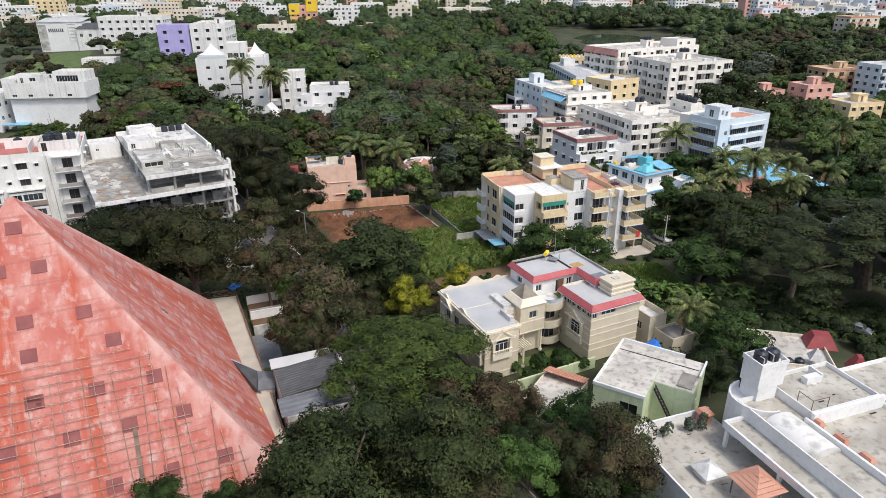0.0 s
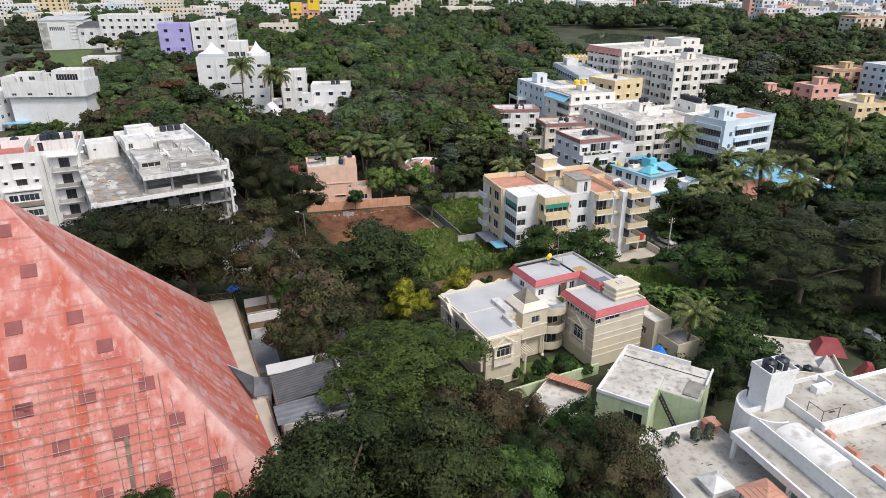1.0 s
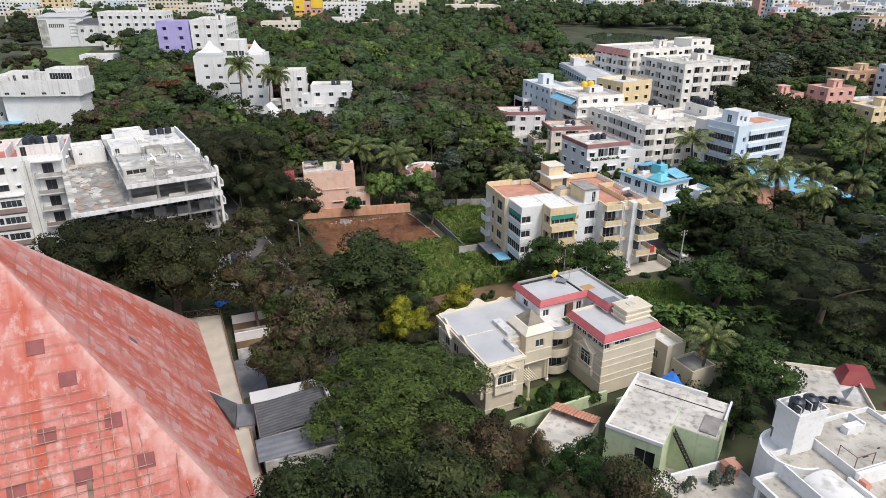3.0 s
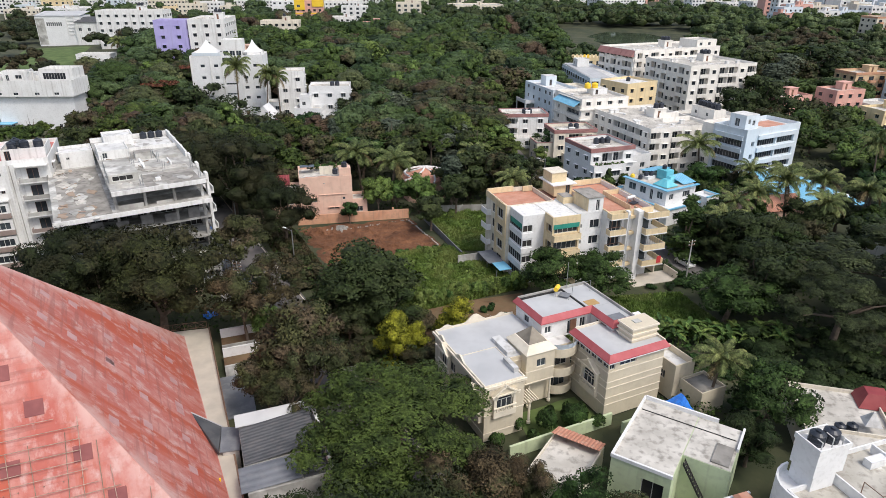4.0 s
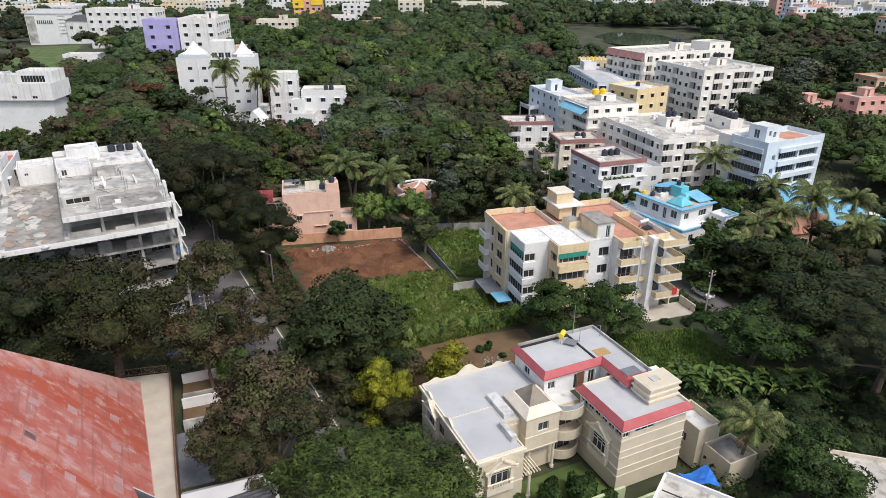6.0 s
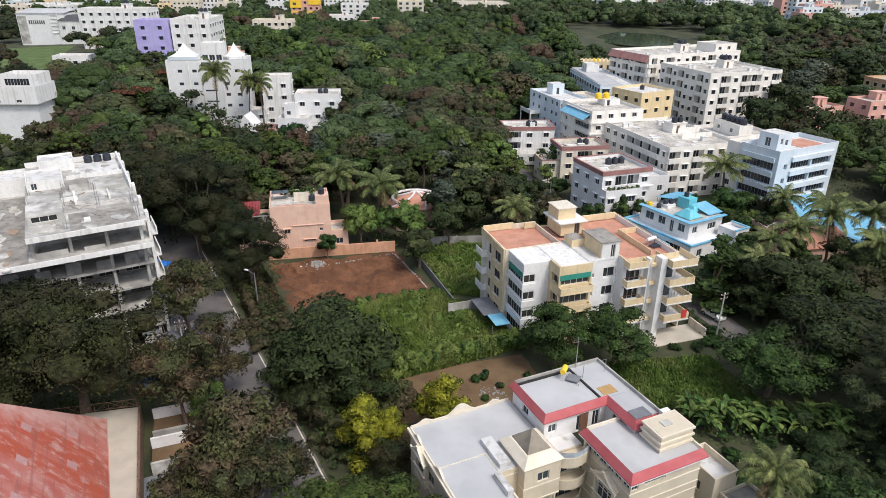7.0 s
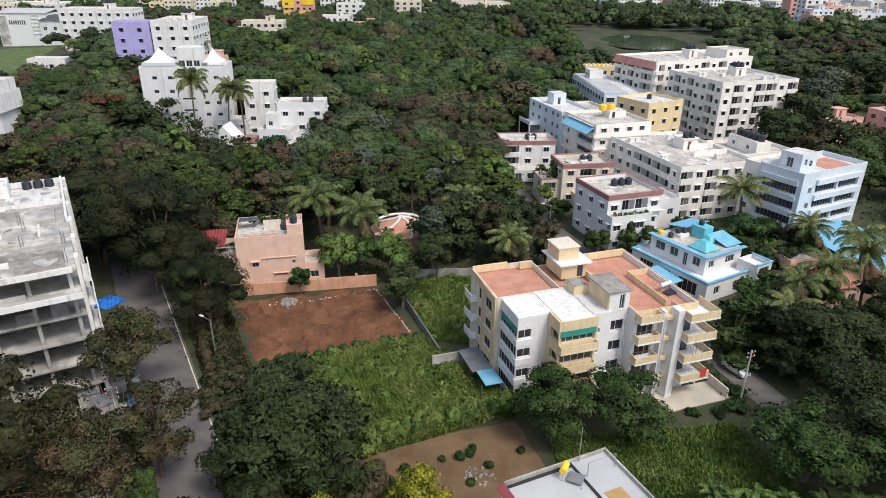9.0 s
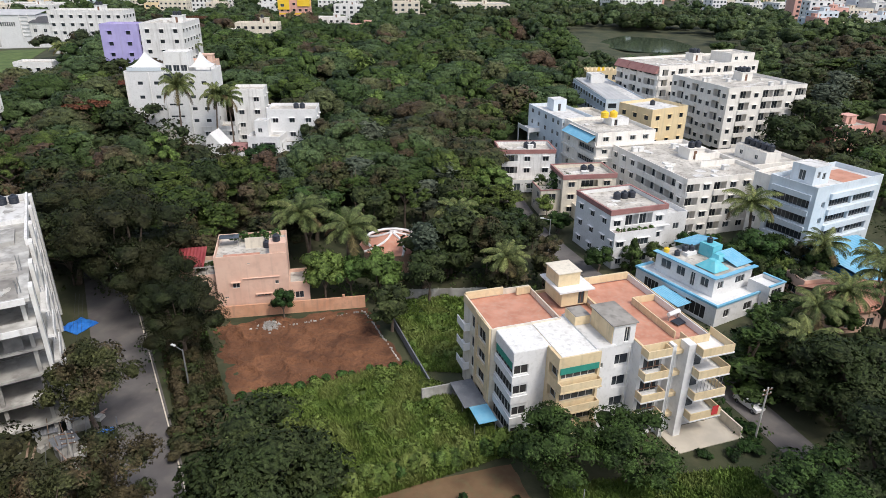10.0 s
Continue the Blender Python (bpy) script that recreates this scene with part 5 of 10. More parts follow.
# ---- cream block of flats ----
FLATS = pose(1.3, 115.5, 0, 0, 0, 26)
flats = thing("apartment_building", FLATS, "four-storey cream and white block of flats with terracotta roof terraces", "building")
keep_clear(1.3, 115.5 - 0, 26, 25, 13, 2.5, 6)
FH = 3.0
fl = [0.9 + FH * k for k in range(4)]
side = [(a, b, z, z + h) for z, h in ((0.9, 1.7), (3.9, 1.7), (6.9, 1.7), (9.8, 1.8)) for a, b in ((2.9, 4.3), (5.4, 8.1))]
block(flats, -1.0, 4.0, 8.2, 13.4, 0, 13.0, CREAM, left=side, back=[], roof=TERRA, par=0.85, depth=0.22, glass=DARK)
part("pier", boxes((-1.25, 4.1, 0, -1.003, 5.1, 13.05)), TAN, flats)
part("bay_front", boxes((-1.18, 8.3, 0, -1.003, 8.9, 13.0)), TAN, flats)
for z in (0.0, 2.75, 5.75, 8.65, 11.75):
    part("bay_band", boxes((-1.2, 5.102, z, -1.003, 8.298, z + (1.05 if z < 11 else 1.2))), TAN, flats)
part("parapet_panel", boxes((-1.08, 5.602, 11.9, -1.003, 13.5, 13.05)), TAN, flats)
for z in (3, 6, 9):
    part("balcony", boxes((-1.9, 10.9, z - 0.12, -1.003, 13.6, z + 0.05), (-1.9, 10.9, z + 0.052, -1.78, 13.6, z + 1.0), (-1.778, 10.9, z + 0.052, -1.003, 11.02, z + 1.0)), CLEANWHITE, flats)
wrapl = [(-0.2, 5.05, z, z + 1.6) for z in (0.95, 3.95, 6.95, 9.7)]
wrapf = [(0.12, 1.9, z + 0.1, z + 1.3) for z in (0.95, 3.95, 6.95, 9.7)]
# near-black panes stand in for the shade inside the corner loggias
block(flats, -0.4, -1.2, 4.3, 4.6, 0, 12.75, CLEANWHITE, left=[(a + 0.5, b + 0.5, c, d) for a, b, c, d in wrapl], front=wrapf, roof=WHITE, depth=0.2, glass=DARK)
part("awning", boxes((-0.47, -0.9, 10.45, -0.41, 3.6, 11.3)), GREENTARP, flats, "dark green cloth awning")
for z in (2.9, 5.9, 8.7):
    part("window_ledge", boxes((-0.55, -1.35, z - 0.1, -0.402, 3.9, z + 0.9), (-0.399, -1.35, z - 0.1, 1.6, -1.202, z + 0.9)), CLEANWHITE, flats)
front3 = [(0.25, 5.0, z + 1.0, z + 2.55) for z in (0.0, 3.0, 6.0, 9.0)]
block(flats, 3.7, -4.2, 9.0, 4.2, 0, 12.75, TAN, front=front3, left=[(6.2, 8.2, z + 1.0, z + 2.5) for z in (0, 3, 6, 9)], depth=0.5)
part("roof_deck", boxes((4.35, -4.0, 12.762, 8.95, 4.6, 12.83)), WHITE, flats)
part("parapet", boxes((3.7, -4.2, 12.752, 9.0, -4.02, 13.1), (3.7, -4.018, 12.752, 3.88, -1.3, 13.1)), TAN, flats)
part("awning", boxes((3.9, -4.28, 10.95, 8.8, -4.21, 11.75)), GREENTARP, flats, "dark green cloth awning")
for z in (3.3, 6.3, 9.3):
    balcony(flats, 3.75, 8.9, -5.0, -4.203, z - 0.3, TAN, h=0.95)
block(flats, 8.8, -3.4, 11.4, 5.0, 0, 12.9, CLEANWHITE, front=[(0.7, 1.1, z + 1.2, z + 1.9) for z in (0, 3, 6, 9)], roof=ROOFW)
block(flats, 11.0, -3.1, 13.9, 1.8, 12.65, 15.3, CLEANWHITE, front=[(1.5, 2.2, 0.3, 2.3)], roof=ROOFDARK, name="lift_head")
part("lift_side", boxes((10.9, -3.0, 12.7, 10.997, 1.7, 15.2)), TAN, flats)
part("lift_slab", boxes((10.7, -3.3, 15.37, 14.1, 2.0, 15.5)), ROOFDARK, flats)
block(flats, 8.9, 1.9, 11.0, 4.4, 12.85, 14.1, TAN, roof=ROOFDARK, name="tank_room")
block(flats, 11.2, -3.0, 14.2, 4.0, 0, 12.6, CLEANWHITE, front=[(0.4, 2.6, z + 0.6, z + 2.3) for z in (0, 3, 6, 9)], roof=ROOFW, depth=0.6)
block(flats, 14.0, -4.6, 23.2, 12.6, 0, 13.0, CLEANWHITE, front=[(0.5, 3.0, z + 0.3, z + 2.4) for z in (0, 3, 6, 9)] + [(6.2, 7.0, z + 1.0, z + 2.0) for z in (0, 3, 6, 9)], right=[(a, a + 1.5, z + 1, z + 2.4) for a in (4.5, 8.5, 12.5) for z in (0, 3, 6, 9)], roof=TERRA, par=0.9, depth=0.35)
block(flats, 8.1, 4.0, 14.1, 12.6, 0, 12.4, TAN, roof=TERRA, par=0.4)
for z in (3, 6, 9, 12):
    balcony(flats, 14.0, 17.2, -5.9, -4.603, z, TAN, CLEANWHITE, h=1.0)
for z in (3, 6, 9):
    part("window_screen", boxes((14.2, -4.75, z + 1.0, 17.0, -4.65, z + 1.05), (15.0, -4.75, z + 1.05, 15.08, -4.65, z + 2.3), (16.0, -4.75, z + 1.05, 16.08, -4.65, z + 2.3)), BROWNF, flats)
part("pier", boxes((17.5, -5.6, 0, 18.0, -4.602, 13.05)), CLEANWHITE, flats)
part("pier", boxes((19.2, -6.2, 0, 20.2, -4.602, 13.1)), CLEANWHITE, flats)
for z in (2.6, 5.6, 8.6, 11.6):
    part("ledge", boxes((18.002, -5.4, z, 19.198, -4.602, z + 0.5)), TAN, flats)
for x in (13.2, 17.8, 9.4):
    bm = bmesh.new()
    tube(bm, (x, -3.5 if x < 14 else -5.75, 0), (x, -3.5 if x < 14 else -5.75, 12.5), 0.07, 0.07, 6)
    part("drainpipe", bm, FRAMEM, flats)
for z in (3, 6, 9, 12):
    balcony(flats, 20.2, 24.6, -7.4, -3.2, z, TAN if z > 3 else TAN, CLEANWHITE, h=1.05)
    if z < 12:
        part("balcony_door", boxes((20.8, -4.72, z + 0.05, 22.6, -4.64, z + 2.2)), GLASS, flats)
part("grille", boxes((20.35, -7.3, 7.05, 24.4, -7.26, 7.1), *[(20.4 + 0.5 * k, -7.3, 7.1, 20.44 + 0.5 * k, -7.26, 8.7) for k in range(8)]), STEEL, flats)
block(flats, 23.1, -3.2, 24.2, 12.0, 0, 12.4, TAN, right=[(a, a + 1.4, z + 1, z + 2.4) for a in (3, 7, 11) for z in (0, 3, 6, 9)], roof=TERRA)
block(flats, 10.0, 7.4, 13.8, 12.0, 12.42, 14.6, TAN, front=[(2.4, 3.3, 0.05, 2.1)], name="stair_head", frame_mat=BROWNF)
part("stair_head_slab", boxes((9.4, 6.8, 14.602, 14.4, 12.6, 14.8)), CLEANWHITE, flats)
block(flats, 9.9, 8.4, 13.0, 11.8, 14.802, 16.6, TAN, name="overhead_tank")
part("tank_slab", boxes((9.75, 8.25, 16.602, 13.15, 11.95, 16.72)), CREAM, flats)
part("parapet", boxes((13.92, -4.7, 12.1, 23.25, -4.602, 13.12), (23.202, -4.6, 12.1, 23.3, 12.65, 13.12), (13.92, -4.6, 13.002, 14.2, 12.6, 13.12)), TAN, flats)
part("terrace_wall", boxes((19.6, -3.0, 12.11, 19.75, 6.0, 13.05)), TAN, flats)
part("terrace_wall", boxes((19.752, 5.85, 12.11, 23.0, 6.0, 13.05)), TAN, flats)
for seg in ((-0.9, 13.1, 4.4, 13.4), (6, 12.3, 8, 12.6), (13, 12.2, 23, 12.55)):
    part("parapet", boxes((seg[0], seg[1], 12.3, seg[2], seg[3], 13.3)), TAN, flats)
solar = thing("solar_water_heater", FLATS @ pose(21.2, 0.5, 12.25, 0, 0, 15), "solar water heater with a white drum on a roof terrace", "solar heater")
bm = bmesh.new()
tube(bm, (0, 0, 0.9), (2.0, 0, 0.9), 0.28, 0.28, 12)
part("drum", bm, CLEANWHITE, solar)
part("collector", boxes((0.1, -1.6, 0.1, 1.9, -0.3, 0.16)), BLACKTANK, solar)
part("stand", boxes((0.1, -0.1, 0, 0.16, 0.1, 0.65), (1.84, -0.1, 0, 1.9, 0.1, 0.65), (0.1, -1.6, 0, 0.16, -1.5, 0.1)), STEEL, solar)
tagged(new("laundry", mesh_of("laundry", boxes((0, 0, 0, 0.9, 0.03, 1.3)), surface("red_cloth", (0.5, 0.03, 0.04), (0.6, 0.06, 0.06), 1, 0.9))), "red cloth hung over a balcony parapet", "laundry").matrix_basis = FLATS @ pose(23.2, -7.46, 3.3)
# yard wall and blue sheet lean-to at the side of the flats
yard = thing("yard_wall", FLATS @ pose(0, 0, 0), "grey plastered yard wall beside the flats", "wall")
part("wall_run", boxes((-8.0, 9.6, 0, -1.1, 9.85, 2.0)), GREYW, yard)
lean = thing("lean_to", FLATS @ pose(-4.2, 0.5, 0), "lean-to with blue and grey corrugated roof sheets", "lean-to")
part("roof_sheet", boxes((0.6, 0, 2.3, 3.0, 3.4, 2.38)), BLUESHEET, lean, "faded blue sheet")
part("roof_sheet", boxes((0, 3.402, 2.3, 3.0, 9.0, 2.38)), GREYSHEET, lean)
for x, y in ((0.1, 0.2), (0.1, 4.5), (0.1, 8.8), (2.8, 0.2)):
    part("post", boxes((x, y, 0, x + 0.1, y + 0.1, 2.298)), STEEL, lean)
forecourt = thing("forecourt", FLATS @ pose(18, -9, 0), "pale concrete forecourt in front of the flats", "paving", kind="structure")
part("paving", boxes((0, 0, -0.2, 9.5, 4.2, 0.12)), PAVE, forecourt)
part("gate_wall", boxes((6.8, 4.0, 0.121, 7.0, 9.5, 1.6), (9.0, 0.2, 0.121, 9.2, 4.0, 1.5)), CREAM, forecourt)


# ---- sand-coloured villa with red eaves ----
VILLA = pose(0, 80, 0.2, 0, 0, 32)
villa = thing("villa", VILLA, "sand-coloured villa with red tiled eaves and arched windows", "villa")
keep_clear(0, 80, 32, 0.1, 0.1, 0)
CLEAR.append((4.0, 82.5, radians(32), 13.5, 10.0))
SANDL = surface("light_sand_trim", (0.70, 0.63, 0.51), (0.76, 0.69, 0.57), 0.5, 0.7, c3=(0.5, 0.44, 0.35), scale3=1.5, amount3=0.25)


PALETRIM = surface("pale_cream_trim", (0.74, 0.67, 0.54), (0.80, 0.73, 0.60), 0.5, 0.7, c3=(0.5, 0.44, 0.34), scale3=2.0, amount3=0.3)


def scroll_gable(t, x, y, turn, w, h):
    """A low ogee gable standing on a parapet."""
    bm = bmesh.new()
    n = 12
    prof = [(w * (k / n - 0.5), h * (0.5 - 0.5 * math.cos(math.tau * k / n)) ** 0.75) for k in range(n + 1)]
    f = [[bm.verts.new((px, dy, pz + (0.002 if pz == 0 else 0))) for px, pz in prof] for dy in (-0.12, 0.12)]
    bm.faces.new(f[0])
    bm.faces.new(f[1][::-1])
    for k in range(n):
        bm.faces.new((f[0][k + 1], f[0][k], f[1][k], f[1][k + 1]))
    bm.faces.new((f[0][0], f[0][n], f[1][n], f[1][0]))
    part("scroll_gable", bm, SANDL, t, m=pose(x, y, 7.9, 0, 0, turn))


def arched(t, p, q, a, z, w, h):
    """An arched window with a gabled surround on the wall p to q."""
    p, q = Vector(p), Vector(q)
    d = (q - p).normalized()
    m = Matrix.Translation((p.x + d.x * a, p.y + d.y * a, z)) @ Matrix.Rotation(math.atan2(d.y, d.x), 4, "Z")
    bm = boxes((-0.5, -0.45, -0.9, w + 0.5, -0.003, -0.05), (-0.45, -0.4, -0.05, -0.1, -0.003, h), (w + 0.1, -0.4, -0.05, w + 0.45, -0.003, h))
    f = part("window_surround", bm, SANDL, t, m=m)
    bm = bmesh.new()
    a0, b0, c0 = (-0.7, h), (w + 0.7, h), (w / 2, h + 1.25)
    for y0, y1 in ((-0.55, -0.003),):
        vs = [[bm.verts.new((x, y, zz)) for x, zz in (a0, b0, c0)] for y in (y0, y1)]
        bm.faces.new(vs[0])
        for k in range(3):
            bm.faces.new((vs[0][k], vs[1][k], vs[1][(k + 1) % 3], vs[0][(k + 1) % 3]))
    gable = part("gable", bm, SAND, t, m=m)
    bm = bmesh.new()
    for p0, p1 in ((a0, c0), (b0, c0), (a0, b0)):
        u = Vector((p1[0] - p0[0], p1[1] - p0[1])).normalized() * 0.16
        v = Vector((-u.y, u.x))
        if v.y > 0:
            v = -v
        if p0 == a0 and p1 == b0:
            v = -v
        c = [(p0[0] - u.x, p0[1] - u.y), (p1[0] + u.x, p1[1] + u.y), (p1[0] + u.x + v.x, p1[1] + u.y + v.y), (p0[0] - u.x + v.x, p0[1] - u.y + v.y)]
        vs = [[bm.verts.new((x, y, zz)) for x, zz in c] for y in (-0.72, -0.552)]
        bm.faces.new(vs[0])
        for k in range(4):
            bm.faces.new((vs[0][k], vs[1][k], vs[1][(k + 1) % 4], vs[0][(k + 1) % 4]))
    bmesh.ops.recalc_face_normals(bm, faces=bm.faces)
    part("moulding", bm, PALETRIM, gable)
    bm = bmesh.new()
    for k in range(10):
        ring = []
        for kk in (k, k + 1):
            ca, sa = math.cos(math.pi * kk / 10), math.sin(math.pi * kk / 10)
            ring.append(((w / 2 - (w / 2) * ca, h * 0.62 + h * 0.33 * sa), (w / 2 - (w / 2 + 0.28) * ca, h * 0.62 + (h * 0.33 + 0.24) * sa)))
        (i0, o0), (i1, o1) = ring
        quad(bm, (i0[0], -0.3, i0[1]), (i1[0], -0.3, i1[1]), (o1[0], -0.3, o1[1]), (o0[0], -0.3, o0[1]))
        quad(bm, (i0[0], -0.05, i0[1]), (i1[0], -0.05, i1[1]), (i1[0], -0.3, i1[1]), (i0[0], -0.3, i0[1]))
        quad(bm, (o0[0], -0.3, o0[1]), (o1[0], -0.3, o1[1]), (o1[0], -0.05, o1[1]), (o0[0], -0.05, o0[1]))
    part("arch_band", bm, PALETRIM, t, m=m)
    bm = bmesh.new()
    n = 10
    arc = [(w / 2 - w / 2 * math.cos(math.pi * k / n), h * 0.62 + h * 0.33 * math.sin(math.pi * k / n)) for k in range(n + 1)]
    outline = [(0.0, 0.0), (w, 0.0)] + arc[::-1]
    bm.faces.new([bm.verts.new((x, -0.06, zz)) for x, zz in outline])
    pane = part("window", bm, GLASS, t, m=m)
    part("window_bar", boxes(*[(w * k / 3 - 0.04, -0.1, 0.0, w * k / 3 + 0.04, -0.062, h * 0.62) for k in range(4)], (0, -0.1, h * 0.6, w, -0.062, h * 0.6 + 0.08)), FRAMEM, pane)
    part("window_rail", boxes((-0.5, -0.56, 0.42, w + 0.5, -0.4, 0.54), *[(-0.1 + (w + 0.1) * k / 7, -0.52, -0.048, 0.0 + (w + 0.1) * k / 7, -0.46, 0.418) for k in range(8)]), PALETRIM, t, m=m)


block(villa, -6.5, -6.0, -1.2, 1.0, 0, 7.6, SAND)
part("parapet", boxes((-6.5, -6.0, 7.602, -1.2, -5.85, 7.8), (-6.5, -5.848, 7.602, -6.35, 7.7, 7.8), (-1.35, -5.848, 7.602, -1.2, -1.9, 7.8), (-6.348, 7.55, 7.602, 5.2, 7.7, 7.9)), SANDL, villa)
part("roof_deck", boxes((-6.34, -5.84, 7.604, -1.36, -1.7, 7.66), (-6.34, -1.698, 7.604, 5.2, 7.54, 7.66)), ROOFV, villa)
block(villa, -6.45, -1.8, 5.3, 7.65, 0, 7.6, SAND, left=[(1.5, 3.0, 4.6, 6.0), (4.5, 6.0, 4.6, 6.0)])
bands(villa, -6.5, -6.0, -1.2, 1.0, (1.0, 3.6, 7.0, 7.6), SANDL)
arched(villa, (-6.5, -6.0), (-1.2, -6.0), 1.5, 4.2, 2.0, 2.2)
arched(villa, (-6.5, 1.0), (-6.5, -6.0), 4.2, 3.4, 1.8, 2.6)
arched(villa, (-6.45, 7.7), (-6.45, -1.8), 2.5, 4.6, 1.8, 2.2)
part("roof_kerb", boxes((-0.9, -1.4, 7.662, 0.3, 2.6, 8.2), (-2.0, -4.8, 7.662, -1.36, -2.2, 8.3)), ROOFW, villa)
for gx, gy, gt, gw, gh in ((-4.8, 7.62, 0, 1.8, 0.35), (-0.6, 7.62, 0, 3.2, 1.0), (3.4, 7.62, 0, 1.6, 0.35), (-6.43, 5.6, 90, 1.6, 0.3), (-6.43, 0.4, 90, 2.0, 0.4)):
    scroll_gable(villa, gx, gy, gt, gw, gh)
part("parapet_lip", boxes((-6.75, -6.2, 7.3, -1.0, -6.002, 7.62), (-6.75, -5.99, 7.3, -6.51, 7.9, 7.62)), SANDL, villa)
bands(villa, -6.45, -1.8, 5.3, 7.65, (3.6, 6.9), SANDL)
# stair tower with a glazed cap
block(villa, 0.9, -3.0, 5.0, 1.6, 3.9, 8.2, SAND, front=[(1.5, 2.8, 2.2, 3.3)], frame_mat=FRAMEM)
bands(villa, 0.9, -3.0, 5.0, 1.6, (3.9, 5.6, 8.0), SANDL)
for x, y in ((1.7, -2.6), (4.8, -2.6)):
    bm = bmesh.new()
    lathe(bm, (x + 0.15, y + 0.15, 0), [(0.24, 0), (0.24, 0.3), (0.16, 0.4), (0.14, 3.5), (0.22, 3.7), (0.24, 3.898)], 12)
    part("porch_column", bm, SANDL, villa)
bm = bmesh.new()
lo = [(1.6, -2.2, 8.95), (4.3, -2.2, 8.95), (4.3, 1.0, 8.95), (1.6, 1.0, 8.95)]
hi = [(2.9, -0.7, 10.5), (3.0, -0.7, 10.5), (3.0, -0.5, 10.5), (2.9, -0.5, 10.5)]
for k in range(4):
    quad(bm, lo[k], lo[(k + 1) % 4], hi[(k + 1) % 4], hi[k])
quad(bm, *hi)
part("tower_cap", bm, surface("bronze_glass", (0.17, 0.145, 0.11), (0.27, 0.235, 0.18), 0.6, 0.25), villa)
part("tower_hip", boxes((0.7, -3.2, 8.203, 5.2, 1.8, 9.0, 0.8)), SANDL, villa)
# curved balconies in the recess
for z, r in ((0.9, 2.0), (3.7, 2.3), (6.6, 2.4)):
    bm = bmesh.new()
    n = 14
    arc = [(7.1 + r * math.cos(math.pi + math.pi * k / n), -1.0 + r * 0.85 * math.sin(math.pi + math.pi * k / n)) for k in range(n + 1)]
    arc2 = [(7.1 + (r - 0.15) * math.cos(math.pi + math.pi * k / n), -1.0 + (r - 0.15) * 0.85 * math.sin(math.pi + math.pi * k / n)) for k in range(n + 1)]
    for k in range(n):
        quad(bm, (*arc[k], z - 0.3), (*arc[k + 1], z - 0.3), (*arc[k + 1], z + 0.9), (*arc[k], z + 0.9))
        quad(bm, (*arc[k], z + 0.9), (*arc[k + 1], z + 0.9), (*arc2[k + 1], z + 0.9), (*arc2[k], z + 0.9))
        quad(bm, (*arc2[k + 1], z), (*arc2[k], z), (*arc2[k], z + 0.9), (*arc2[k + 1], z + 0.9))
    bm.faces.new([bm.verts.new((*p, z)) for p in arc2])
    bm.faces.new([bm.verts.new((*p, z - 0.3)) for p in arc[::-1]])
    part("curved_balcony", bm, SAND, villa)
block(villa, 5.2, -1.0, 9.0, 3.0, 0, 6.9, SAND, front=[(0.6, 3.2, 0.3, 2.5), (0.6, 3.2, 3.9, 6.0)], roof=ROOFW)
# terrace rail of pale glass over the curved balconies, and its doors
bm = bmesh.new()
arc = [(7.1 + 2.32 * math.cos(math.pi + math.pi * k / 14), -1.0 + 2.32 * 0.85 * math.sin(math.pi + math.pi * k / 14)) for k in range(15)]
for a, b in zip(arc, arc[1:]):
    quad(bm, (*a, 7.52), (*b, 7.52), (*b, 8.15), (*a, 8.15))
    quad(bm, (*b, 7.52), (*a, 7.52), (*a, 8.15), (*b, 8.15))
part("glass_rail", bm, PALE, villa)
part("terrace_door", boxes((9.9, 0.84, 6.9, 10.9, 0.892, 9.0)), BROWNF, villa)
part("terrace_door", boxes((13.14, -2.4, 6.9, 13.19, -1.4, 9.0)), BROWNF, villa)
part("condenser", boxes((16.0, -4.2, 10.02, 17.0, -3.65, 10.9)), CLEANWHITE, villa)
part("clothes_line", boxes((13.0, 5.0, 10.03, 13.05, 5.05, 11.6), (16.0, 5.0, 10.03, 16.05, 5.05, 11.6), (13.0, 5.01, 11.602, 16.05, 5.04, 11.63)), STEEL, villa)
# entrance pergola of white slats on a turned column
bm = bmesh.new()
lathe(bm, (0.2, -5.2, 0), [(0.26, 0), (0.26, 0.3), (0.17, 0.4), (0.15, 2.9), (0.24, 3.1), (0.26, 3.3)], 12)
part("pergola_column", bm, PALETRIM, villa)
for k in range(7):
    part("pergola_slat", boxes((-0.8 + 0.34 * k, -5.5, 3.32, -0.7 + 0.34 * k, -3.2, 3.46)), PALETRIM, villa)
# red-eaved block
block(villa, 9.0, -8.4, 17.6, -1.2, 0, 8.75, SAND, left=[(0.3 + 1.15 * k, 1.25 + 1.15 * k, 7.1, 7.9) for k in range(6)], front=[(0.15, 0.95, 7.0, 7.95), (1.7, 4.2, 7.2, 7.95)], bars=2)
bands(villa, 9.0, -8.4, 17.6, -1.2, (1.9, 2.9, 4.3, 5.2, 6.6), SANDL, 0.06, 0.12)
skirt(villa, [(9.0, -8.4), (17.6, -8.4), (17.6, -1.2), (9.0, -1.2)], 8.4, 9.15, 0.45, REDTRIM, skip=(1, 2))
part("parapet", boxes((17.45, -8.3, 8.752, 17.62, -1.2, 9.2), (9.1, -1.37, 8.752, 17.448, -1.2, 9.2)), SANDL, villa)
part("fascia", boxes((8.53, -8.87, 8.16, 17.7, -8.80, 8.27), (8.53, -8.798, 8.16, 8.60, -0.8, 8.27)), CLEANWHITE, villa)
part("roof_deck", boxes((9.1, -8.3, 8.752, 17.5, -1.3, 8.9)), ROOFV, villa)
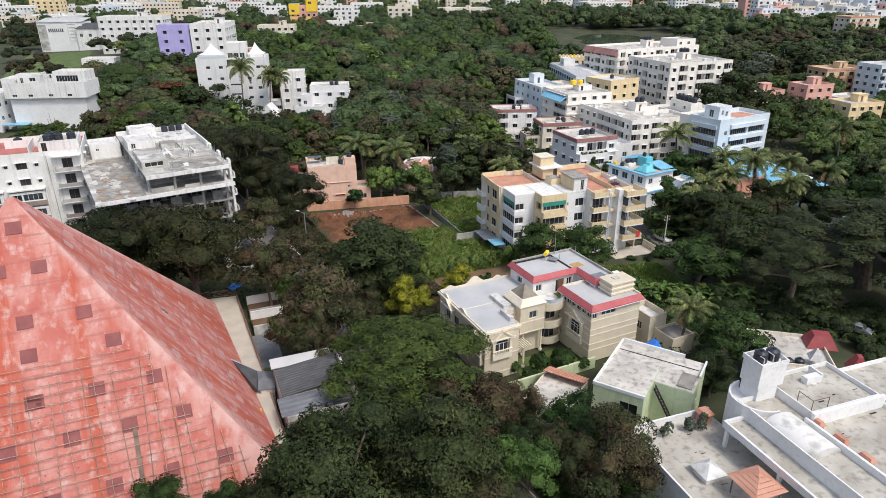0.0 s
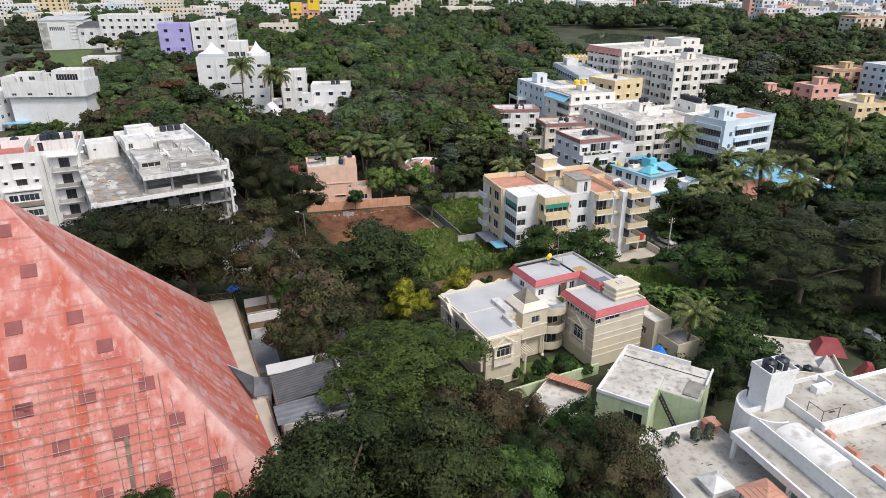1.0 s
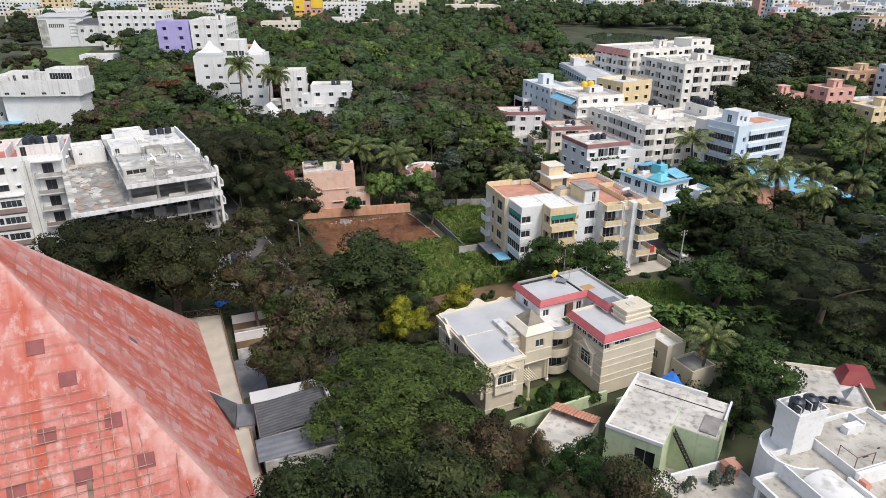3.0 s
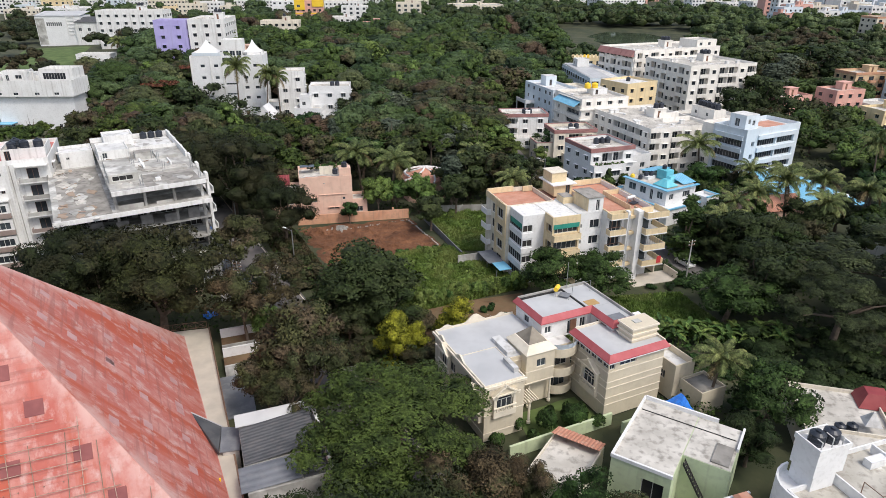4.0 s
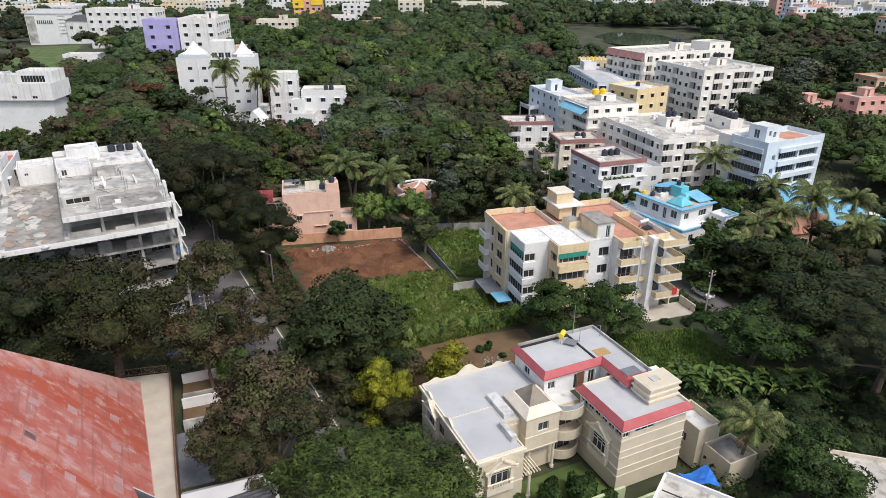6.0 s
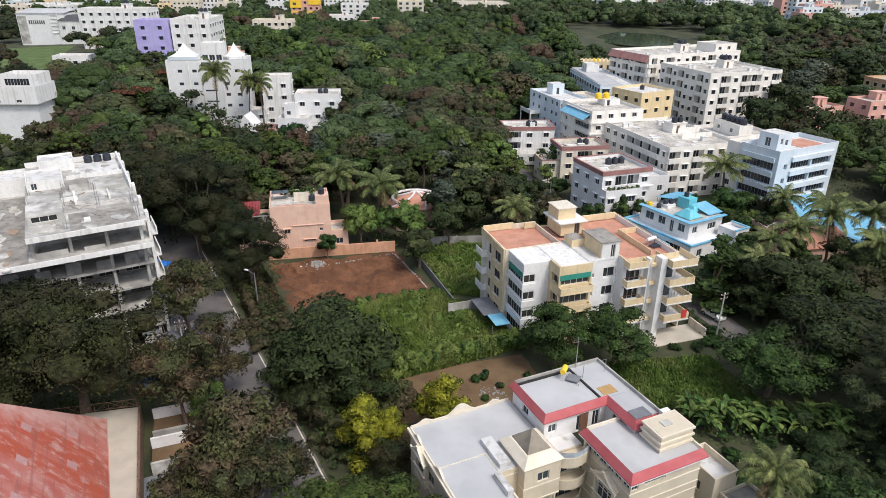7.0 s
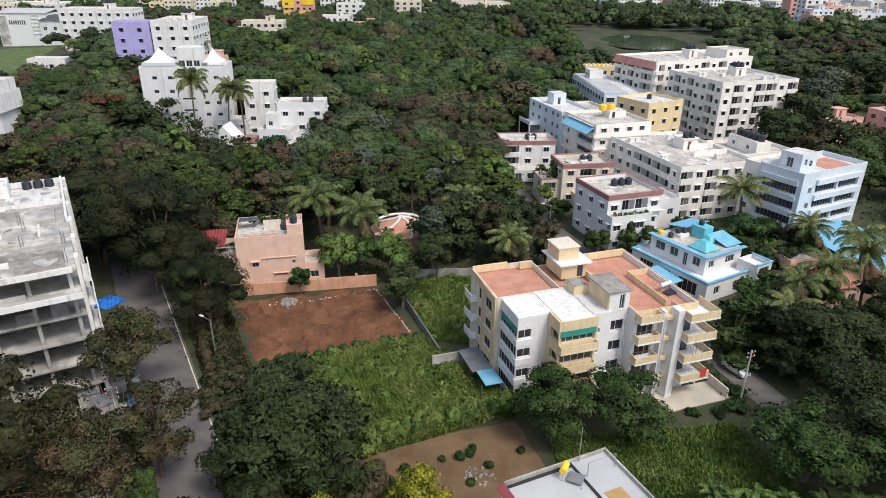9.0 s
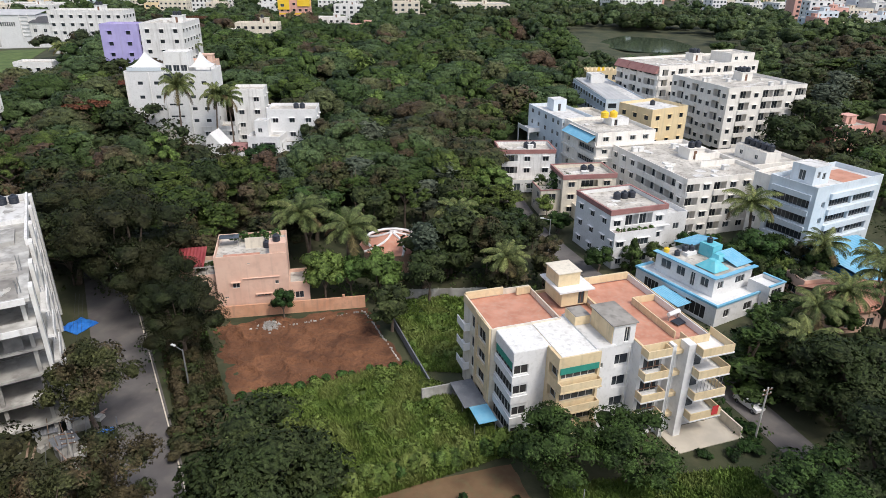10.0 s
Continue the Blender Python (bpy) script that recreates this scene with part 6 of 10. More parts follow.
arched(villa, (9.0, -1.2), (9.0, -8.4), 3.0, 3.2, 2.2, 2.6)
# upper storey
block(villa, 5.5, 0.9, 16.6, 7.2, 6.8, 9.9, CLEANWHITE, front=[(0.5, 1.5, 1.0, 2.0), (4.0, 4.9, 0.1, 2.1), (6.0, 6.9, 0.1, 2.1)], left=[(2, 3.2, 1, 2)], frame_mat=FRAMEM)
block(villa, 13.2, -3.6, 16.6, 0.95, 6.8, 9.88, CLEANWHITE, left=[(1.2, 2.1, 0.1, 2.1)], frame_mat=BROWNF)
skirt(villa, [(5.5, 0.9), (13.2, 0.9), (13.2, -3.6), (16.7, -3.6), (16.7, 7.2), (5.5, 7.2)], 9.6, 10.35, 0.4, REDTRIM, skip=(3, 4))
part("parapet", boxes((16.45, -3.5, 9.9, 16.62, 7.2, 10.4), (5.6, 7.03, 9.9, 16.448, 7.2, 10.4)), GREYW, villa)
part("roof_deck", boxes((5.6, 1.0, 9.902, 16.5, 7.1, 10.02)), ROOFV, villa)
part("roof_deck", boxes((13.3, -3.5, 9.882, 16.5, 0.99, 10.0)), ROOFV, villa)
part("roof_kerb", boxes((12.4, 1.1, 10.022, 12.6, 7.0, 10.2), (5.7, 6.6, 10.022, 12.398, 6.8, 10.25)), DARK, villa)
part("roof_mat", boxes((13.2, 1.4, 10.022, 15.0, 2.8, 10.06)), surface("ochre_mat", (0.4, 0.25, 0.1), (0.46, 0.3, 0.13), 1, 0.9), villa)
block(villa, 13.4, -7.0, 17.3, -4.4, 8.9, 10.9, SAND, name="overhead_tank")
bands(villa, 13.4, -7.0, 17.3, -4.4, (9.2, 9.9, 10.65), SANDL, 0.16, 0.22)
part("hatch", boxes((14.6, -6.0, 10.902, 15.6, -5.2, 11.0)), GREYW, villa)
part("roof_sheet", boxes((13.6, -3.2, 10.02, 15.6, -1.8, 10.15)), GREYSHEET, villa)
sol = thing("solar_water_heater", VILLA @ pose(11.2, 5.2, 10.03, 0, 0, 40), "solar water heater with a yellow drum on a villa roof", "solar heater")
bm = bmesh.new()
tube(bm, (-0.3, 0.6, 1.1), (0.9, 0.6, 1.1), 0.32, 0.32, 12)
part("drum", bm, BRIGHT, sol)
part("collector", boxes((-0.3, -1.2, 0.25, 1.0, 0.2, 0.32)), GREYSHEET, sol)
part("stand", boxes((-0.5, -1.3, 0, -0.44, -1.24, 0.248), (1.44, -1.3, 0, 1.5, -1.24, 0.248), (-0.3, 0.55, 0, -0.24, 0.61, 0.8), (0.84, 0.55, 0, 0.9, 0.61, 0.8)), STEEL, sol)
mast = new("mast", mesh_of("mast", boxes((0, 0, 0, 0.06, 0.06, 4.0)), STEEL))
mast.matrix_basis = VILLA @ pose(13.4, 6.9, 10.03)
tagged(mast, "thin steel aerial mast on a villa roof", "mast")
# side annexe and blue tarpaulin
annexe = thing("annexe", VILLA @ pose(18.6, -8.6, 0), "sand-coloured annexe with an open roof parapet", "annexe")
block(annexe, 0.6, -0.6, 3.8, 4.0, 0, 5.3, SAND, left=[(2, 3, 2.4, 3.6)], roof=ROOFW, par=0.9)
block(annexe, 1.6, -4.4, 5.6, -0.65, 0, 3.3, SAND, roof=ROOFDARK, par=0.4)
bm = bmesh.new()
for j in range(5):
    for i in range(5):
        bm.verts.new((i * 0.8, j * 0.7, 3.4 + 0.5 * math.sin(i * 1.1) * math.cos(j * 0.9) - 0.12 * j))
bm.verts.ensure_lookup_table()
for j in range(4):
    for i in range(4):
        k = j * 5 + i
        bm.faces.new([bm.verts[n] for n in (k, k + 1, k + 6, k + 5)])
tarp = new("tarpaulin", mesh_of("tarpaulin", bm, TARP))
tarp.matrix_basis = pose(19.0, 74.6, 1.0, 0, 0, 20)
tarp.modifiers.new("thickness", "SOLIDIFY").thickness = 0.03
tagged(tarp, "bright blue plastic tarpaulin over a side yard", "tarpaulin")
tarp_frame = thing("tarp_frame", pose(19.0, 74.6, 0.0, 0, 0, 20), "steel posts under a blue tarpaulin", "frame")
for px, py, pz in ((0.05, 0.05, 3.3), (3.1, 0.05, 3.2), (0.05, 2.7, 2.8), (3.1, 2.7, 2.7)):
    part("post", boxes((px, py, 0, px + 0.08, py + 0.08, pz + 1.0)), STEEL, tarp_frame)
garden = thing("garden_wall", VILLA @ pose(0, 0, -0.2), "pale green plastered garden wall in front of a villa", "wall")
part("wall_run", boxes((-5.0, -9.6, 0, 9.4, -9.3, 1.7)), MINT, garden)
part("wall_run", boxes((9.402, -11.6, 0, 12.5, -11.3, 1.7)), MINT, garden)
part("paving", boxes((-1.0, -9.298, 0, 8.8, -8.6, 0.15)), PAVE, garden)
plot("lawn", tuple((VILLA @ Vector((x, y, 0))).xy[:] for x, y in ((-1.0, -8.5), (8.7, -8.5), (8.7, -3.0), (-1.0, -2.9))), 0.12, MEADOW, "small green lawn in front of a villa", "lawn", 0.05, 8, 3)


# ---- pale green house ----
GREENH = pose(10.7, 63.4, 0, 0, 0, -26)
green = thing("house", GREENH, "pale green flat-roofed house with a stained white roof", "house")
CLEAR.append((17.5, 66.5, radians(-26), 7.5, 8.0))
# the tall front opening's near-black pane paints the shade of the carport
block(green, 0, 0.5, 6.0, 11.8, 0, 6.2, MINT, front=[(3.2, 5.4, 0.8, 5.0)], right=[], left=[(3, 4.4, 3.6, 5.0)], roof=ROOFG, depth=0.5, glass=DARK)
block(green, 6.003, 4.6, 10.6, 11.8, 0, 6.2, MINT, right=[(2, 3.2, 3.6, 4.9)], roof=ROOFG)
part("roof_gutter", boxes((0.3, 9.6, 6.262, 10.2, 9.75, 6.3)), DARK, green)
part("roof_slab", boxes((8.6, 5.0, 6.262, 10.3, 8.2, 6.42)), ROOFDARK, green)
part("coping", boxes((-0.08, 0.42, 6.202, 6.08, 0.64, 6.6), (-0.08, 0.642, 6.202, 0.14, 11.9, 6.6), (0.142, 11.68, 6.202, 8.0, 11.9, 6.75), (10.48, 8.0, 6.202, 10.7, 11.9, 6.6)), CLEANWHITE, green)
bm = bmesh.new()
for sy in (3.7, 4.4):
    quad(bm, (6.3, sy, 5.7), (9.4, sy, 0.6), (9.4, sy, 0.95), (6.3, sy, 6.1))
    quad(bm, (9.4, sy + 0.06, 0.6), (6.3, sy + 0.06, 5.7), (6.3, sy + 0.06, 6.1), (9.4, sy + 0.06, 0.95))
    quad(bm, (6.3, sy, 6.1), (9.4, sy, 0.95), (9.4, sy + 0.06, 0.95), (6.3, sy + 0.06, 6.1))
stair = part("stair", bm, DARK, green, "dark steel outside stair")
for k in range(13):
    part("tread", boxes((6.35 + k * 0.235, 3.762, 5.7 - 0.385 * k, 6.58 + k * 0.235, 4.398, 5.74 - 0.385 * k)), DARK, stair)
part("yard", boxes((6.002, 0.0, 0, 12.0, 4.58, 0.6)), ROOFG, green)
part("yard_wall", boxes((6.0, -0.3, 0, 12.2, -0.05, 1.8), (12.0, -0.048, 0, 12.2, 6.0, 1.8)), MINT, green)
low = thing("house", pose(6.2, 69.0, 0, 0, 0, -26), "low house with a terracotta tiled lean-to roof", "house")
CLEAR.append((8.5, 68.0, radians(-26), 4.5, 5.0))
block(low, -1.2, -5.5, 4.4, 2.2, 0, 3.0, CREAM, roof=ROOFG, par=0.3)
part("tiled_roof", ridged(-1.2, 0.4, 4.4, 2.6, 3.7, 3.1, 0.4), TERRA, low)


# ---- large white house ----
WHITEH = pose(30.0, 45.9, 0, 0, 0, 25)
wh = thing("house", WHITEH, "large white flat-roofed house with a tank tower", "house")
CLEAR.append((34, 56, radians(25), 12, 16))
block(wh, 0.6, -8.0, 14.9, 12.9, 0, 9.3, CLEANWHITE, left=[(3, 4.4, 4, 5.4), (8, 9.4, 4, 5.4)], roof=ROOFTAN, par=0.55)
block(wh, 5.6, 8.0, 15.0, 14.8, 0, 9.8, CLEANWHITE, roof=ROOFTAN, par=0.5)
block(wh, 15.1, 6.0, 24.0, 14.0, 0, 9.0, CLEANWHITE, roof=ROOFTAN, par=0.5)
bm = bmesh.new()
n = 12
arc = [(3.2 + 3.0 * math.cos(math.pi / 2 + math.pi * k / n), 12.6 + 3.0 * math.sin(math.pi / 2 + math.pi * k / n)) for k in range(n + 1)]
for r0, r1 in ((3.0, 2.8),):
    arc2 = [(3.2 + r1 * math.cos(math.pi / 2 + math.pi * k / n), 12.6 + r1 * math.sin(math.pi / 2 + math.pi * k / n)) for k in range(n + 1)]
    for k in range(n):
        quad(bm, (*arc[k], 0), (*arc[k + 1], 0), (*arc[k + 1], 9.4), (*arc[k], 9.4))
        quad(bm, (*arc[k], 9.4), (*arc[k + 1], 9.4), (*arc2[k + 1], 9.4), (*arc2[k], 9.4))
        quad(bm, (*arc2[k + 1], 8.6), (*arc2[k], 8.6), (*arc2[k], 9.4), (*arc2[k + 1], 9.4))
    bm.faces.new([bm.verts.new((*p, 8.6)) for p in arc2])
part("round_corner", bm, CLEANWHITE, wh)
block(wh, 2.7, 12.4, 5.3, 14.8, 8.6, 10.4, CLEANWHITE, name="tank_tower")
block(wh, 2.5, 12.3, 5.9, 14.9, 10.402, 12.95, CLEANWHITE, name="tank_tower")
part("tower_slab", boxes((2.4, 12.2, 12.952, 6.0, 15.0, 13.1), (2.4, 12.2, 13.102, 6.0, 12.35, 13.5), (2.4, 14.85, 13.102, 6.0, 15.0, 13.5), (2.4, 12.352, 13.102, 2.55, 14.848, 13.5), (5.85, 12.352, 13.102, 6.0, 14.848, 13.5)), CLEANWHITE, wh)
for k, x in enumerate((2.9, 4.1, 5.3)):
    bm = bmesh.new()
    tube(bm, (x, 12.6, 13.1), (x, 12.6, 14.0 + 0.2 * (k % 2)), 0.05, 0.05, 6)
    tube(bm, (x, 12.6, 14.0 + 0.2 * (k % 2)), (x, 13.4, 14.0 + 0.2 * (k % 2)), 0.05, 0.05, 6)
    part("tank_pipe", bm, FRAMEM, wh)
part("roof_frame", boxes((6.2, 8.6, 9.31, 6.26, 8.66, 10.6), (8.4, 8.6, 9.31, 8.46, 8.66, 10.6), (6.2, 8.6, 10.602, 8.46, 8.66, 10.66), (6.2, 10.4, 9.31, 6.26, 10.46, 10.6), (6.2, 8.662, 10.602, 6.26, 10.46, 10.66)), RUST, wh)
part("roof_wall", boxes((9.6, 12.4, 9.31, 11.6, 13.2, 10.1), (11.602, 12.4, 9.31, 11.8, 14.2, 10.3)), CLEANWHITE, wh)
part("parapet", boxes((4.6, -7.0, 8.7, 4.9, 7.9, 9.5), (8.6, 0.5, 8.7, 14.8, 0.9, 9.9), (5.0, 7.2, 8.7, 14.8, 7.6, 10.2)), CLEANWHITE, wh)
bm = bmesh.new()
n = 10
vault = [(2.6 - 1.95 * math.cos(math.pi * k / n), 8.76 + 0.95 * math.sin(math.pi * k / n)) for k in range(n + 1)]
for (xa, za), (xb, zb) in zip(vault, vault[1:]):
    quad(bm, (xa, 3.4, za), (xa, 9.2, za), (xb, 9.2, zb), (xb, 3.4, zb))
bm.faces.new([bm.verts.new((x, 3.4, z)) for x, z in vault])
for f in bm.faces:
    f.smooth = len(f.verts) == 4
bmesh.ops.remove_doubles(bm, verts=bm.verts, dist=0.001)
part("vaulted_roof", bm, ROOFW, wh)
for y in (6.4, 3.6, 0.8):
    part("brick_vent", boxes((4.902, y, 8.8, 5.6, y + 1.3, 9.3), (4.902, y - 0.1, 9.302, 5.75, y + 1.4, 9.75, 0.2)), TERRA, wh)
part("veranda_roof", boxes((-1.9, -8.0, 7.5, 0.597, 11.6, 7.7), (-2.0, -8.0, 7.3, -1.75, 11.7, 8.1), (-1.75, 11.4, 7.702, 0.597, 11.7, 8.1)), CLEANWHITE, wh)
part("veranda_deck", boxes((-1.74, -7.9, 7.702, 0.595, 11.38, 7.72)), ROOFTAN, wh)
for y in (11.0, 4.0, -3.0):
    part("veranda_column", boxes((-1.9, y, 5.0, -1.55, y + 0.35, 7.498)), CLEANWHITE, wh)
part("courtyard", boxes((-10.2, 2.0, 0, 0.597, 16.2, 5.0)), ROOFTAN, wh)
part("courtyard_wall", boxes((-10.4, 16.202, 0, 0.4, 16.45, 5.9)), CLEANWHITE, wh)
part("courtyard_wall", boxes((-10.4, 2.0, 0, -10.202, 16.2, 5.6)), CLEANWHITE, wh)
part("tiled_pier", boxes((-1.6, 14.8, 5.002, -0.4, 16.0, 6.2), (-1.8, 14.6, 6.202, -0.2, 16.2, 6.6, 0.3)), TERRA, wh)
part("skylight", boxes((-7.4, 7.2, 5.002, -5.2, 9.4, 5.7), (-7.6, 7.0, 5.702, -5.0, 9.6, 6.5, 1.1)), ROOFW, wh)
for dx, dy in ((3.4, 13.6), (4.9, 13.5)):
    p = WHITEH @ Vector((dx, dy, 13.1))
    water_tank(p.x, p.y, p.z, 0.7, 1.35)
gaz = thing("gazebo", WHITEH @ pose(-4.4, 4.2, 5.0), "small gazebo with a terracotta tiled hipped roof", "gazebo")
for x, y in ((-1.5, -1.5), (1.4, -1.5), (-1.5, 1.4), (1.4, 1.4)):
    part("post", boxes((x, y, 0, x + 0.1, y + 0.1, 2.05)), RUST, gaz)
bm = bmesh.new()
for k in range(4):
    c = [(-1.9, -1.9), (1.9, -1.9), (1.9, 1.9), (-1.9, 1.9)]
    a, b = c[k], c[(k + 1) % 4]
    for s in range(5):
        f0, f1 = s / 5, (s + 1) / 5
        z0, z1 = 2.0 + 1.2 * f0 + 0.05, 2.0 + 1.2 * f1
        quad(bm, (a[0] * (1 - f0), a[1] * (1 - f0), z0), (b[0] * (1 - f0), b[1] * (1 - f0), z0), (b[0] * (1 - f1), b[1] * (1 - f1), z1), (a[0] * (1 - f1), a[1] * (1 - f1), z1))
part("hipped_roof", bm, TERRA, gaz)
crack = random.Random(9)
for k in range(30):
    # rubbish, leaves and lifted screed on the worn roofs
    x, y, z = crack.choice(((crack.uniform(6, 14), crack.uniform(-6, 7), 8.76), (crack.uniform(7, 14), crack.uniform(9, 14), 9.31), (crack.uniform(-9, -2), crack.uniform(4, 15.5), 5.003), (crack.uniform(6, 14), crack.uniform(-6, 7), 8.76)))
    part("roof_debris", boxes((x, y, z, x + crack.uniform(0.2, 0.9), y + crack.uniform(0.05, 0.18), z + crack.uniform(0.02, 0.05))), crack.choice((DARK, ROOFDARK, ROOFDARK, GREYW)), wh)
# low houses with red roofs behind it
rr = thing("house", pose(34.5, 79.5, 0, 0, 0, -8), "low grey-roofed house with red roof hoods", "house")
CLEAR.append((41, 76, 0, 9, 9))
block(rr, 0, -6.0, 9.5, 3.6, 0, 4.0, CREAM, roof=ROOFG, par=0.5)
block(rr, 2.0, -11.0, 11.0, -5.8, 0, 4.6, CREAM, roof=ROOFG, par=0.4)
part("hood", boxes((7.2, 0.4, 3.6, 11.2, 3.9, 5.2, 0.9)), DARKRED, rr)
part("hood", boxes((11.2, -4.6, 3.2, 13.4, -2.0, 5.4, 0.8)), DARKRED, rr)
part("hood", boxes((10.2, -9.0, 3.4, 15.4, -4.8, 5.6, 1.2)), DARKRED, rr)
part("glass_cap", boxes((6.2, -4.6, 4.602, 8.0, -2.8, 6.0, 0.8)), ROOFW, rr)
for dx, dy in ((3.0, -4.8), (4.4, -4.6)):
    water_tank(34.5 + dx, 79.5 + dy - 0.5, 3.52, 0.6, 1.2)


# ---- unfinished concrete building ----
UNF = pose(-67, 91.5, 0, 0, 0, 38)
unf = thing("building", UNF, "unfinished concrete frame building with open upper floors", "building")
CLEAR.append((-67 + 11 * 0.788 - 19 * 0.616, 91.5 + 11 * 0.616 + 19 * 0.788, radians(38), 12.5, 20.5))
# raw blockwork, its grey darkened to carry the shade behind the open slabs
SHADEDBLOCK = surface("raw_blockwork_in_shade", (0.16, 0.155, 0.15), (0.26, 0.25, 0.24), 0.8, 0.95)
RUSTSOIL = surface("brown_mortar_dust", (0.30, 0.22, 0.16), (0.40, 0.31, 0.24), 0.8, 0.95)
TAUPE = surface("brown_taupe_paint", (0.26, 0.20, 0.175), (0.33, 0.26, 0.23), 0.5, 0.8)
LV = [3.4, 6.7, 10.0, 13.3, 16.6]
for z in LV:
    part("floor_slab", boxes((0.0, 2.0 if z < 16 else 0.2, z - 0.3, 22.6, 38.0, z)), GREYW, unf)
part("slab_edge", boxes((-0.1, 0.0, 16.2, 22.7, 0.198, 16.9)), WHITE, unf)
part("roof_slab", boxes((8.3, 1.0, 19.5, 22.6, 37.0, 19.85)), GREYW, unf)
part("parapet", boxes((22.3, 17.0, 19.852, 22.6, 37.0, 20.9), (8.3, 36.8, 19.852, 22.298, 37.0, 20.7), (14.0, 26.0, 19.852, 22.298, 26.2, 20.5)), WHITE, unf)
for k, (bx, by, bw, bd, bh) in enumerate(((14.5, 12.0, 0.3, 6.0, 0.5), (17.0, 9.0, 4.0, 0.25, 0.35), (10.0, 14.5, 5.0, 0.25, 0.6), (17.5, 18.0, 3.6, 5.0, 0.5), (15.2, 4.0, 0.8, 0.8, 0.5), (9.2, 3.0, 3.4, 0.2, 0.4), (19.0, 13.0, 0.25, 4.0, 0.4))):
    part("upstand", boxes((bx, by, 19.852, bx + bw, by + bd, 19.852 + bh)), GREYW if k % 2 else WHITE, unf)
part("roof_slab", boxes((8.3, 0.8, 19.3, 22.2, 0.998, 20.0)), WHITE, unf)
for x in (8.5, 12.8, 17.2, 21.5):
    for y in (2.4, 9.0, 15.5, 22.0, 29.0, 36.0):
        part("column", boxes((x, y, 0, x + 0.4, y + 0.45, 19.49)), GREYW, unf)
for x in (0.4, 4.4):
    for y in (2.6, 9.0):
        part("column", boxes((x, y, 0, x + 0.4, y + 0.45, 16.28)), GREYW, unf)
# openings hold near-black panes that paint the shade of open floors
block(unf, 4.0, 7.0, 22.4, 37.8, 0, 16.25, SHADEDBLOCK, front=[(0.6 + 3.6 * k, 3.4 + 3.6 * k, z + 0.3, z + 2.6) for k in range(5) for z in (0, 3.3, 6.6, 9.9, 13)], right=[(2.0 + 5 * k, 4.8 + 5 * k, z + 0.4, z + 2.5) for k in range(6) for z in (0, 3.3, 6.6, 9.9, 13)], depth=0.5, glass=DARK)
part("screed", boxes((1.0, 1.2, 16.603, 8.0, 31.0, 16.63), (8.6, 2.6, 16.603, 21.8, 6.8, 16.625)), ROOFDARK, unf)
block(unf, 2.6, 32.0, 8.2, 37.9, 16.61, 19.6, WHITE, front=[(1.0, 1.6, 1.6, 2.1)], roof=ROOFW, par=0.5)
block(unf, 10.4, 32.0, 15.6, 36.6, 19.86, 21.8, WHITE, roof=ROOFW, par=0.3)
block(unf, 14.2, 19.0, 17.0, 21.5, 19.86, 21.0, GREYW, roof=ROOFDARK)
block(unf, 8.6, 6.0, 13.0, 11.0, 19.86, 21.2, GREYW, front=[(0.5, 3.6, 0.3, 1.1)], roof=GREYW, glass=DARK)
part("stair_slope", boxes((8.8, 12.5, 19.86, 12.8, 17.0, 20.8)), GREYW, unf)
block(unf, 8.6, 22.0, 13.6, 29.0, 19.86, 21.4, WHITE, front=[(0.6, 1.4, 0.2, 1.2)], roof=ROOFW, par=0.3)
part("roof_patch", boxes((15.0, 28.0, 19.853, 22.0, 36.0, 19.88)), ROOFW, unf)
part("roof_screed", boxes((13.4, 1.6, 19.853, 21.6, 8.6, 19.87)), ROOFDARK, unf)
part("roof_screed", boxes((15.4, 9.6, 19.853, 21.4, 12.6, 19.875)), ROOFG, unf)
ruin = random.Random(44)


def splash(x, y, r, z, high):
    """A low uneven spill of mortar or rubble with a ragged outline, drawn out along the slab."""
    turns = [k * math.tau / 11 for k in range(11)]
    reach = [r * ruin.uniform(0.45, 1.15) for _ in turns]
    return prism([(x + q * math.cos(a) * 0.7, y + q * math.sin(a) * 1.3) for a, q in zip(turns, reach)], z, z + high)


for k in range(40):
    # loose planks, rubble and mortar spills
    x, y = ruin.uniform(0.8, 6.5), ruin.uniform(1.0, 30.0)
    part("mortar_spill", splash(x, y, ruin.uniform(0.6, 1.7), 16.631, 0.02 + 0.003 * k), ruin.choice((GREYW, GREYW, ROOFG, ROOFDARK, RUSTSOIL)), unf)
for k in range(34):
    x, y = ruin.uniform(8.8, 20.5), ruin.uniform(2.0, 35.0)
    part("mortar_spill", splash(x, y, ruin.uniform(0.5, 1.6), 19.876, 0.02 + 0.003 * k), ruin.choice((GREYW, GREYW, ROOFG, ROOFDARK)), unf)
for k in range(14):
    x, y, a = ruin.uniform(1.2, 20.0), ruin.uniform(2.0, 30.0), ruin.uniform(0, 3)
    z = 16.78 if x < 7.4 else 19.97
    if 7.0 < x < 8.9:
        continue
    bm = bmesh.new()
    tube(bm, (x, y, z), (x + 1.1 * math.cos(a), y + 1.1 * math.sin(a), z + 0.03), 0.07, 0.07, 4)
    part("plank", bm, BAMBOO, unf)
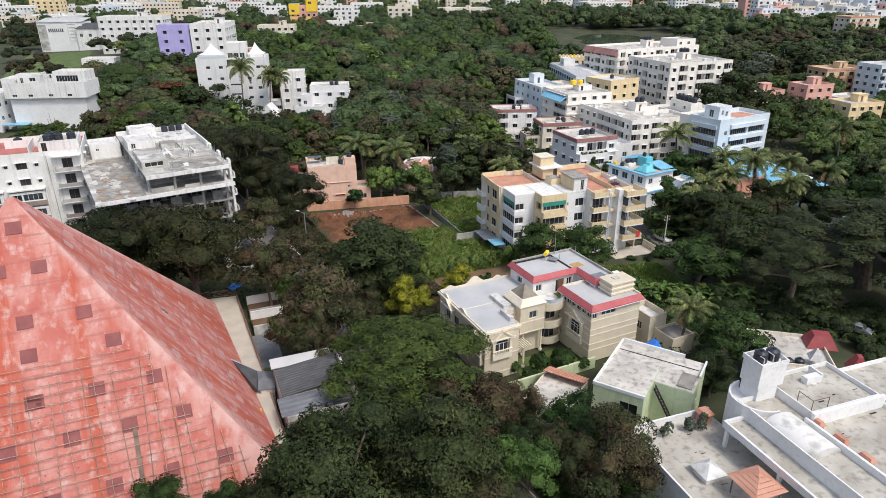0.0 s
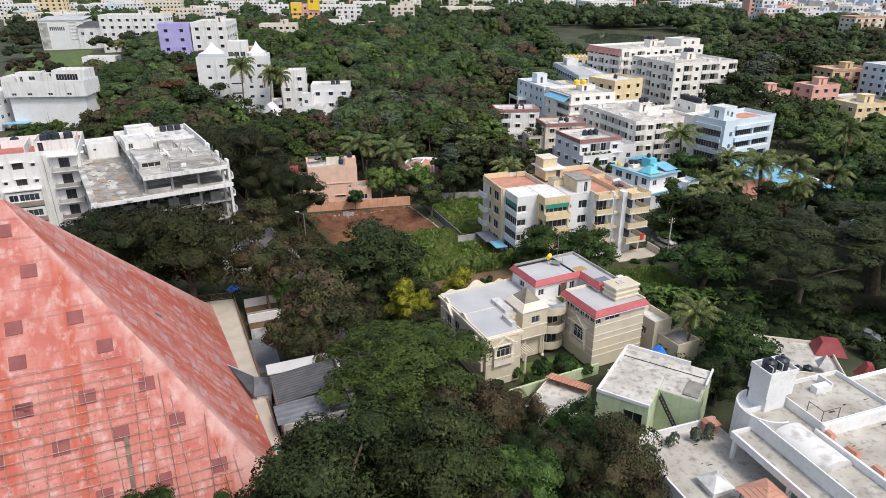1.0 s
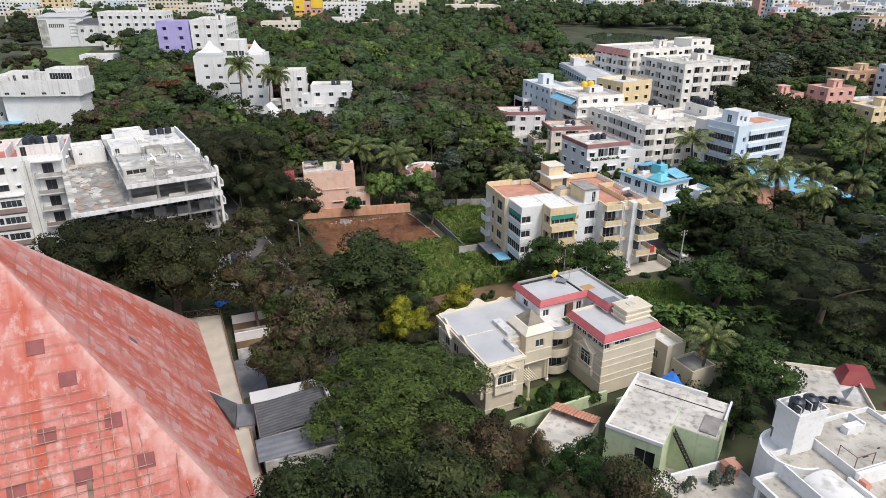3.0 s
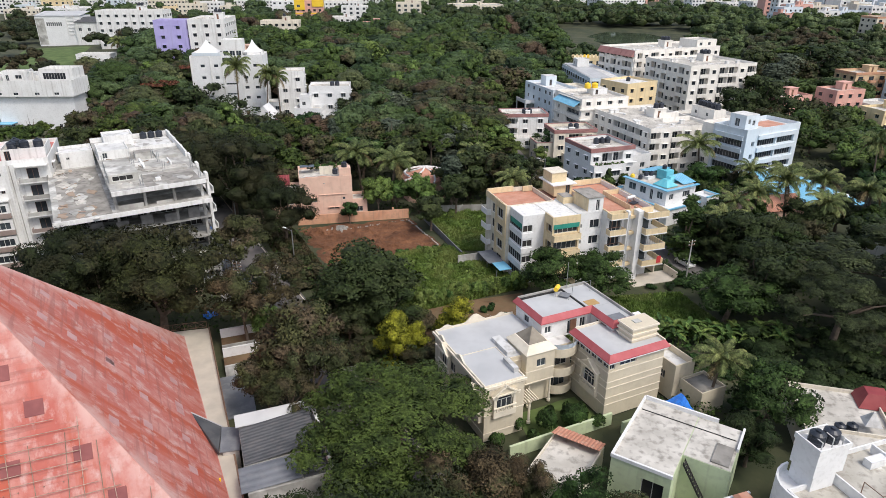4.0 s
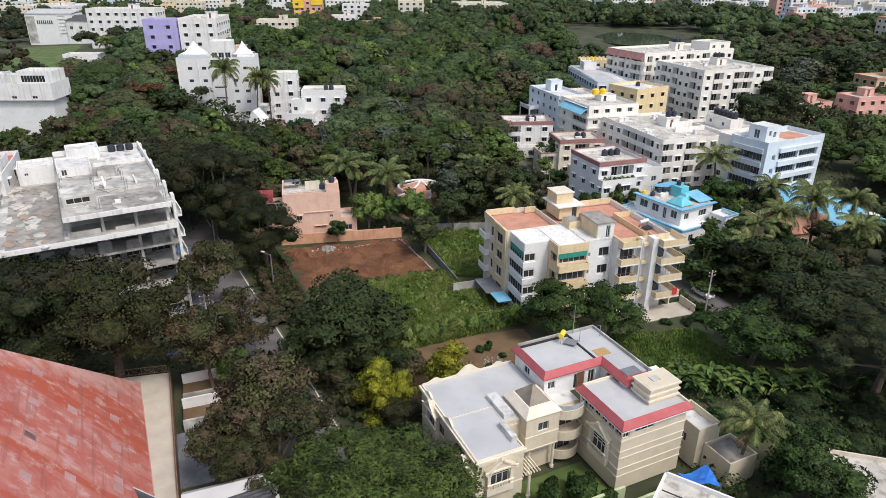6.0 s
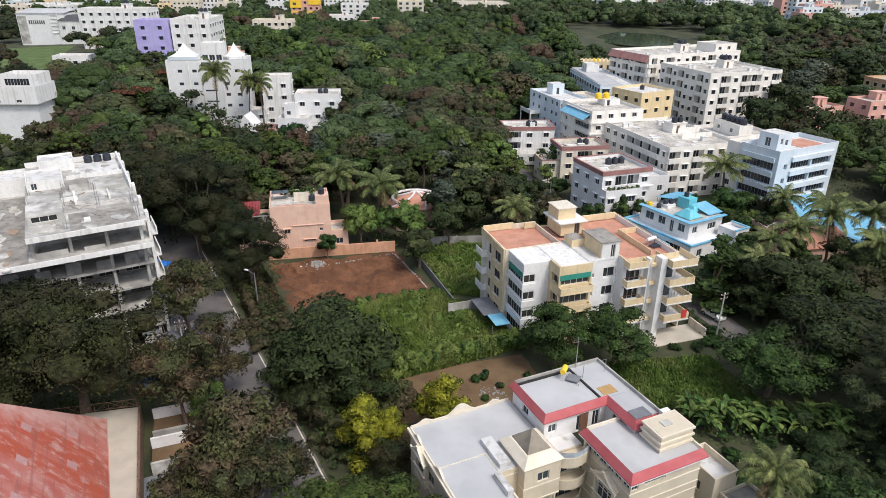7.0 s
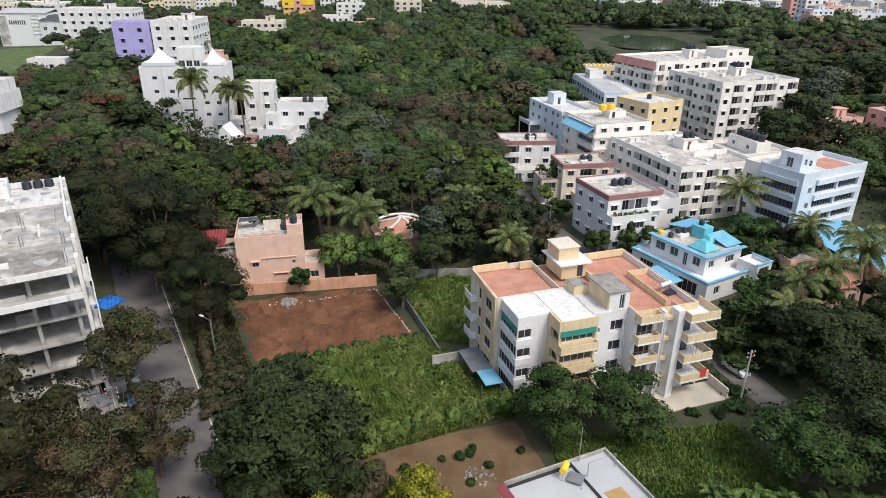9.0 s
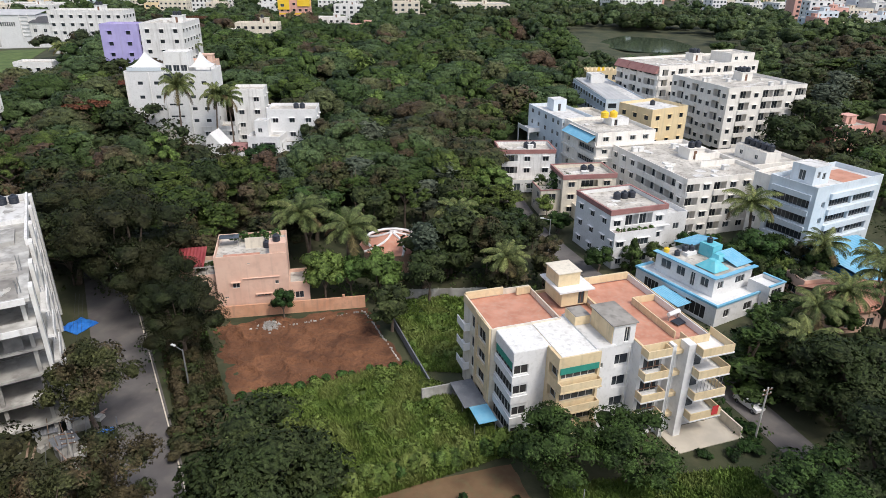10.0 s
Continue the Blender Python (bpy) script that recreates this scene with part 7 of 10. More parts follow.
for x, y in ((8.6, 12.2), (8.8, 17.5), (12.9, 12.2), (13.2, 18.4), (17.2, 9.2), (17.3, 15.6), (21.6, 9.1), (16.8, 18.6), (12.8, 2.6), (21.6, 2.6)):
    for dx, dy in ((0, 0), (0.3, 0), (0, 0.3), (0.3, 0.3)):
        bm = bmesh.new()
        tube(bm, (x + dx, y + dy, 19.86), (x + dx + ruin.uniform(-0.1, 0.1), y + dy, 21.0 + ruin.uniform(0, 0.9)), 0.03, 0.03, 4)
        part("starter_bar", bm, STEEL, unf)
part("rail_wall", boxes((8.9, 1.9, 16.631, 9.05, 6.6, 17.5), (9.05, 1.9, 16.631, 12.6, 2.05, 17.4)), GREYW, unf)
part("rail_wall", boxes((14.5, 1.9, 16.631, 17.0, 2.05, 17.2)), GREYW, unf)
for k in range(6):
    part("block_pier", boxes((1.0 + 3.6 * k, 2.3, 13.302, 2.8 + 3.6 * k, 2.6, 14.7 + 0.4 * (k % 2))), SHADEDBLOCK, unf)
for y in (2.6, 9.5, 16.5, 23.5, 30.5, 36.4):
    part("side_pier", boxes((22.62, y, 0, 23.05, y + 1.5, 20.4)), WHITE, unf)
for z in LV:
    part("balcony_slab", boxes((23.052, 4.2, z - 0.25, 23.9, 9.4, z), (23.75, 4.2, z, 23.9, 9.4, z + 0.9)), WHITE, unf)
    part("spandrel", boxes((22.63, 11.1, z - 0.3, 22.9, 16.4, z + 0.9)), WHITE, unf)
    part("spandrel", boxes((22.63, 18.1, z - 0.3, 22.9, 23.4, z + 0.9)), GREYW, unf)
    part("spandrel", boxes((22.63, 25.1, z - 0.3, 22.9, 30.4, z + 0.9)), WHITE, unf)
for k in range(3):
    p = UNF @ Vector((17.8 + 1.5 * k, 35.6, 19.88))
    water_tank(p.x, p.y, p.z, 0.65, 1.3)
# white flats next to it
WF = pose(-105.7, 100.5, 0.6, 0, 0, 30)
wf = thing("apartment_building", WF, "white block of flats with brown-banded bays and a red roof terrace", "building")
keep_clear(-104, 101.5, 30, 26, 16, 2, 1)
FL = [3.15 * k for k in range(6)]
holes = []
for cx in (2.6, 23.2):
    holes += [(cx - 0.9, cx + 0.9, z + 0.15, z + 2.3) for z in FL]
for z in FL[4:]:
    holes += [(14.6, 16.4, z + 0.9, z + 2.2), (12.6, 13.2, z + 1.3, z + 1.9), (17.7, 18.3, z + 1.3, z + 1.9), (6.6, 8.2, z + 0.9, z + 2.2)]
block(wf, 0, 0, 26, 16, 0, 19.7, WHITE, front=holes, right=[(3, 4.4, z + 0.9, z + 2.2) for z in FL] + [(9, 10.4, z + 0.9, z + 2.2) for z in FL], roof=REDTERRACE, par=0.8, frame_mat=BROWNF, shade=True)
for z in FL:
    for cx in (2.6, 23.2):
        balcony(wf, cx - 2.2, cx + 2.2, -1.3, -0.004, z, TAUPE if z < 7 else GREYW, WHITE, h=0.75)
    if z < 12:
        for x0 in (5.4, 12.4):
            block(wf, x0, -0.9, x0 + 6.0, -0.004, z + 0.1, z + 2.95, WHITE, front=[(0.5, 2.0, 1.1, 2.4), (2.2, 5.5, 1.1, 2.4)], frame_mat=FRAMEM, name="bay")
            part("bay_band", boxes((x0 - 0.06, -1.0, z + 0.15, x0 + 6.06, -0.903, z + 1.05)), TAUPE, wf)
for x0 in (5.2, 12.2):
    part("bay_hood", boxes((x0, -1.2, 12.7, x0 + 6.4, -0.004, 12.9)), WHITE, wf)
part("shaft", boxes((19.2, -0.35, 0, 19.45, -0.004, 19.0), (20.3, -0.35, 0, 20.55, -0.004, 19.0)), WHITE, wf)
part("downpipe", boxes((19.75, -0.14, 0, 19.88, -0.005, 18.8)), GREYW, wf)
part("canopy", boxes((20.8, -1.4, 18.6, 25.8, -0.004, 18.75)), WHITE, wf)
block(wf, 18.6, 2.0, 25.6, 9.0, 18.91, 21.2, WHITE, front=[(0.6, 1.5, 0.05, 2.0)], roof=ROOFG, par=0.5, name="stair_head", frame_mat=BROWNF)
block(wf, 4.0, 3.0, 11.0, 8.0, 18.91, 21.0, WHITE, front=[(0.6, 1.5, 0.05, 2.0)], roof=ROOFG, par=0.4, name="stair_head", frame_mat=BROWNF)
part("roof_wall", boxes((12.0, 9.0, 18.91, 18.0, 9.2, 20.4), (17.0, 1.0, 18.91, 17.15, 8.9, 20.8)), WHITE, wf)
for k, (dx, dy) in enumerate(((20.3, 4.0), (22.2, 4.2), (20.6, 6.2), (14.0, 12.0), (24.4, 4.4))):
    p = WF @ Vector((dx, dy, 21.21 if dx > 18 and dx < 25 else 18.91))
    water_tank(p.x, p.y, p.z - (0.5 if dx > 18 and dx < 25 else 0), 0.8, 1.6)
LONGW = pose(-166.0, 197.5, 2.4, 0, 0, 10)
longw = thing("house", LONGW, "long white house with a framed roof terrace and jutting upper floor", "house")
keep_clear(-161, 195, 8, 26, 11, 2, 2)
block(longw, 0.8, 1.2, 25, 11, 0, 11.5, CLEANWHITE, front=[(3 + 5 * k, 4 + 5 * k, 1.5, 2.6) for k in range(4)])
block(longw, 0, 0, 26, 11.4, 11.502, 16.5, WHITE, front=[(2.5, 4.0, 0.5, 1.3), (7.5, 9.0, 0.5, 1.3), (14, 15.5, 0.5, 1.3), (20, 21.5, 0.5, 1.3)], left=[(3, 5, 1, 2.4)], roof=ROOFDARK, par=1.6)
block(longw, 15, 3.4, 25.4, 11.0, 14.91, 19.6, WHITE, front=[(1, 8, 1.4, 3.4)], roof=ROOFG, par=1.2)
block(longw, 1, 7.6, 9.4, 11.0, 14.91, 18.4, WHITE, front=[(1, 2, 0.1, 2.2), (4, 6, 1.0, 2.2)], roof=ROOFG, par=0.4)
part("terrace_frame", boxes((9.5, 3.4, 14.91, 9.8, 3.7, 18.6), (14.6, 3.4, 14.91, 14.9, 3.7, 18.6), (9.5, 3.4, 18.602, 14.9, 3.7, 18.9), (9.5, 9.4, 14.91, 9.8, 9.7, 18.6), (9.5, 3.703, 18.602, 9.8, 9.7, 18.9)), WHITE, longw)
part("wall_bracket", boxes((7, 0.4, 10.9, 7.7, 1.197, 11.5)), WHITE, longw)
part("wall_bracket", boxes((17, 0.4, 10.9, 17.7, 1.197, 11.5)), WHITE, longw)
part("blue_awning", boxes((-2, -2.5, 3.2, 6, 1.1, 3.35)), BLUESHEET, longw)
plain_house(-196.0, 192.0, 8, 28.0, 14.0, 3, CLEANWHITE, "plain white hall beside trees", z0=1.5, fh=4.4, bays=2, head=False, roofm=ROOFW, shade=False)


# ---- peach house and its orange garden wall ----
PEACHH = pose(-46.0, 138.0, 0, 0, 0, 20)
peach = thing("house", PEACHH, "peach plastered house with plants on its roof terrace", "house")
CLEAR.append((-40, 146, radians(20), 8, 8))
block(peach, 0, 0.3, 11.2, 10.0, 0, 10.2, PEACH, front=[(2.4, 3.5, 4.6, 5.6), (5.0, 5.4, 8.6, 8.8), (5.4, 5.9, 5.9, 6.1), (1.0, 1.6, 2.9, 3.2), (6.0, 8.2, 2.8, 3.2), (9.0, 9.6, 4.8, 5.4)], right=[(3, 4.2, 4.6, 5.9)], roof=ROOFG, par=0.8, bars=2)
block(peach, -3.5, 1.5, 0.05, 9.0, 0, 6.8, PEACH, front=[(1, 2, 4, 5)], roof=ROOFG, par=0.7)
block(peach, 8.6, 0.5, 11.1, 3.0, 10.21, 11.8, PEACH, name="tank_room")
block(peach, 11.203, 0.8, 14.4, 6.0, 0, 4.6, PEACH, front=[(0.8, 2.2, 1.6, 2.8)], roof=ROOFG, par=0.6)
part("chajja", boxes((2.2, -0.2, 5.7, 3.7, 0.297, 5.78), (5.8, -0.1, 3.3, 8.4, 0.297, 3.38), (4.0, 0.1, 6.15, 9.8, 0.297, 6.25)), PEACH, peach)
part("sheet_roof", ridged(-6.4, 3.0, -2.0, 9.0, 7.6, 8.6, 0.5), DARKRED, peach, "dark red sheet roof")
block(peach, -6.4, 3.4, -3.52, 9.0, 0, 7.4, PEACH, front=[(0.6, 1.6, 4, 5.2)])
for px in (-3.2, -1.6, -0.2):
    part("terrace_post", boxes((px, 1.7, 6.1, px + 0.12, 1.82, 8.0)), STEEL, peach)
part("terrace_beam", boxes((-3.3, 1.65, 8.002, -0.05, 1.87, 8.12)), GREYW, peach)
part("roof_wall", boxes((4.6, 5.0, 9.41, 7.6, 5.2, 11.2)), CREAM, peach)
part("flower_bed", boxes((1.4, 1.2, 9.41, 7.0, 1.9, 9.9)), TERRA, peach)
panel = thing("solar_heater", PEACHH @ pose(0.4, 6.0, 10.3), "tilted solar panels on a roof terrace", "solar heater")
part("collector", boxes((0, 0, 0.6, 3.2, 1.8, 0.66)), GLASS, panel)
part("stand", boxes((0.1, 0.1, -0.9, 0.16, 0.16, 0.598), (3.0, 0.1, -0.9, 3.06, 0.16, 0.598), (0.1, 1.6, -0.9, 0.16, 1.66, 0.598), (3.0, 1.6, -0.9, 3.06, 1.66, 0.598)), STEEL, panel)
for dx, dy in ((6.6, 6.0), (8.0, 5.0), (9.8, 1.6)):
    p = PEACHH @ Vector((dx, dy, 9.42 if dx < 9 else 11.82))
    water_tank(p.x, p.y, p.z, 0.6, 1.2)
shrub_row("roof_plants", [tuple((PEACHH @ Vector((-3.0 + 0.9 * k, 4.0 + 0.7 * (k % 3), 0))).xy) for k in range(4)], 0.6, 1.0, 420, LEAF_MID, "green plants on a side terrace", 9, 0.18).location.z = 6.1
shrub_row("roof_plants", [tuple((PEACHH @ Vector((3.0 + 0.8 * k, 7.5 + 0.4 * (k % 3), 0))).xy) for k in range(9)], 0.8, 1.6, 1100, LEAF_LIME, "potted green plants on a roof terrace", 8, 0.2).location.z = 9.4
gw = thing("garden_wall", pose(-46.5, 136.6, 0, 0, 0, 18.5), "orange plastered garden wall beside a red soil plot", "wall")
part("wall_run", boxes((0, 0, 0, 24.2, 0.3, 2.2)), ORANGE, gw)
part("wall_pier", boxes((20.5, -0.03, 0, 20.9, 0.33, 2.7)), ORANGE, gw)
cw = thing("boundary_wall", pose(-20.5, 147.2, 0, 0, 0, 12), "grey precast concrete boundary wall in panels", "wall")
for k in range(9):
    part("wall_panel", boxes((k * 2.2, 0, 0, k * 2.2 + 2.05, 0.1, 2.0)), GREYW, cw)
    part("wall_post", boxes((k * 2.2 + 2.052, -0.05, 0, k * 2.2 + 2.198, 0.15, 2.15)), GREYW, cw)
fw = thing("boundary_wall", pose(-9.5, 124.0, 0, 0, 0, 118), "low dark grey boundary wall between two plots", "wall")
part("wall_run", boxes((0, 0, 0, 22, 0.18, 1.3)), GREYSHEET, fw)
# low house with a white ribbed round roof behind
ribs = thing("house", pose(-22.0, 159.0, 0, 0, 0, 12), "low house with a round tiled roof and white curved ribs", "house")
CLEAR.append((-22, 159, 0, 6, 6))
ring = [(5.2 * math.cos(k * math.tau / 10), 5.2 * math.sin(k * math.tau / 10)) for k in range(10)]
part("wall", prism(ring, 0, 5.4), PEACH, ribs)
bm = bmesh.new()
tip = bm.verts.new((0, 0, 7.6))
eave = [bm.verts.new((x * 1.15, y * 1.15, 5.45)) for x, y in ring]
for k in range(10):
    bm.faces.new((eave[k], eave[(k + 1) % 10], tip))
bm.faces.new(eave[::-1])
part("tiled_roof", bm, TERRA, ribs)
for k in range(0, 10, 2):
    bm = bmesh.new()
    ang = k * math.tau / 10
    pts = [Vector((r * math.cos(ang + 0.12 * (6 - r)), r * math.sin(ang + 0.12 * (6 - r)), 7.75 - 0.37 * r)) for r in (0.3, 1.5, 2.7, 3.9, 5.1, 6.1)]
    for a, b in zip(pts, pts[1:]):
        tube(bm, a, b, 0.22, 0.22, 6)
    part("roof_rib", bm, CLEANWHITE, ribs)
for k in range(9):
    bm = bmesh.new()
    a0, a1 = 0.2 + k * 0.4, 0.2 + (k + 1) * 0.4
    tube(bm, (4.9 * math.cos(a0), 4.9 * math.sin(a0), 6.4), (4.9 * math.cos(a1), 4.9 * math.sin(a1), 6.4), 0.25, 0.25, 6)
    part("roof_band", bm, CLEANWHITE, ribs)


# ---- houses behind the flats ----
h_a = plain_house(17.8, 167.5, 27, 12.5, 12.5, 3, CLEANWHITE, "white house with a dull pink tiled parapet and roof garden", z0=0, fh=3.4, bays=4, trim=MAROON, clutter=12, loggia=((0, 1), (0, 2)), tanks=3, head=False)
block(h_a, 0.0, -1.9, 9.2, -0.003, 0, 7.3, CLEANWHITE, front=[(0.8, 2.0, 0.9, 2.2), (4.2, 7.6, 0.9, 2.6), (0.6, 2.2, 4.3, 5.6), (4.2, 7.6, 4.3, 5.8)], left=[(0.4, 1.4, 4.3, 5.6)], roof=TERRA, par=0.8, shade=True)
part("roof_planter", boxes((0.5, -1.6, 6.51, 8.6, -1.2, 7.0)), TERRA, h_a)
block(h_a, 12.503, 3.6, 20.6, 10.5, 0, 7.5, CLEANWHITE, front=[(1.2, 2.4, 3.9, 5.2), (5.0, 6.4, 3.9, 5.2), (1.2, 2.4, 0.9, 2.2)], roof=ROOFW, par=1.0, name="side_wing")
part("eave_slab", boxes((9.4, -0.7, 6.9, 13.2, -0.003, 7.05)), CLEANWHITE, h_a)
shrub_row("roof_plants", [tuple((pose(17.8, 167.5, 0, 0, 0, 27) @ Vector((1.0 + 1.2 * k, -1.2, 0))).xy) for k in range(7)], 0.5, 1.2, 700, LEAF_LIME, "potted green plants on a terrace edge", 18, 0.16).location.z = 6.6
tree("column", 22.0, 163.4, 2.0, 8.0)

h_b = plain_house(10.0, 192.0, 17, 12.5, 9.0, 3, CREAM, "cream house with tanks on its roof", fh=2.9, z0=0.3, trim=MAROON, clutter=13, loggia=((0, 1),), tanks=2, head=False, bays=3)
block(h_b, -4.6, 1.2, -0.003, 7.6, 0, 5.9, CREAM, front=[(0.8, 2.0, 0.9, 2.2), (0.6, 3.6, 3.4, 5.0)], left=[(1, 2.4, 0.9, 2.2), (3.4, 5.2, 3.6, 5.0)], roof=ROOFG, par=0.8)
part("parapet_coping", boxes((-4.75, 1.05, 5.903, -0.003, 1.35, 6.03), (-4.75, 1.352, 5.903, -4.45, 7.7, 6.03)), MAROON, h_b)
block(h_b, 2.5, -3.2, 9.5, -0.003, 0, 3.2, CREAM, front=[(0.8, 2.4, 0.3, 2.3), (4.0, 6.2, 0.9, 2.3)], roof=ROOFG, par=0.7)
part("roof_planter", boxes((3.0, -2.9, 2.51, 9.0, -2.3, 2.95)), TERRA, h_b)

h_c = plain_house(-5.0, 208.0, 12, 14, 9.0, 3, WHITE, "white house with a red-tiled parapet", fh=3.0, z0=0.8, trim=MAROON, clutter=14, loggia=((0, 0),), bays=3, tanks=2, head=False)
block(h_c, -4.6, 1.2, -0.003, 7.6, 0, 5.9, WHITE, front=[(0.8, 2.0, 0.9, 2.2), (0.6, 3.6, 3.4, 5.0)], left=[(1, 2.4, 0.9, 2.2), (3.4, 5.2, 3.6, 5.0)], roof=ROOFG, par=0.8)
part("parapet_coping", boxes((-4.75, 1.05, 5.903, -0.003, 1.35, 6.03), (-4.75, 1.352, 5.903, -4.45, 7.7, 6.03)), MAROON, h_c)
block(h_c, 2.5, -3.2, 9.5, -0.003, 0, 3.2, WHITE, front=[(0.8, 2.4, 0.3, 2.3), (4.0, 6.2, 0.9, 2.3)], roof=ROOFG, par=0.7)
part("roof_planter", boxes((3.0, -2.9, 2.51, 9.0, -2.3, 2.95)), TERRA, h_c)

BLUEH = pose(30.8, 148.6, 0, 0, 0, 38)
blue = thing("house", BLUEH, "white house with bright blue roof sheets and trim", "house")
CLEAR.append((33.2, 156.8, radians(38), 8.5, 10))
# near-black panes along the left put the veranda's shade into colour
block(blue, 0, -3.0, 13.5, 14, 0, 3.6, CLEANWHITE, left=[(2, 5.2, 0.5, 2.8), (6, 9.2, 0.5, 2.8), (11, 15, 0.5, 2.8)], front=[(2, 3.4, 1.2, 2.6), (7, 9, 1.2, 2.6)], roof=CLEANWHITE, par=0.5, glass=DARK)
block(blue, 3.0, 0.3, 12.6, 12.6, 3.12, 6.6, CLEANWHITE, left=[(1.2, 3.4, 1.2, 2.8), (4.6, 6.4, 1.2, 2.8), (7.6, 8.5, 0.4, 2.8), (9.6, 11.2, 1.2, 2.8)], front=[(1, 2.4, 1.2, 2.5), (5.4, 7.8, 1.2, 2.5)], roof=ROOFG)
part("blue_coping", boxes((-0.2, -3.2, 3.602, 0.3, 14.2, 3.95), (0.302, -3.2, 3.602, 13.7, -2.8, 3.9), (0.302, 13.8, 3.602, 4.0, 14.2, 3.95)), BLUESHEET, blue)
part("blue_eave", boxes((2.3, -0.3, 6.68, 3.4, 12.9, 6.84), (3.402, -0.4, 6.68, 13.0, 0.4, 6.84)), BLUESHEET, blue)
part("roof_sheet", ridged(7.2, 12.9, 13.8, 8.6, 7.6, 8.4, 0.6, 0.05), BLUESHEET, blue)
part("roof_sheet", ridged(9.2, 1.0, 13.4, 5.4, 6.95, 7.9, 0.6, 0.05), BLUESHEET, blue)
part("sheet_post", boxes((7.4, 12.5, 6.68, 7.5, 12.6, 7.58)), STEEL, blue)
part("sheet_post", boxes((13.4, 12.5, 6.68, 13.5, 12.6, 7.58)), STEEL, blue)
part("hipped_canopy", boxes((3.9, 1.2, 6.85, 7.6, 5.2, 8.2, 1.4)), TURQ, blue, "turquoise hipped roof sheet")
part("roof_room", boxes((8.6, 5.6, 6.68, 11.0, 8.4, 8.9)), TURQ, blue, "turquoise painted tank room")
part("room_slope", boxes((7.8, 3.6, 6.86, 10.2, 5.598, 8.0, 0.5)), TURQ, blue, "turquoise sloping sheet")
part("tank_plinth", boxes((5.6, 8.2, 6.68, 8.0, 10.2, 7.3)), CLEANWHITE, blue)
block(blue, 10.6, -4.6, 14.6, -0.6, 0, 5.2, CLEANWHITE, front=[(0.6, 3.2, 3.4, 4.6)], right=[(0.6, 3.0, 3.4, 4.6)], roof=CLEANWHITE, par=0.7, name="corner_wing")
part("wing_coping", boxes((10.5, -4.7, 5.203, 14.7, -4.3, 5.4), (14.3, -4.298, 5.203, 14.7, -0.6, 5.4)), BLUESHEET, blue)
part("lean_to_roof", ridged(-3.4, 1.5, -0.203, 7.5, 2.5, 3.0, 0.4, 0.04), BLUESHEET, blue, "blue corrugated sheet")
for y in (1.7, 7.2):
    part("post", boxes((-3.2, y, 0, -3.1, y + 0.1, 2.45)), STEEL, blue)
for dx, dy, dz in ((4.6, 9.6, 6.69), (6.2, 9.4, 7.31), (7.4, 9.0, 7.31), (9.8, 7.4, 8.91)):
    p = BLUEH @ Vector((dx, dy, dz))
    water_tank(p.x, p.y, p.z, 0.5, 1.0)
p = BLUEH @ Vector((4.2, 11.6, 6.69))
water_tank(p.x, p.y, p.z, 0.5, 0.8, BRIGHT, "yellow plastic water tank on a roof", "yellow water tanks")
longw = plain_house(34.4, 183.6, 25, 20.0, 29.0, 4, OFFWHITE, "long white block of flats with barred balconies", z0=0, fh=2.97, base=0.3, bays=6, sbays=8, balcony=(), roofm=ROOFG, tanks=2, win=(1.6, 1.4), clutter=4, loggia=((0, 0), (0, 2), (3, 3), (3, 4), (3, 5), (3, 6)), name="apartment_building", category="building")
SKY = pose(54.5, 173.0, 0, 0, 0, 35)
sky_flats = thing("apartment_building", SKY, "pale blue block of flats with long glazed balconies", "building")
CLEAR.append((58, 189, radians(35), 14, 14))
FLOORS = (0.2, 3.4, 6.6, 9.8)
block(sky_flats, 1.4, 0.4, 21.6, 10.4, 0, 15.4, PALE, left=[(0.9, 8.9, z + 0.95, z + 2.7) for z in FLOORS], front=[(a, b, z + 0.95, z + 2.7) for a, b in ((4.4, 11.3), (11.8, 18.4)) for z in FLOORS] + [(2.2, 3.3, z + 1.2, z + 2.4) for z in FLOORS], roof=ROOFW, par=1.0, depth=0.6, bars=2, frame_mat=STEEL)
block(sky_flats, 1.9, 10.403, 21.2, 14.4, 0, 14.9, OFFWHITE, left=[(0.8, 2.2, z + 0.95, z + 2.3) for z in FLOORS], roof=ROOFG, par=0.7, depth=0.4, frame_mat=STEEL)
block(sky_flats, 4.4, 3.6, 9.2, 8.4, 14.41, 18.0, PALE, front=[(1.0, 1.8, 1.4, 2.6), (2.6, 3.6, 0.9, 2.2)], left=[(1.6, 3.0, 0.6, 2.6)], name="stair_head", roof=ROOFW)
part("roof_deck", boxes((12.2, 2.2, 14.41, 20.0, 8.6, 14.46)), TERRA, sky_flats)
for z in (3.3, 6.5, 9.7, 12.9):
    part("floor_band", boxes((5.6, -0.1, z - 0.3, 20.2, 0.397, z + 0.8)), PALE, sky_flats)
    part("floor_band", boxes((1.0, 1.2, z - 0.3, 1.397, 9.7, z + 0.8)), PALE, sky_flats)
# the rear wing of the long flats, behind the blue block
LW = pose(34.4, 183.6, 0, 0, 0, 25)
block(longw, 20.003, 5.0, 35.0, 18.0, 0, 13.0, OFFWHITE, left=[], roof=ROOFG, par=0.8, name="rear_wing")
block(longw, 24.0, 5.4, 28.0, 15.0, 12.21, 15.2, OFFWHITE, left=[(1.4, 2.4, 0.9, 1.9), (6.2, 7.2, 0.9, 1.9)], roof=ROOFG, name="roof_room")
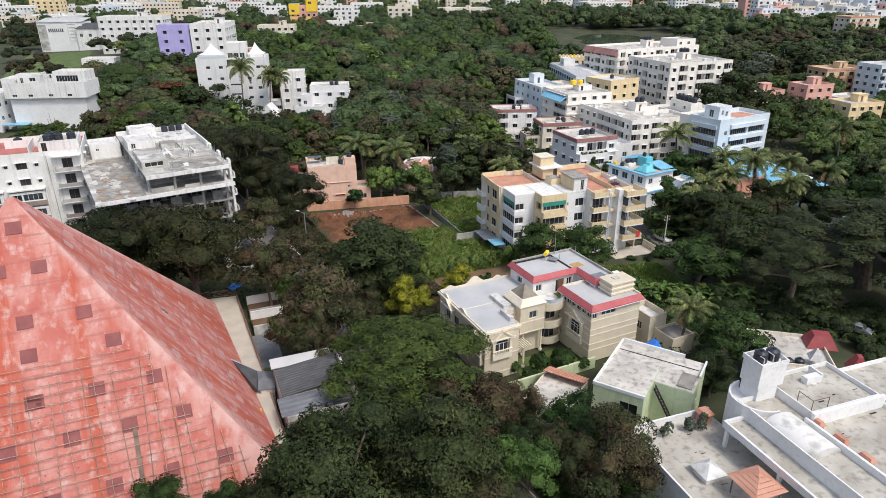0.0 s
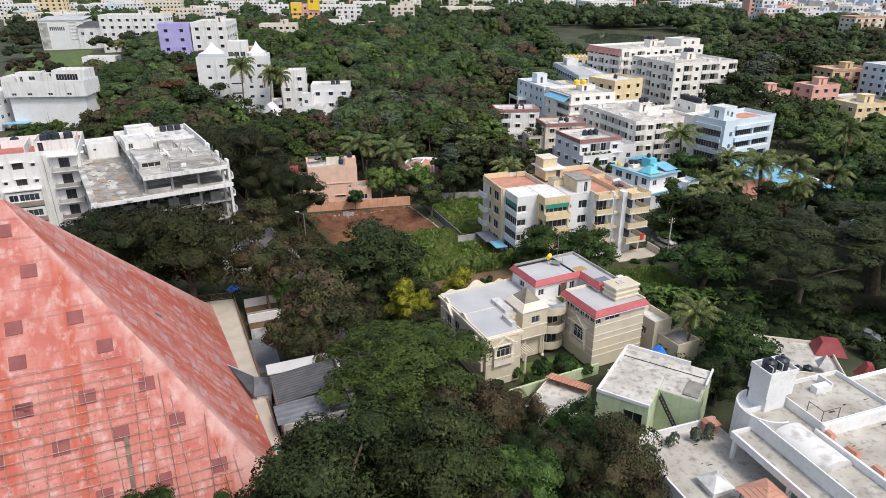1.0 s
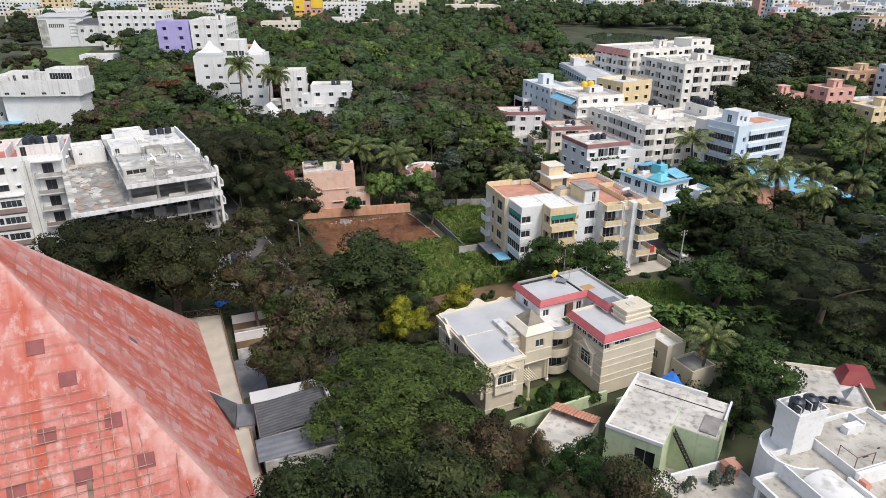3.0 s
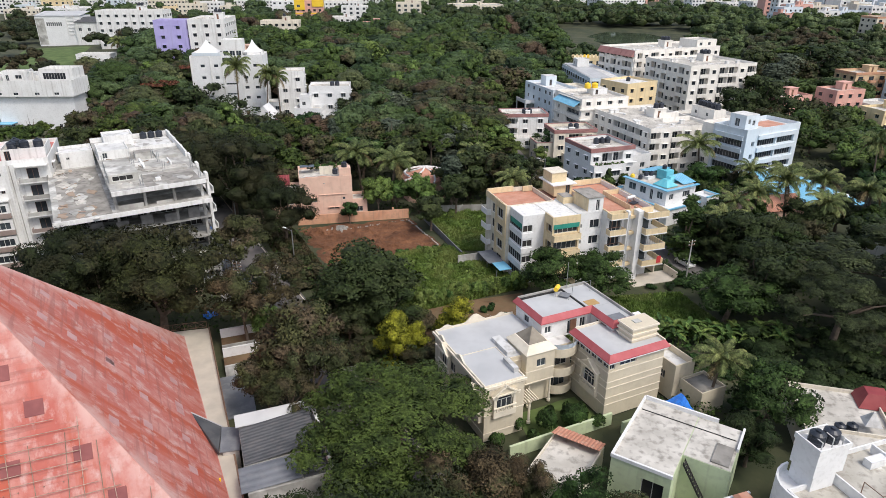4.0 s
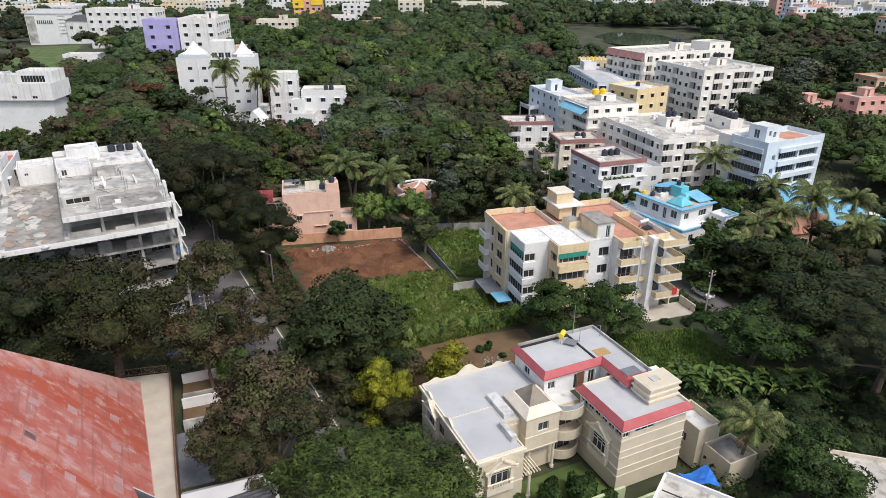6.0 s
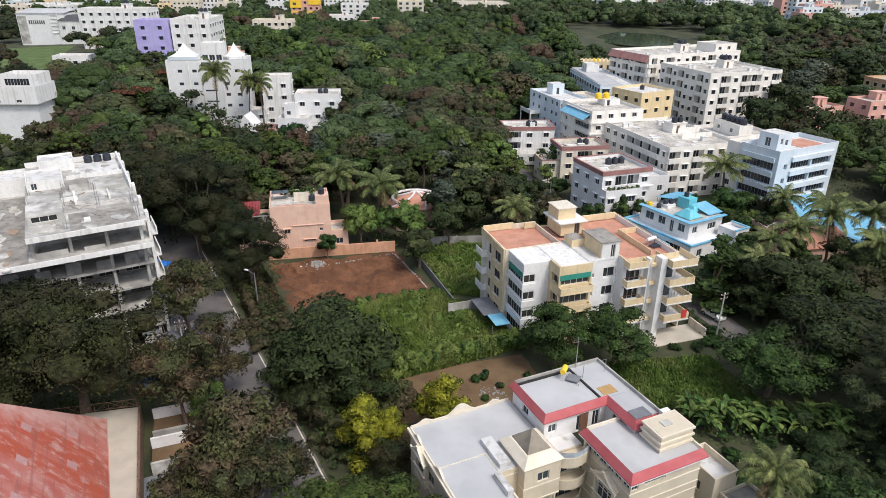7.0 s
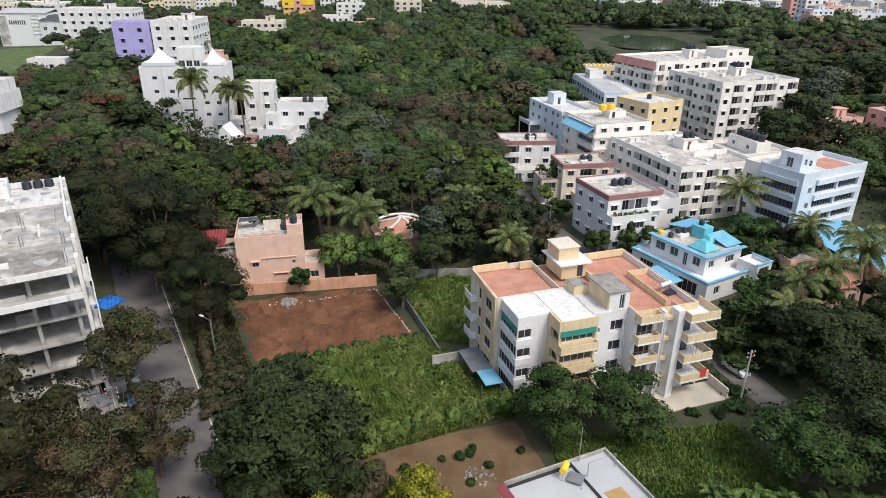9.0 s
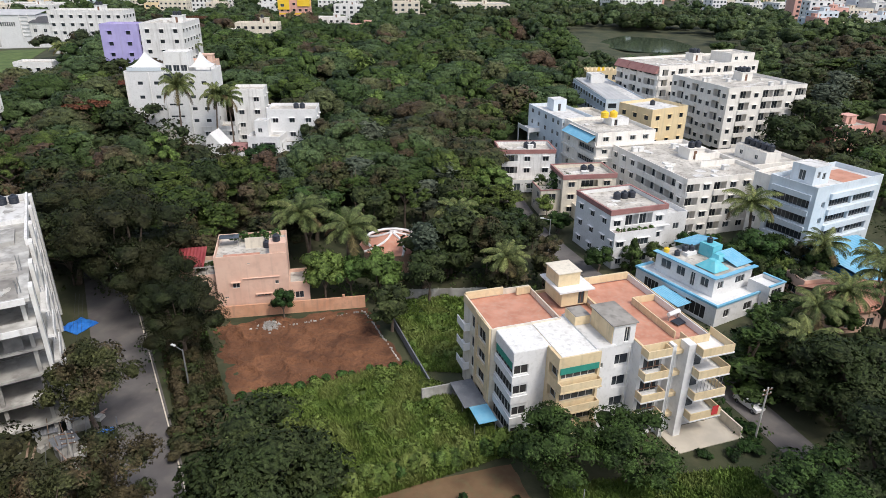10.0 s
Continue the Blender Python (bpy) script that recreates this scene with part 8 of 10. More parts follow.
part("upstand", boxes((10.0, 9.0, 12.19, 19.0, 9.25, 13.4), (12.5, 14.0, 12.19, 19.0, 14.25, 13.6)), OFFWHITE, longw)
CLEAR.append((55, 202, radians(27), 15, 11))
for k in range(5):
    p = LW @ Vector((26.0, 6.6 + 1.75 * k, 15.21))
    water_tank(p.x, p.y, p.z, 0.8, 1.7)
AWF = pose(18.2, 208.0, 0.5, 0, 0, 25)
awf = thing("apartment_building", AWF, "cream block of flats with a blue awning and pale wing", "building")
CLEAR.append((16.5, 229.0, radians(25), 12, 21))
FLF = [3.05 * k for k in range(5)]
block(awf, 0, 0, 16.0, 17.0, 0, 15.4, OFFWHITE, front=[(a, a + 1.5, z + 1.0, z + 2.2) for a in (1.6, 5.2, 9.0, 12.6) for z in FLF], left=[(8.0, 15.8, z + 0.95, z + 2.5) for z in FLF[:4]] + [(3.0, 15.8, FLF[4] + 0.95, FLF[4] + 2.5)] + [(2.0, 3.4, z + 1, z + 2.3) for z in FLF[:4]], roof=ROOFG, par=0.8, depth=0.4, shade=True)
for z in FLF[1:]:
    part("floor_band", boxes((-0.5, -0.45, z - 0.25, 16.1, -0.003, z + 0.12), (-0.5, -0.001, z - 0.25, -0.003, 17.0, z + 0.12)), OFFWHITE, awf)
    part("balcony_parapet", boxes((-0.62, -0.2, z + 0.122, -0.5, 9.0, z + 0.95)), OFFWHITE, awf)
block(awf, -0.8, 17.003, 9.0, 38.0, 0, 15.2, PALE, left=[(a, a + 1.4, z + 1.0, z + 2.2) for a in (2.0, 6.2, 10.5, 15.0, 18.0) for z in FLF], front=[(0.2, 0.7, 13.4, 14.2)], roof=ROOFW, par=0.8)
block(awf, 9.003, 17.003, 16.0, 32.0, 0, 14.6, CREAM, roof=ROOFG, par=0.7)
block(awf, 3.0, 30.0, 7.0, 34.0, 14.41, 17.6, PALE, front=[(1.4, 2.3, 0.05, 2.0)], name="stair_head", roof=ROOFW, frame_mat=BROWNF)
block(awf, 9.0, 9.0, 14.0, 13.0, 14.61, 16.4, CLEANWHITE, front=[(0.8, 1.7, 0.05, 1.6)], name="stair_head", roof=ROOFW, frame_mat=BROWNF)
part("side_balcony", boxes((-4.2, 30.0, 8.8, -0.803, 37.5, 9.0), (-4.2, 30.0, 9.001, -4.05, 37.5, 10.0), (-4.048, 30.0, 9.001, -0.803, 30.15, 10.0), (-4.2, 30.0, 0, -3.9, 30.3, 8.799), (-4.2, 37.2, 0, -3.9, 37.5, 8.799)), CLEANWHITE, awf)
roof_clutter(awf, 8.5, 16.0, 14.605, 77)
aw = new("awning", mesh_of("awning", boxes((0, 0, 0, 13.6, 2.6, 0.08)), BLUESHEET))
aw.matrix_basis = AWF @ pose(-2.3, 14.2, 13.0, 33, 0, -90)
tagged(aw, "blue sheet awning over a top-floor balcony", "awning")
for dx in (0, 2.3):
    water_tank(20.8 + dx, 221.5 + 0.4 * dx, 16.92, 1.0, 1.7, BRIGHT, "yellow plastic water tank on a roof", "yellow water tanks")
plain_house(36.0, 240.0, 38, 14.5, 13, 4, YELLOW, "yellow-ochre flat-roofed house among others", z0=1.2, fh=3.4, bays=3, clutter=31, head=False, tanks=1, roofm=ROOFW)
plain_house(58.7, 251.5, 25.5, 28.7, 26.5, 5, OFFWHITE, "off-white five-storey block of flats with open balconies", z0=2.5, fh=3.44, bays=7, sbays=8, tanks=4, roofm=ROOFG, clutter=6, loggia=((0, 1), (0, 3), (0, 4), (0, 6), (3, 1), (3, 3), (3, 6)), name="apartment_building", category="building")
backf = plain_house(43.2, 277.5, 31, 44.0, 22.0, 5, OFFWHITE, "long off-white block of flats with open balconies", z0=5.0, fh=3.34, bays=11, sbays=6, tanks=4, roofm=ROOFG, clutter=7, loggia=((0, 0), (0, 2), (0, 5), (0, 7), (3, 0), (3, 2), (3, 4), (3, 5)), trim=None, name="apartment_building", category="building")
for u in (0.3, 7.6, 14.9):
    bm = bmesh.new()
    quad(bm, (-1.6, u, 15.2), (-0.003, u, 17.4), (-0.003, u + 7.0, 17.4), (-1.6, u + 7.0, 15.2))
    quad(bm, (-1.6, u + 7.0, 15.05), (-0.003, u + 7.0, 15.05), (-0.003, u, 15.05), (-1.6, u, 15.05))
    quad(bm, (-1.6, u, 15.05), (-1.6, u, 15.2), (-1.6, u + 7.0, 15.2), (-1.6, u + 7.0, 15.05))
    quad(bm, (-1.6, u, 15.05), (-0.003, u, 15.05), (-0.003, u, 17.4), (-1.6, u, 15.2))
    part("tiled_canopy", bm, MAROON, backf, "dull pink tiled canopy")
block(backf, 33.0, 2.0, 43.6, 12.0, 16.72, 20.0, OFFWHITE, front=[(1.5, 3.0, 1.0, 2.2), (6.0, 7.5, 1.0, 2.2)], right=[(2, 3.5, 1, 2.2)], roof=ROOFG, par=0.5, name="roof_room")
lowh = plain_house(25.5, 263.0, 12, 13, 40.0, 3, PALE, "long low pale hall with a glazed side and sheet roof", z0=3.0, fh=3.5, bays=3, sbays=12, win=(2.6, 1.6), head=False, roofm=ROOFW, par=0.4)
part("sheet_roof", ridged(0.4, 0.5, 8.5, 39.5, 10.9, 11.3, 1.4), ROOFV, lowh)
block(lowh, 3.0, 28.0, 8.0, 34.0, 10.55, 14.2, WHITE, left=[(1, 2.2, 1.2, 2.4), (3.4, 4.6, 1.2, 2.4)], roof=ROOFW, par=0.4, name="stair_head")
crest = thing("roof_pavilion", pose(22.0, 318.0, rise(22, 318), 0, 0, 12), "yellow hall with an ornamental crenellated parapet", "hall")
block(crest, 0, 0, 14.0, 9.0, 0, 9.5, YELLOW, front=[(1.5 + 3.4 * k, 3.2 + 3.4 * k, 6.0, 8.0) for k in range(4)])
for k in range(8):
    part("merlon", boxes((0.2 + 1.75 * k, 0.0, 9.502, 1.3 + 1.75 * k, 0.5, 11.0, 0.15)), BRIGHT if k in (3, 4) else YELLOW, crest)
plain_house(90.0, 250.0, 25, 14, 9, 3, PINK, "pink house with an orange roof terrace", z0=1.0, fh=3.0)
# tiled bungalow and blue shed among palms
bung = thing("house", pose(51.5, 147.0, 0, 0, 0, 20), "low tiled bungalow among palms", "house")
CLEAR.append((56, 153, radians(20), 8, 7))
block(bung, 0, 0, 12, 9, 0, 4.0, PEACH, front=[(1, 2.4, 1, 2.4), (5, 6.4, 1, 2.4)])
part("tiled_roof", ridged(-0.5, -0.5, 12.5, 4.5, 3.9, 5.8, 0.5), TERRA, bung)
part("tiled_roof", ridged(-0.5, 9.5, 12.5, 4.5, 3.9, 5.8, 0.5), TERRA, bung)
block(bung, 1.0, 9.6, 7.0, 14.0, 0, 4.6, PEACH, left=[(1, 3, 1.4, 2.8)], roof=ROOFG, par=0.6, name="rear_wing")
bshed = thing("shed", pose(64.5, 150.0, 0, 0, 0, 25), "long shed with bright blue sheet roof and walls", "shed")
CLEAR.append((66, 164, radians(25), 8, 13))
block(bshed, 0, 0, 13, 24, 0, 4.0, TARPWALL, left=[(3 + 5 * k, 5 + 5 * k, 1, 2.4) for k in range(5)])
part("roof_sheet", ridged(-0.5, -0.6, 13.5, 24.6, 4.1, 5.2, 0.9), BLUESHEET, bshed)
part("roof_vent", boxes((9.5, 3.0, 4.25, 12.0, 5.0, 5.2)), CLEANWHITE, bshed)
bs2 = thing("shed", pose(72.0, 130.0, 0, 0, 0, 22), "low shed with a faded blue sheet roof", "shed")
CLEAR.append((78, 134, radians(22), 8, 6))
block(bs2, 0, 0, 14, 9, 0, 3.4, WHITE, front=[(2, 3.4, 1, 2.2), (8, 9.4, 1, 2.2)])
part("roof_sheet", ridged(-0.4, -0.5, 14.4, 9.5, 3.5, 4.4, 0.9), BLUESHEET, bs2)


# ---- white house with tented roofs ----
DH = pose(-110.5, 222.0, 6.0, 0, 0, 13) @ Matrix.Diagonal((0.95, 0.9, 0.97, 1))
dh = thing("house", DH, "tall white house with two tented roof canopies", "house")
CLEAR.append((-100, 226, radians(20), 14, 10))
CLEAR.append((-97, 211, radians(13), 13, 9))
dw = [(a, a + 1.5, z + 1.6, z + 2.6) for a in (3.4, 8.0, 18.0, 21.6) for z in (2.5, 6.0, 9.5, 13.5)] + [(11.5, 15.5, z + 1.6, z + 2.2) for z in (0.5, 4.0, 7.5)]
block(dh, 0, 0, 25.0, 13.0, -6, 0.0, CLEANWHITE, name="podium")
block(dh, 0, 0, 25.0, 13.0, 0.002, 19.0, CLEANWHITE, front=dw, right=[(3, 4.5, z, z + 1.2) for z in (4, 8, 12)], roof=ROOFW, par=1.0, bars=1)
block(dh, 11.0, 2.0, 18.0, 9.0, 18.01, 24.0, WHITE, front=[(0.4 + 2.2 * k, 2.2 + 2.2 * k, 0.6, 2.4) for k in range(3)], roof=ROOFW, par=0.4)
for x0, x1 in ((1.0, 10.0), (18.4, 24.6)):
    bm = bmesh.new()
    cx, cy, n = (x0 + x1) / 2, 4.0, 6
    ring0 = [(x0, 0.6), (x1, 0.6), (x1, 8), (x0, 8)]
    for k in range(4):
        a, b = ring0[k], ring0[(k + 1) % 4]
        for s in range(n):
            f0, f1 = s / n, (s + 1) / n
            z0, z1 = 20.0 + 4.0 * f0 ** 1.8, 20.0 + 4.0 * f1 ** 1.8
            quad(bm, (a[0] + (cx - a[0]) * f0, a[1] + (cy - a[1]) * f0, z0), (b[0] + (cx - b[0]) * f0, b[1] + (cy - b[1]) * f0, z0), (b[0] + (cx - b[0]) * f1, b[1] + (cy - b[1]) * f1, z1), (a[0] + (cx - a[0]) * f1, a[1] + (cy - a[1]) * f1, z1))
    part("tent_canopy", bm, CLEANWHITE, dh)
    for px, py in ring0:
        part("canopy_post", boxes((px - 0.08, py - 0.08, 18.0, px + 0.08, py + 0.08, 19.99)), STEEL, dh)
for px in (0.0, 6.6, 10.6, 17.2, 24.6):
    part("pilaster", boxes((px, -0.25, 0.0, px + 0.4, -0.004, 18.6)), WHITE, dh)
part("terrace_opening", boxes((11.2, -0.06, 16.4, 16.8, -0.005, 18.3)), GLASS, dh)
part("glass_rail", boxes((1.0, -0.1, 19.002, 10.5, 0.0, 20.0)), PALE, dh)
part("yard_wall", boxes((2.0, -6.0, 0, 12.0, -5.7, 3.0), (12.0, -6.0, 0, 12.3, 0, 3.0)), CREAM, dh)
plain_house(-84.2, 231.5, 15, 9, 9, 4, WHITE, "narrow white house with steps", z0=3.0, fh=3.7, bays=2, head=False)
plain_house(-70.0, 221.5, 12, 13.5, 9, 3, CLEANWHITE, "white house with roof terraces", z0=3.0, fh=3.9, bays=3, head=False, tanks=2)
plain_house(-92.0, 226.0, 15, 10, 6, 2, WHITE, "low white house with a sloping tiled wing", z0=2.0, fh=3.0, bays=3, head=False)
 
terr = thing("house", pose(-80.5, 212.5, rise(-80, 212), 0, 0, 4), "stepped white house with roof terraces and a sloping gable wing", "house")
keep_clear(-84, 212.5, 4, 26, 10, 1.0, 16)
block(terr, 0, 0, 21.0, 8.0, 0, 3.6, CLEANWHITE, front=[(2.0 + 4.2 * k, 3.6 + 4.2 * k, 1.0, 2.4) for k in range(5)], roof=ROOFW, par=0.9)
block(terr, 7.0, 2.6, 16.0, 8.6, 2.71, 7.4, CLEANWHITE, front=[(1.0, 2.4, 1.2, 2.6), (5.0, 7.6, 0.8, 3.0)], left=[(1.5, 3.0, 1.2, 2.6)], right=[(1.5, 3.0, 1.2, 2.6)], roof=ROOFG, par=0.9)
block(terr, 8.4, 5.4, 12.0, 9.2, 6.51, 11.0, CLEANWHITE, front=[(0.8, 2.0, 1.2, 2.4)], roof=ROOFW, par=0.4)
block(terr, 16.003, 4.4, 21.0, 8.6, 2.71, 5.6, CLEANWHITE, front=[(1.0, 3.6, 0.6, 2.0)], roof=ROOFDARK, par=0.8)
bm = bmesh.new()
pr = [(-4.0, 2.72), (1.0, 2.72), (1.0, 4.2), (-2.6, 8.2), (-4.0, 6.4)]
fr = [[bm.verts.new((x, y, z)) for x, z in pr] for y in (1.0, 7.4)]
bm.faces.new(fr[0])
bm.faces.new(fr[1][::-1])
for k in range(5):
    bm.faces.new((fr[0][(k + 1) % 5], fr[0][k], fr[1][k], fr[1][(k + 1) % 5]))
part("gable_wing", bm, CLEANWHITE, terr)
part("tiled_roof", boxes((1.002, 1.4, 3.62, 6.6, 7.0, 4.6, 0.7)), MAROON, terr)
block(terr, -4.0, 1.0, -0.002, 7.4, 0, 2.71, CLEANWHITE)
part("yard_wall", boxes((-7.0, -2.0, 0, 21.0, -1.75, 2.2)), CREAM, terr)



# ---- houses on the low hill behind ----
hall = thing("hall", pose(-263, 351, 16.6, 0, 0, 10) @ Matrix.Diagonal((0.8, 0.8, 0.8, 1)), "white hall with a bluish-white sheet roof and lattice screen", "hall")
keep_clear(-267, 351, 10, 44, 16, 2, 14)
GREEN = ((-224, 268), (-196, 281), (-230, 347), (-263, 340))
block_corners(GREEN, 0.5)
common = plot("meadow", GREEN, 0.2, MEADOW, "open light green meadow below a white hall", "meadow", 0.2, 20, 12)
for v in common.data.vertices:
    v.co.z += rise(v.co.x, v.co.y) + 0.1
block(hall, 0, 0, 30, 16, -6, 13.5, CLEANWHITE, front=[(7 + 1.3 * k, 8 + 1.3 * k, 13, 15.5) for k in range(8)])
part("sheet_roof", ridged(-0.5, -0.5, 30.5, 16.5, 13.7, 15.8, 1.0), ROOFV, hall)
part("grey_gable", boxes((0.4, -0.1, -5, 6.0, -0.004, 12.0)), GREYW, hall)
part("screen", boxes((20.5, -0.5, 0, 20.8, -0.05, 14), (25.7, -0.5, 0, 26, -0.05, 14), *[(20.8, -0.4, 1.5 + 2.2 * k, 25.7, -0.1, 1.9 + 2.2 * k) for k in range(6)]), WHITE, hall)
block(hall, 26.5, -2, 40, 14, -6, 9.5, WHITE, front=[(2, 4, 10, 12), (8, 10, 10, 12)])
part("grey_roof", boxes((26.0, -2.6, 9.502, 40.6, 14.6, 12.6, 5.0)), DARKSHEET, hall)
plain_house(-214, 331, 10, 33, 14, 6, WHITE, "large white block of flats with rows of windows", z0=10.0, fh=3.5, bays=8, tanks=2, clutter=21)
plain_house(-153, 277, 12, 13, 10, 4, LILAC, "lilac painted house with a dark window", z0=15.5, fh=3.8, bays=2, head=False)
plain_house(-140, 281, 12, 15, 24, 5, WHITE, "tall white flats beside a lilac house", z0=13.0, fh=3.6, bays=3, tanks=2, clutter=22)
plain_house(-190, 276, 12, 14, 8, 1, WHITE, "low white house by the road", z0=13.0, fh=3.6, head=False)
plain_house(-176, 262, 12, 9, 6, 1, DARKRED, "low red-painted shed by the road", z0=10.0, fh=3.2, head=False)
plain_house(-116, 262, 12, 11, 9, 3, PEACH, "small peach house with roof terraces", z0=9.0, fh=3.9, bays=3, clutter=23)


# ---- woodland fill ----
rng = random.Random(12)


def fill(x0, y0, x1, y1, step, kinds, rr, hh, slant=0.0, group=""):
    """Trees spread evenly but not in rows over a stretch, wherever nothing else stands."""
    y = y0
    while y < y1:
        x = x0
        while x < x1:
            px, py = x + rng.uniform(-0.45, 0.45) * step + slant * (y - y0), y + rng.uniform(-0.45, 0.45) * step
            r = rng.uniform(*rr)
            if is_clear(px, py, r * 0.45):
                tree(rng.choice(kinds), px, py, r, rng.uniform(*hh), group=group)
            x += step
        y += step


# ---- trees round the houses ----
tree("round", 27.1, 71.3, 3.6, 6.2)
tree("green", 34.0, 105.2, 6.8, 8.4)
tree("canopy", 46.8, 98.0, 9.6, 11.6)
tree("round", 43.5, 125.2, 8.3, 11.2)
tree("round", 40.0, 109.4, 7.5, 11.5)
tree("round", 57.3, 138.1, 6.5, 10.1)
tree("column", 33.5, 131.0, 5.0, 12.5)
tree("canopy", 63.0, 106.5, 19.5, 14.5)
tree("flame", -118.0, 214.0, 7.0, 13.5)
tree("flame", -119.0, 239.5, 6.2, 13.5)
tree("round", -142.0, 263.0, 10.0, 13.5)
tree("green", -119.0, 309.0, 10.0, 13.0)
tree("round", -128.0, 330.0, 11.0, 14.0)
tree("brown", -90.5, 213.5, 3.6, 6.5)
tree("flame", -184.2, 404.1, 10.5, 11.4)
tree("umbrella", -11.6, 65.3, 12.3, 11.1)
tree("brown", -36.6, 95.6, 5.2, 11.4)
tree("brown", -11.6, 84.4, 3.0, 4.8)
tree("olive", -25.2, 70.6, 3.8, 9.0)
tree("olive", -23.5, 91.2, 3.6, 6.2)
tree("round", -100.0, 196.3, 8.4, 12.2)
tree("round", -91.2, 204.7, 8.5, 12.3)
tree("olive", -74.7, 194.8, 7.9, 11.9)
tree("green", -63.8, 200.7, 7.1, 10.4)
tree("round", -101.6, 177.0, 8.7, 13.4)
tree("olive", -28.6, 72.8, 4.0, 9.5)
tree("brown", -3.2, 57.8, 5.6, 10.0)
tree("round", -10.6, 50.2, 5.4, 10.0)
tree("round", -18.0, 50.6, 4.6, 9.6)
tree("brown", -37.8, 88.2, 5.6, 12.5)
tree("olive", -47.6, 108.6, 5.9, 12.7)
tree("dusk", -44.7, 124.5, 6.4, 13.5)
tree("round", -22.6, 98.6, 9.2, 12.6)
tree("round", -18.6, 95.4, 5.0, 7.4)
tree("round", -26.0, 94.6, 4.6, 8.0)
tree("lime", -35.2, 89.0, 2.6, 6.6)
tree("dusk", -50.0, 87.0, 11.0, 19.3)
tree("dusk", -64.7, 89.3, 8.8, 17.5)
tree("dusk", -57.4, 86.4, 8.9, 17.0)
tree("dusk", -61.8, 139.1, 10.8, 19.7)
tree("umbrella", -62.2, 157.5, 11.0, 13.6)
tree("umbrella", -84.8, 159.7, 12.2, 12.5)
tree("round", -14.8, 43.7, 8.4, 14.2)
tree("round", -5.0, 46.2, 7.3, 13.5)
tree("round", -20.8, 41.7, 4.0, 9.5)
tree("brown", 2.5, 59.3, 3.3, 8.1)
tree("lime", 2.6, 50.0, 4.2, 8.6)
tree("olive", 6.8, 52.5, 3.7, 8.3)
tree("brown", 11.4, 50.9, 5.8, 10.6)
tree("olive", -26.4, 78.2, 6.8, 13.8)
tree("olive", -23.3, 73.9, 4.8, 10.9)
tree("brown", -21.6, 78.5, 4.0, 9.5)
tree("golden", -15.8, 86.7, 4.4, 8.2)
tree("golden", -13.1, 88.2, 2.7, 6.2)
tree("golden", -7.1, 92.2, 4.8, 8.0)
tree("green", 6.3, 107.9, 5.6, 9.5)
tree("green", 14.7, 109.8, 5.6, 8.7)
tree("green", 31.6, 79.0, 5.4, 8.4)
tree("green", -31.7, 41.3, 3.1, 7.9)
tree("green", -25.9, 41.9, 2.4, 7.5)
tree("dusk", -78.1, 152.8, 11.7, 16.3)
tree("dusk", -53.5, 135.5, 6.5, 13.0)
tree("round", -17.6, 137.5, 4.4, 8.0)
tree("green", -35.6, 138.9, 2.4, 5.2)
tree("round", -11.7, 157.5, 7.6, 12.7)
tree("round", -13.3, 147.5, 4.7, 9.9)
tree("lime", -30.6, 145.2, 4.6, 9.0)
tree("lime", -21.6, 146.4, 4.6, 9.4)
tree("lime", -26.6, 147.3, 3.6, 7.6)
tree("tall", -14.8, 152.0, 4.6, 13.0)
tree("green", 10.9, 198.7, 6.1, 8.8)
tree("green", 16.1, 164.4, 3.2, 5.0)
tree("round", -2.8, 158.9, 5.1, 11.1)
tree("olive", -75.4, 144.5, 7.8, 13.9)
tree("green", 9.3, 182.1, 3.1, 4.9)
tree("umbrella", -41.5, 202.8, 8.5, 10.2)
tree("umbrella", -61.8, 185.6, 14.8, 10.2)
tree("umbrella", -46.8, 176.8, 11.1, 10.2)
tree("umbrella", -77.6, 182.4, 15.3, 10.2)
tree("umbrella", -42.7, 232.1, 18.3, 10.2)
tree("umbrella", -31.7, 244.4, 14.0, 10.2)
tree("tall", -37.2, 208.5, 6.1, 15.3)
tree("round", -56.5, 222.3, 7.3, 10.5)
tree("umbrella", -14.5, 227.3, 9.5, 9.1)
tree("olive", -5.1, 261.5, 11.3, 15.0)
tree("umbrella", -64.9, 249.2, 13.0, 10.2)
tree("round", -105.3, 214.7, 10.5, 13.5)
tree("umbrella", -111.3, 307.3, 17.3, 9.1)
tree("lime", -72.6, 314.2, 10.9, 13.7)
tree("round", -30.4, 318.9, 10.7, 14.7)
tree("olive", -13.6, 306.9, 9.1, 12.6)
tree("round", 73.9, 243.6, 9.2, 13.7)
tree("round", 85.0, 254.1, 10.7, 15.7)
tree("umbrella", 134.8, 356.2, 17.6, 11.4)
tree("round", 127.1, 316.3, 15.6, 18.6)
tree("round", 73.7, 207.5, 9.3, 12.8)
tree("green", 44.9, 168.4, 5.2, 8.2)
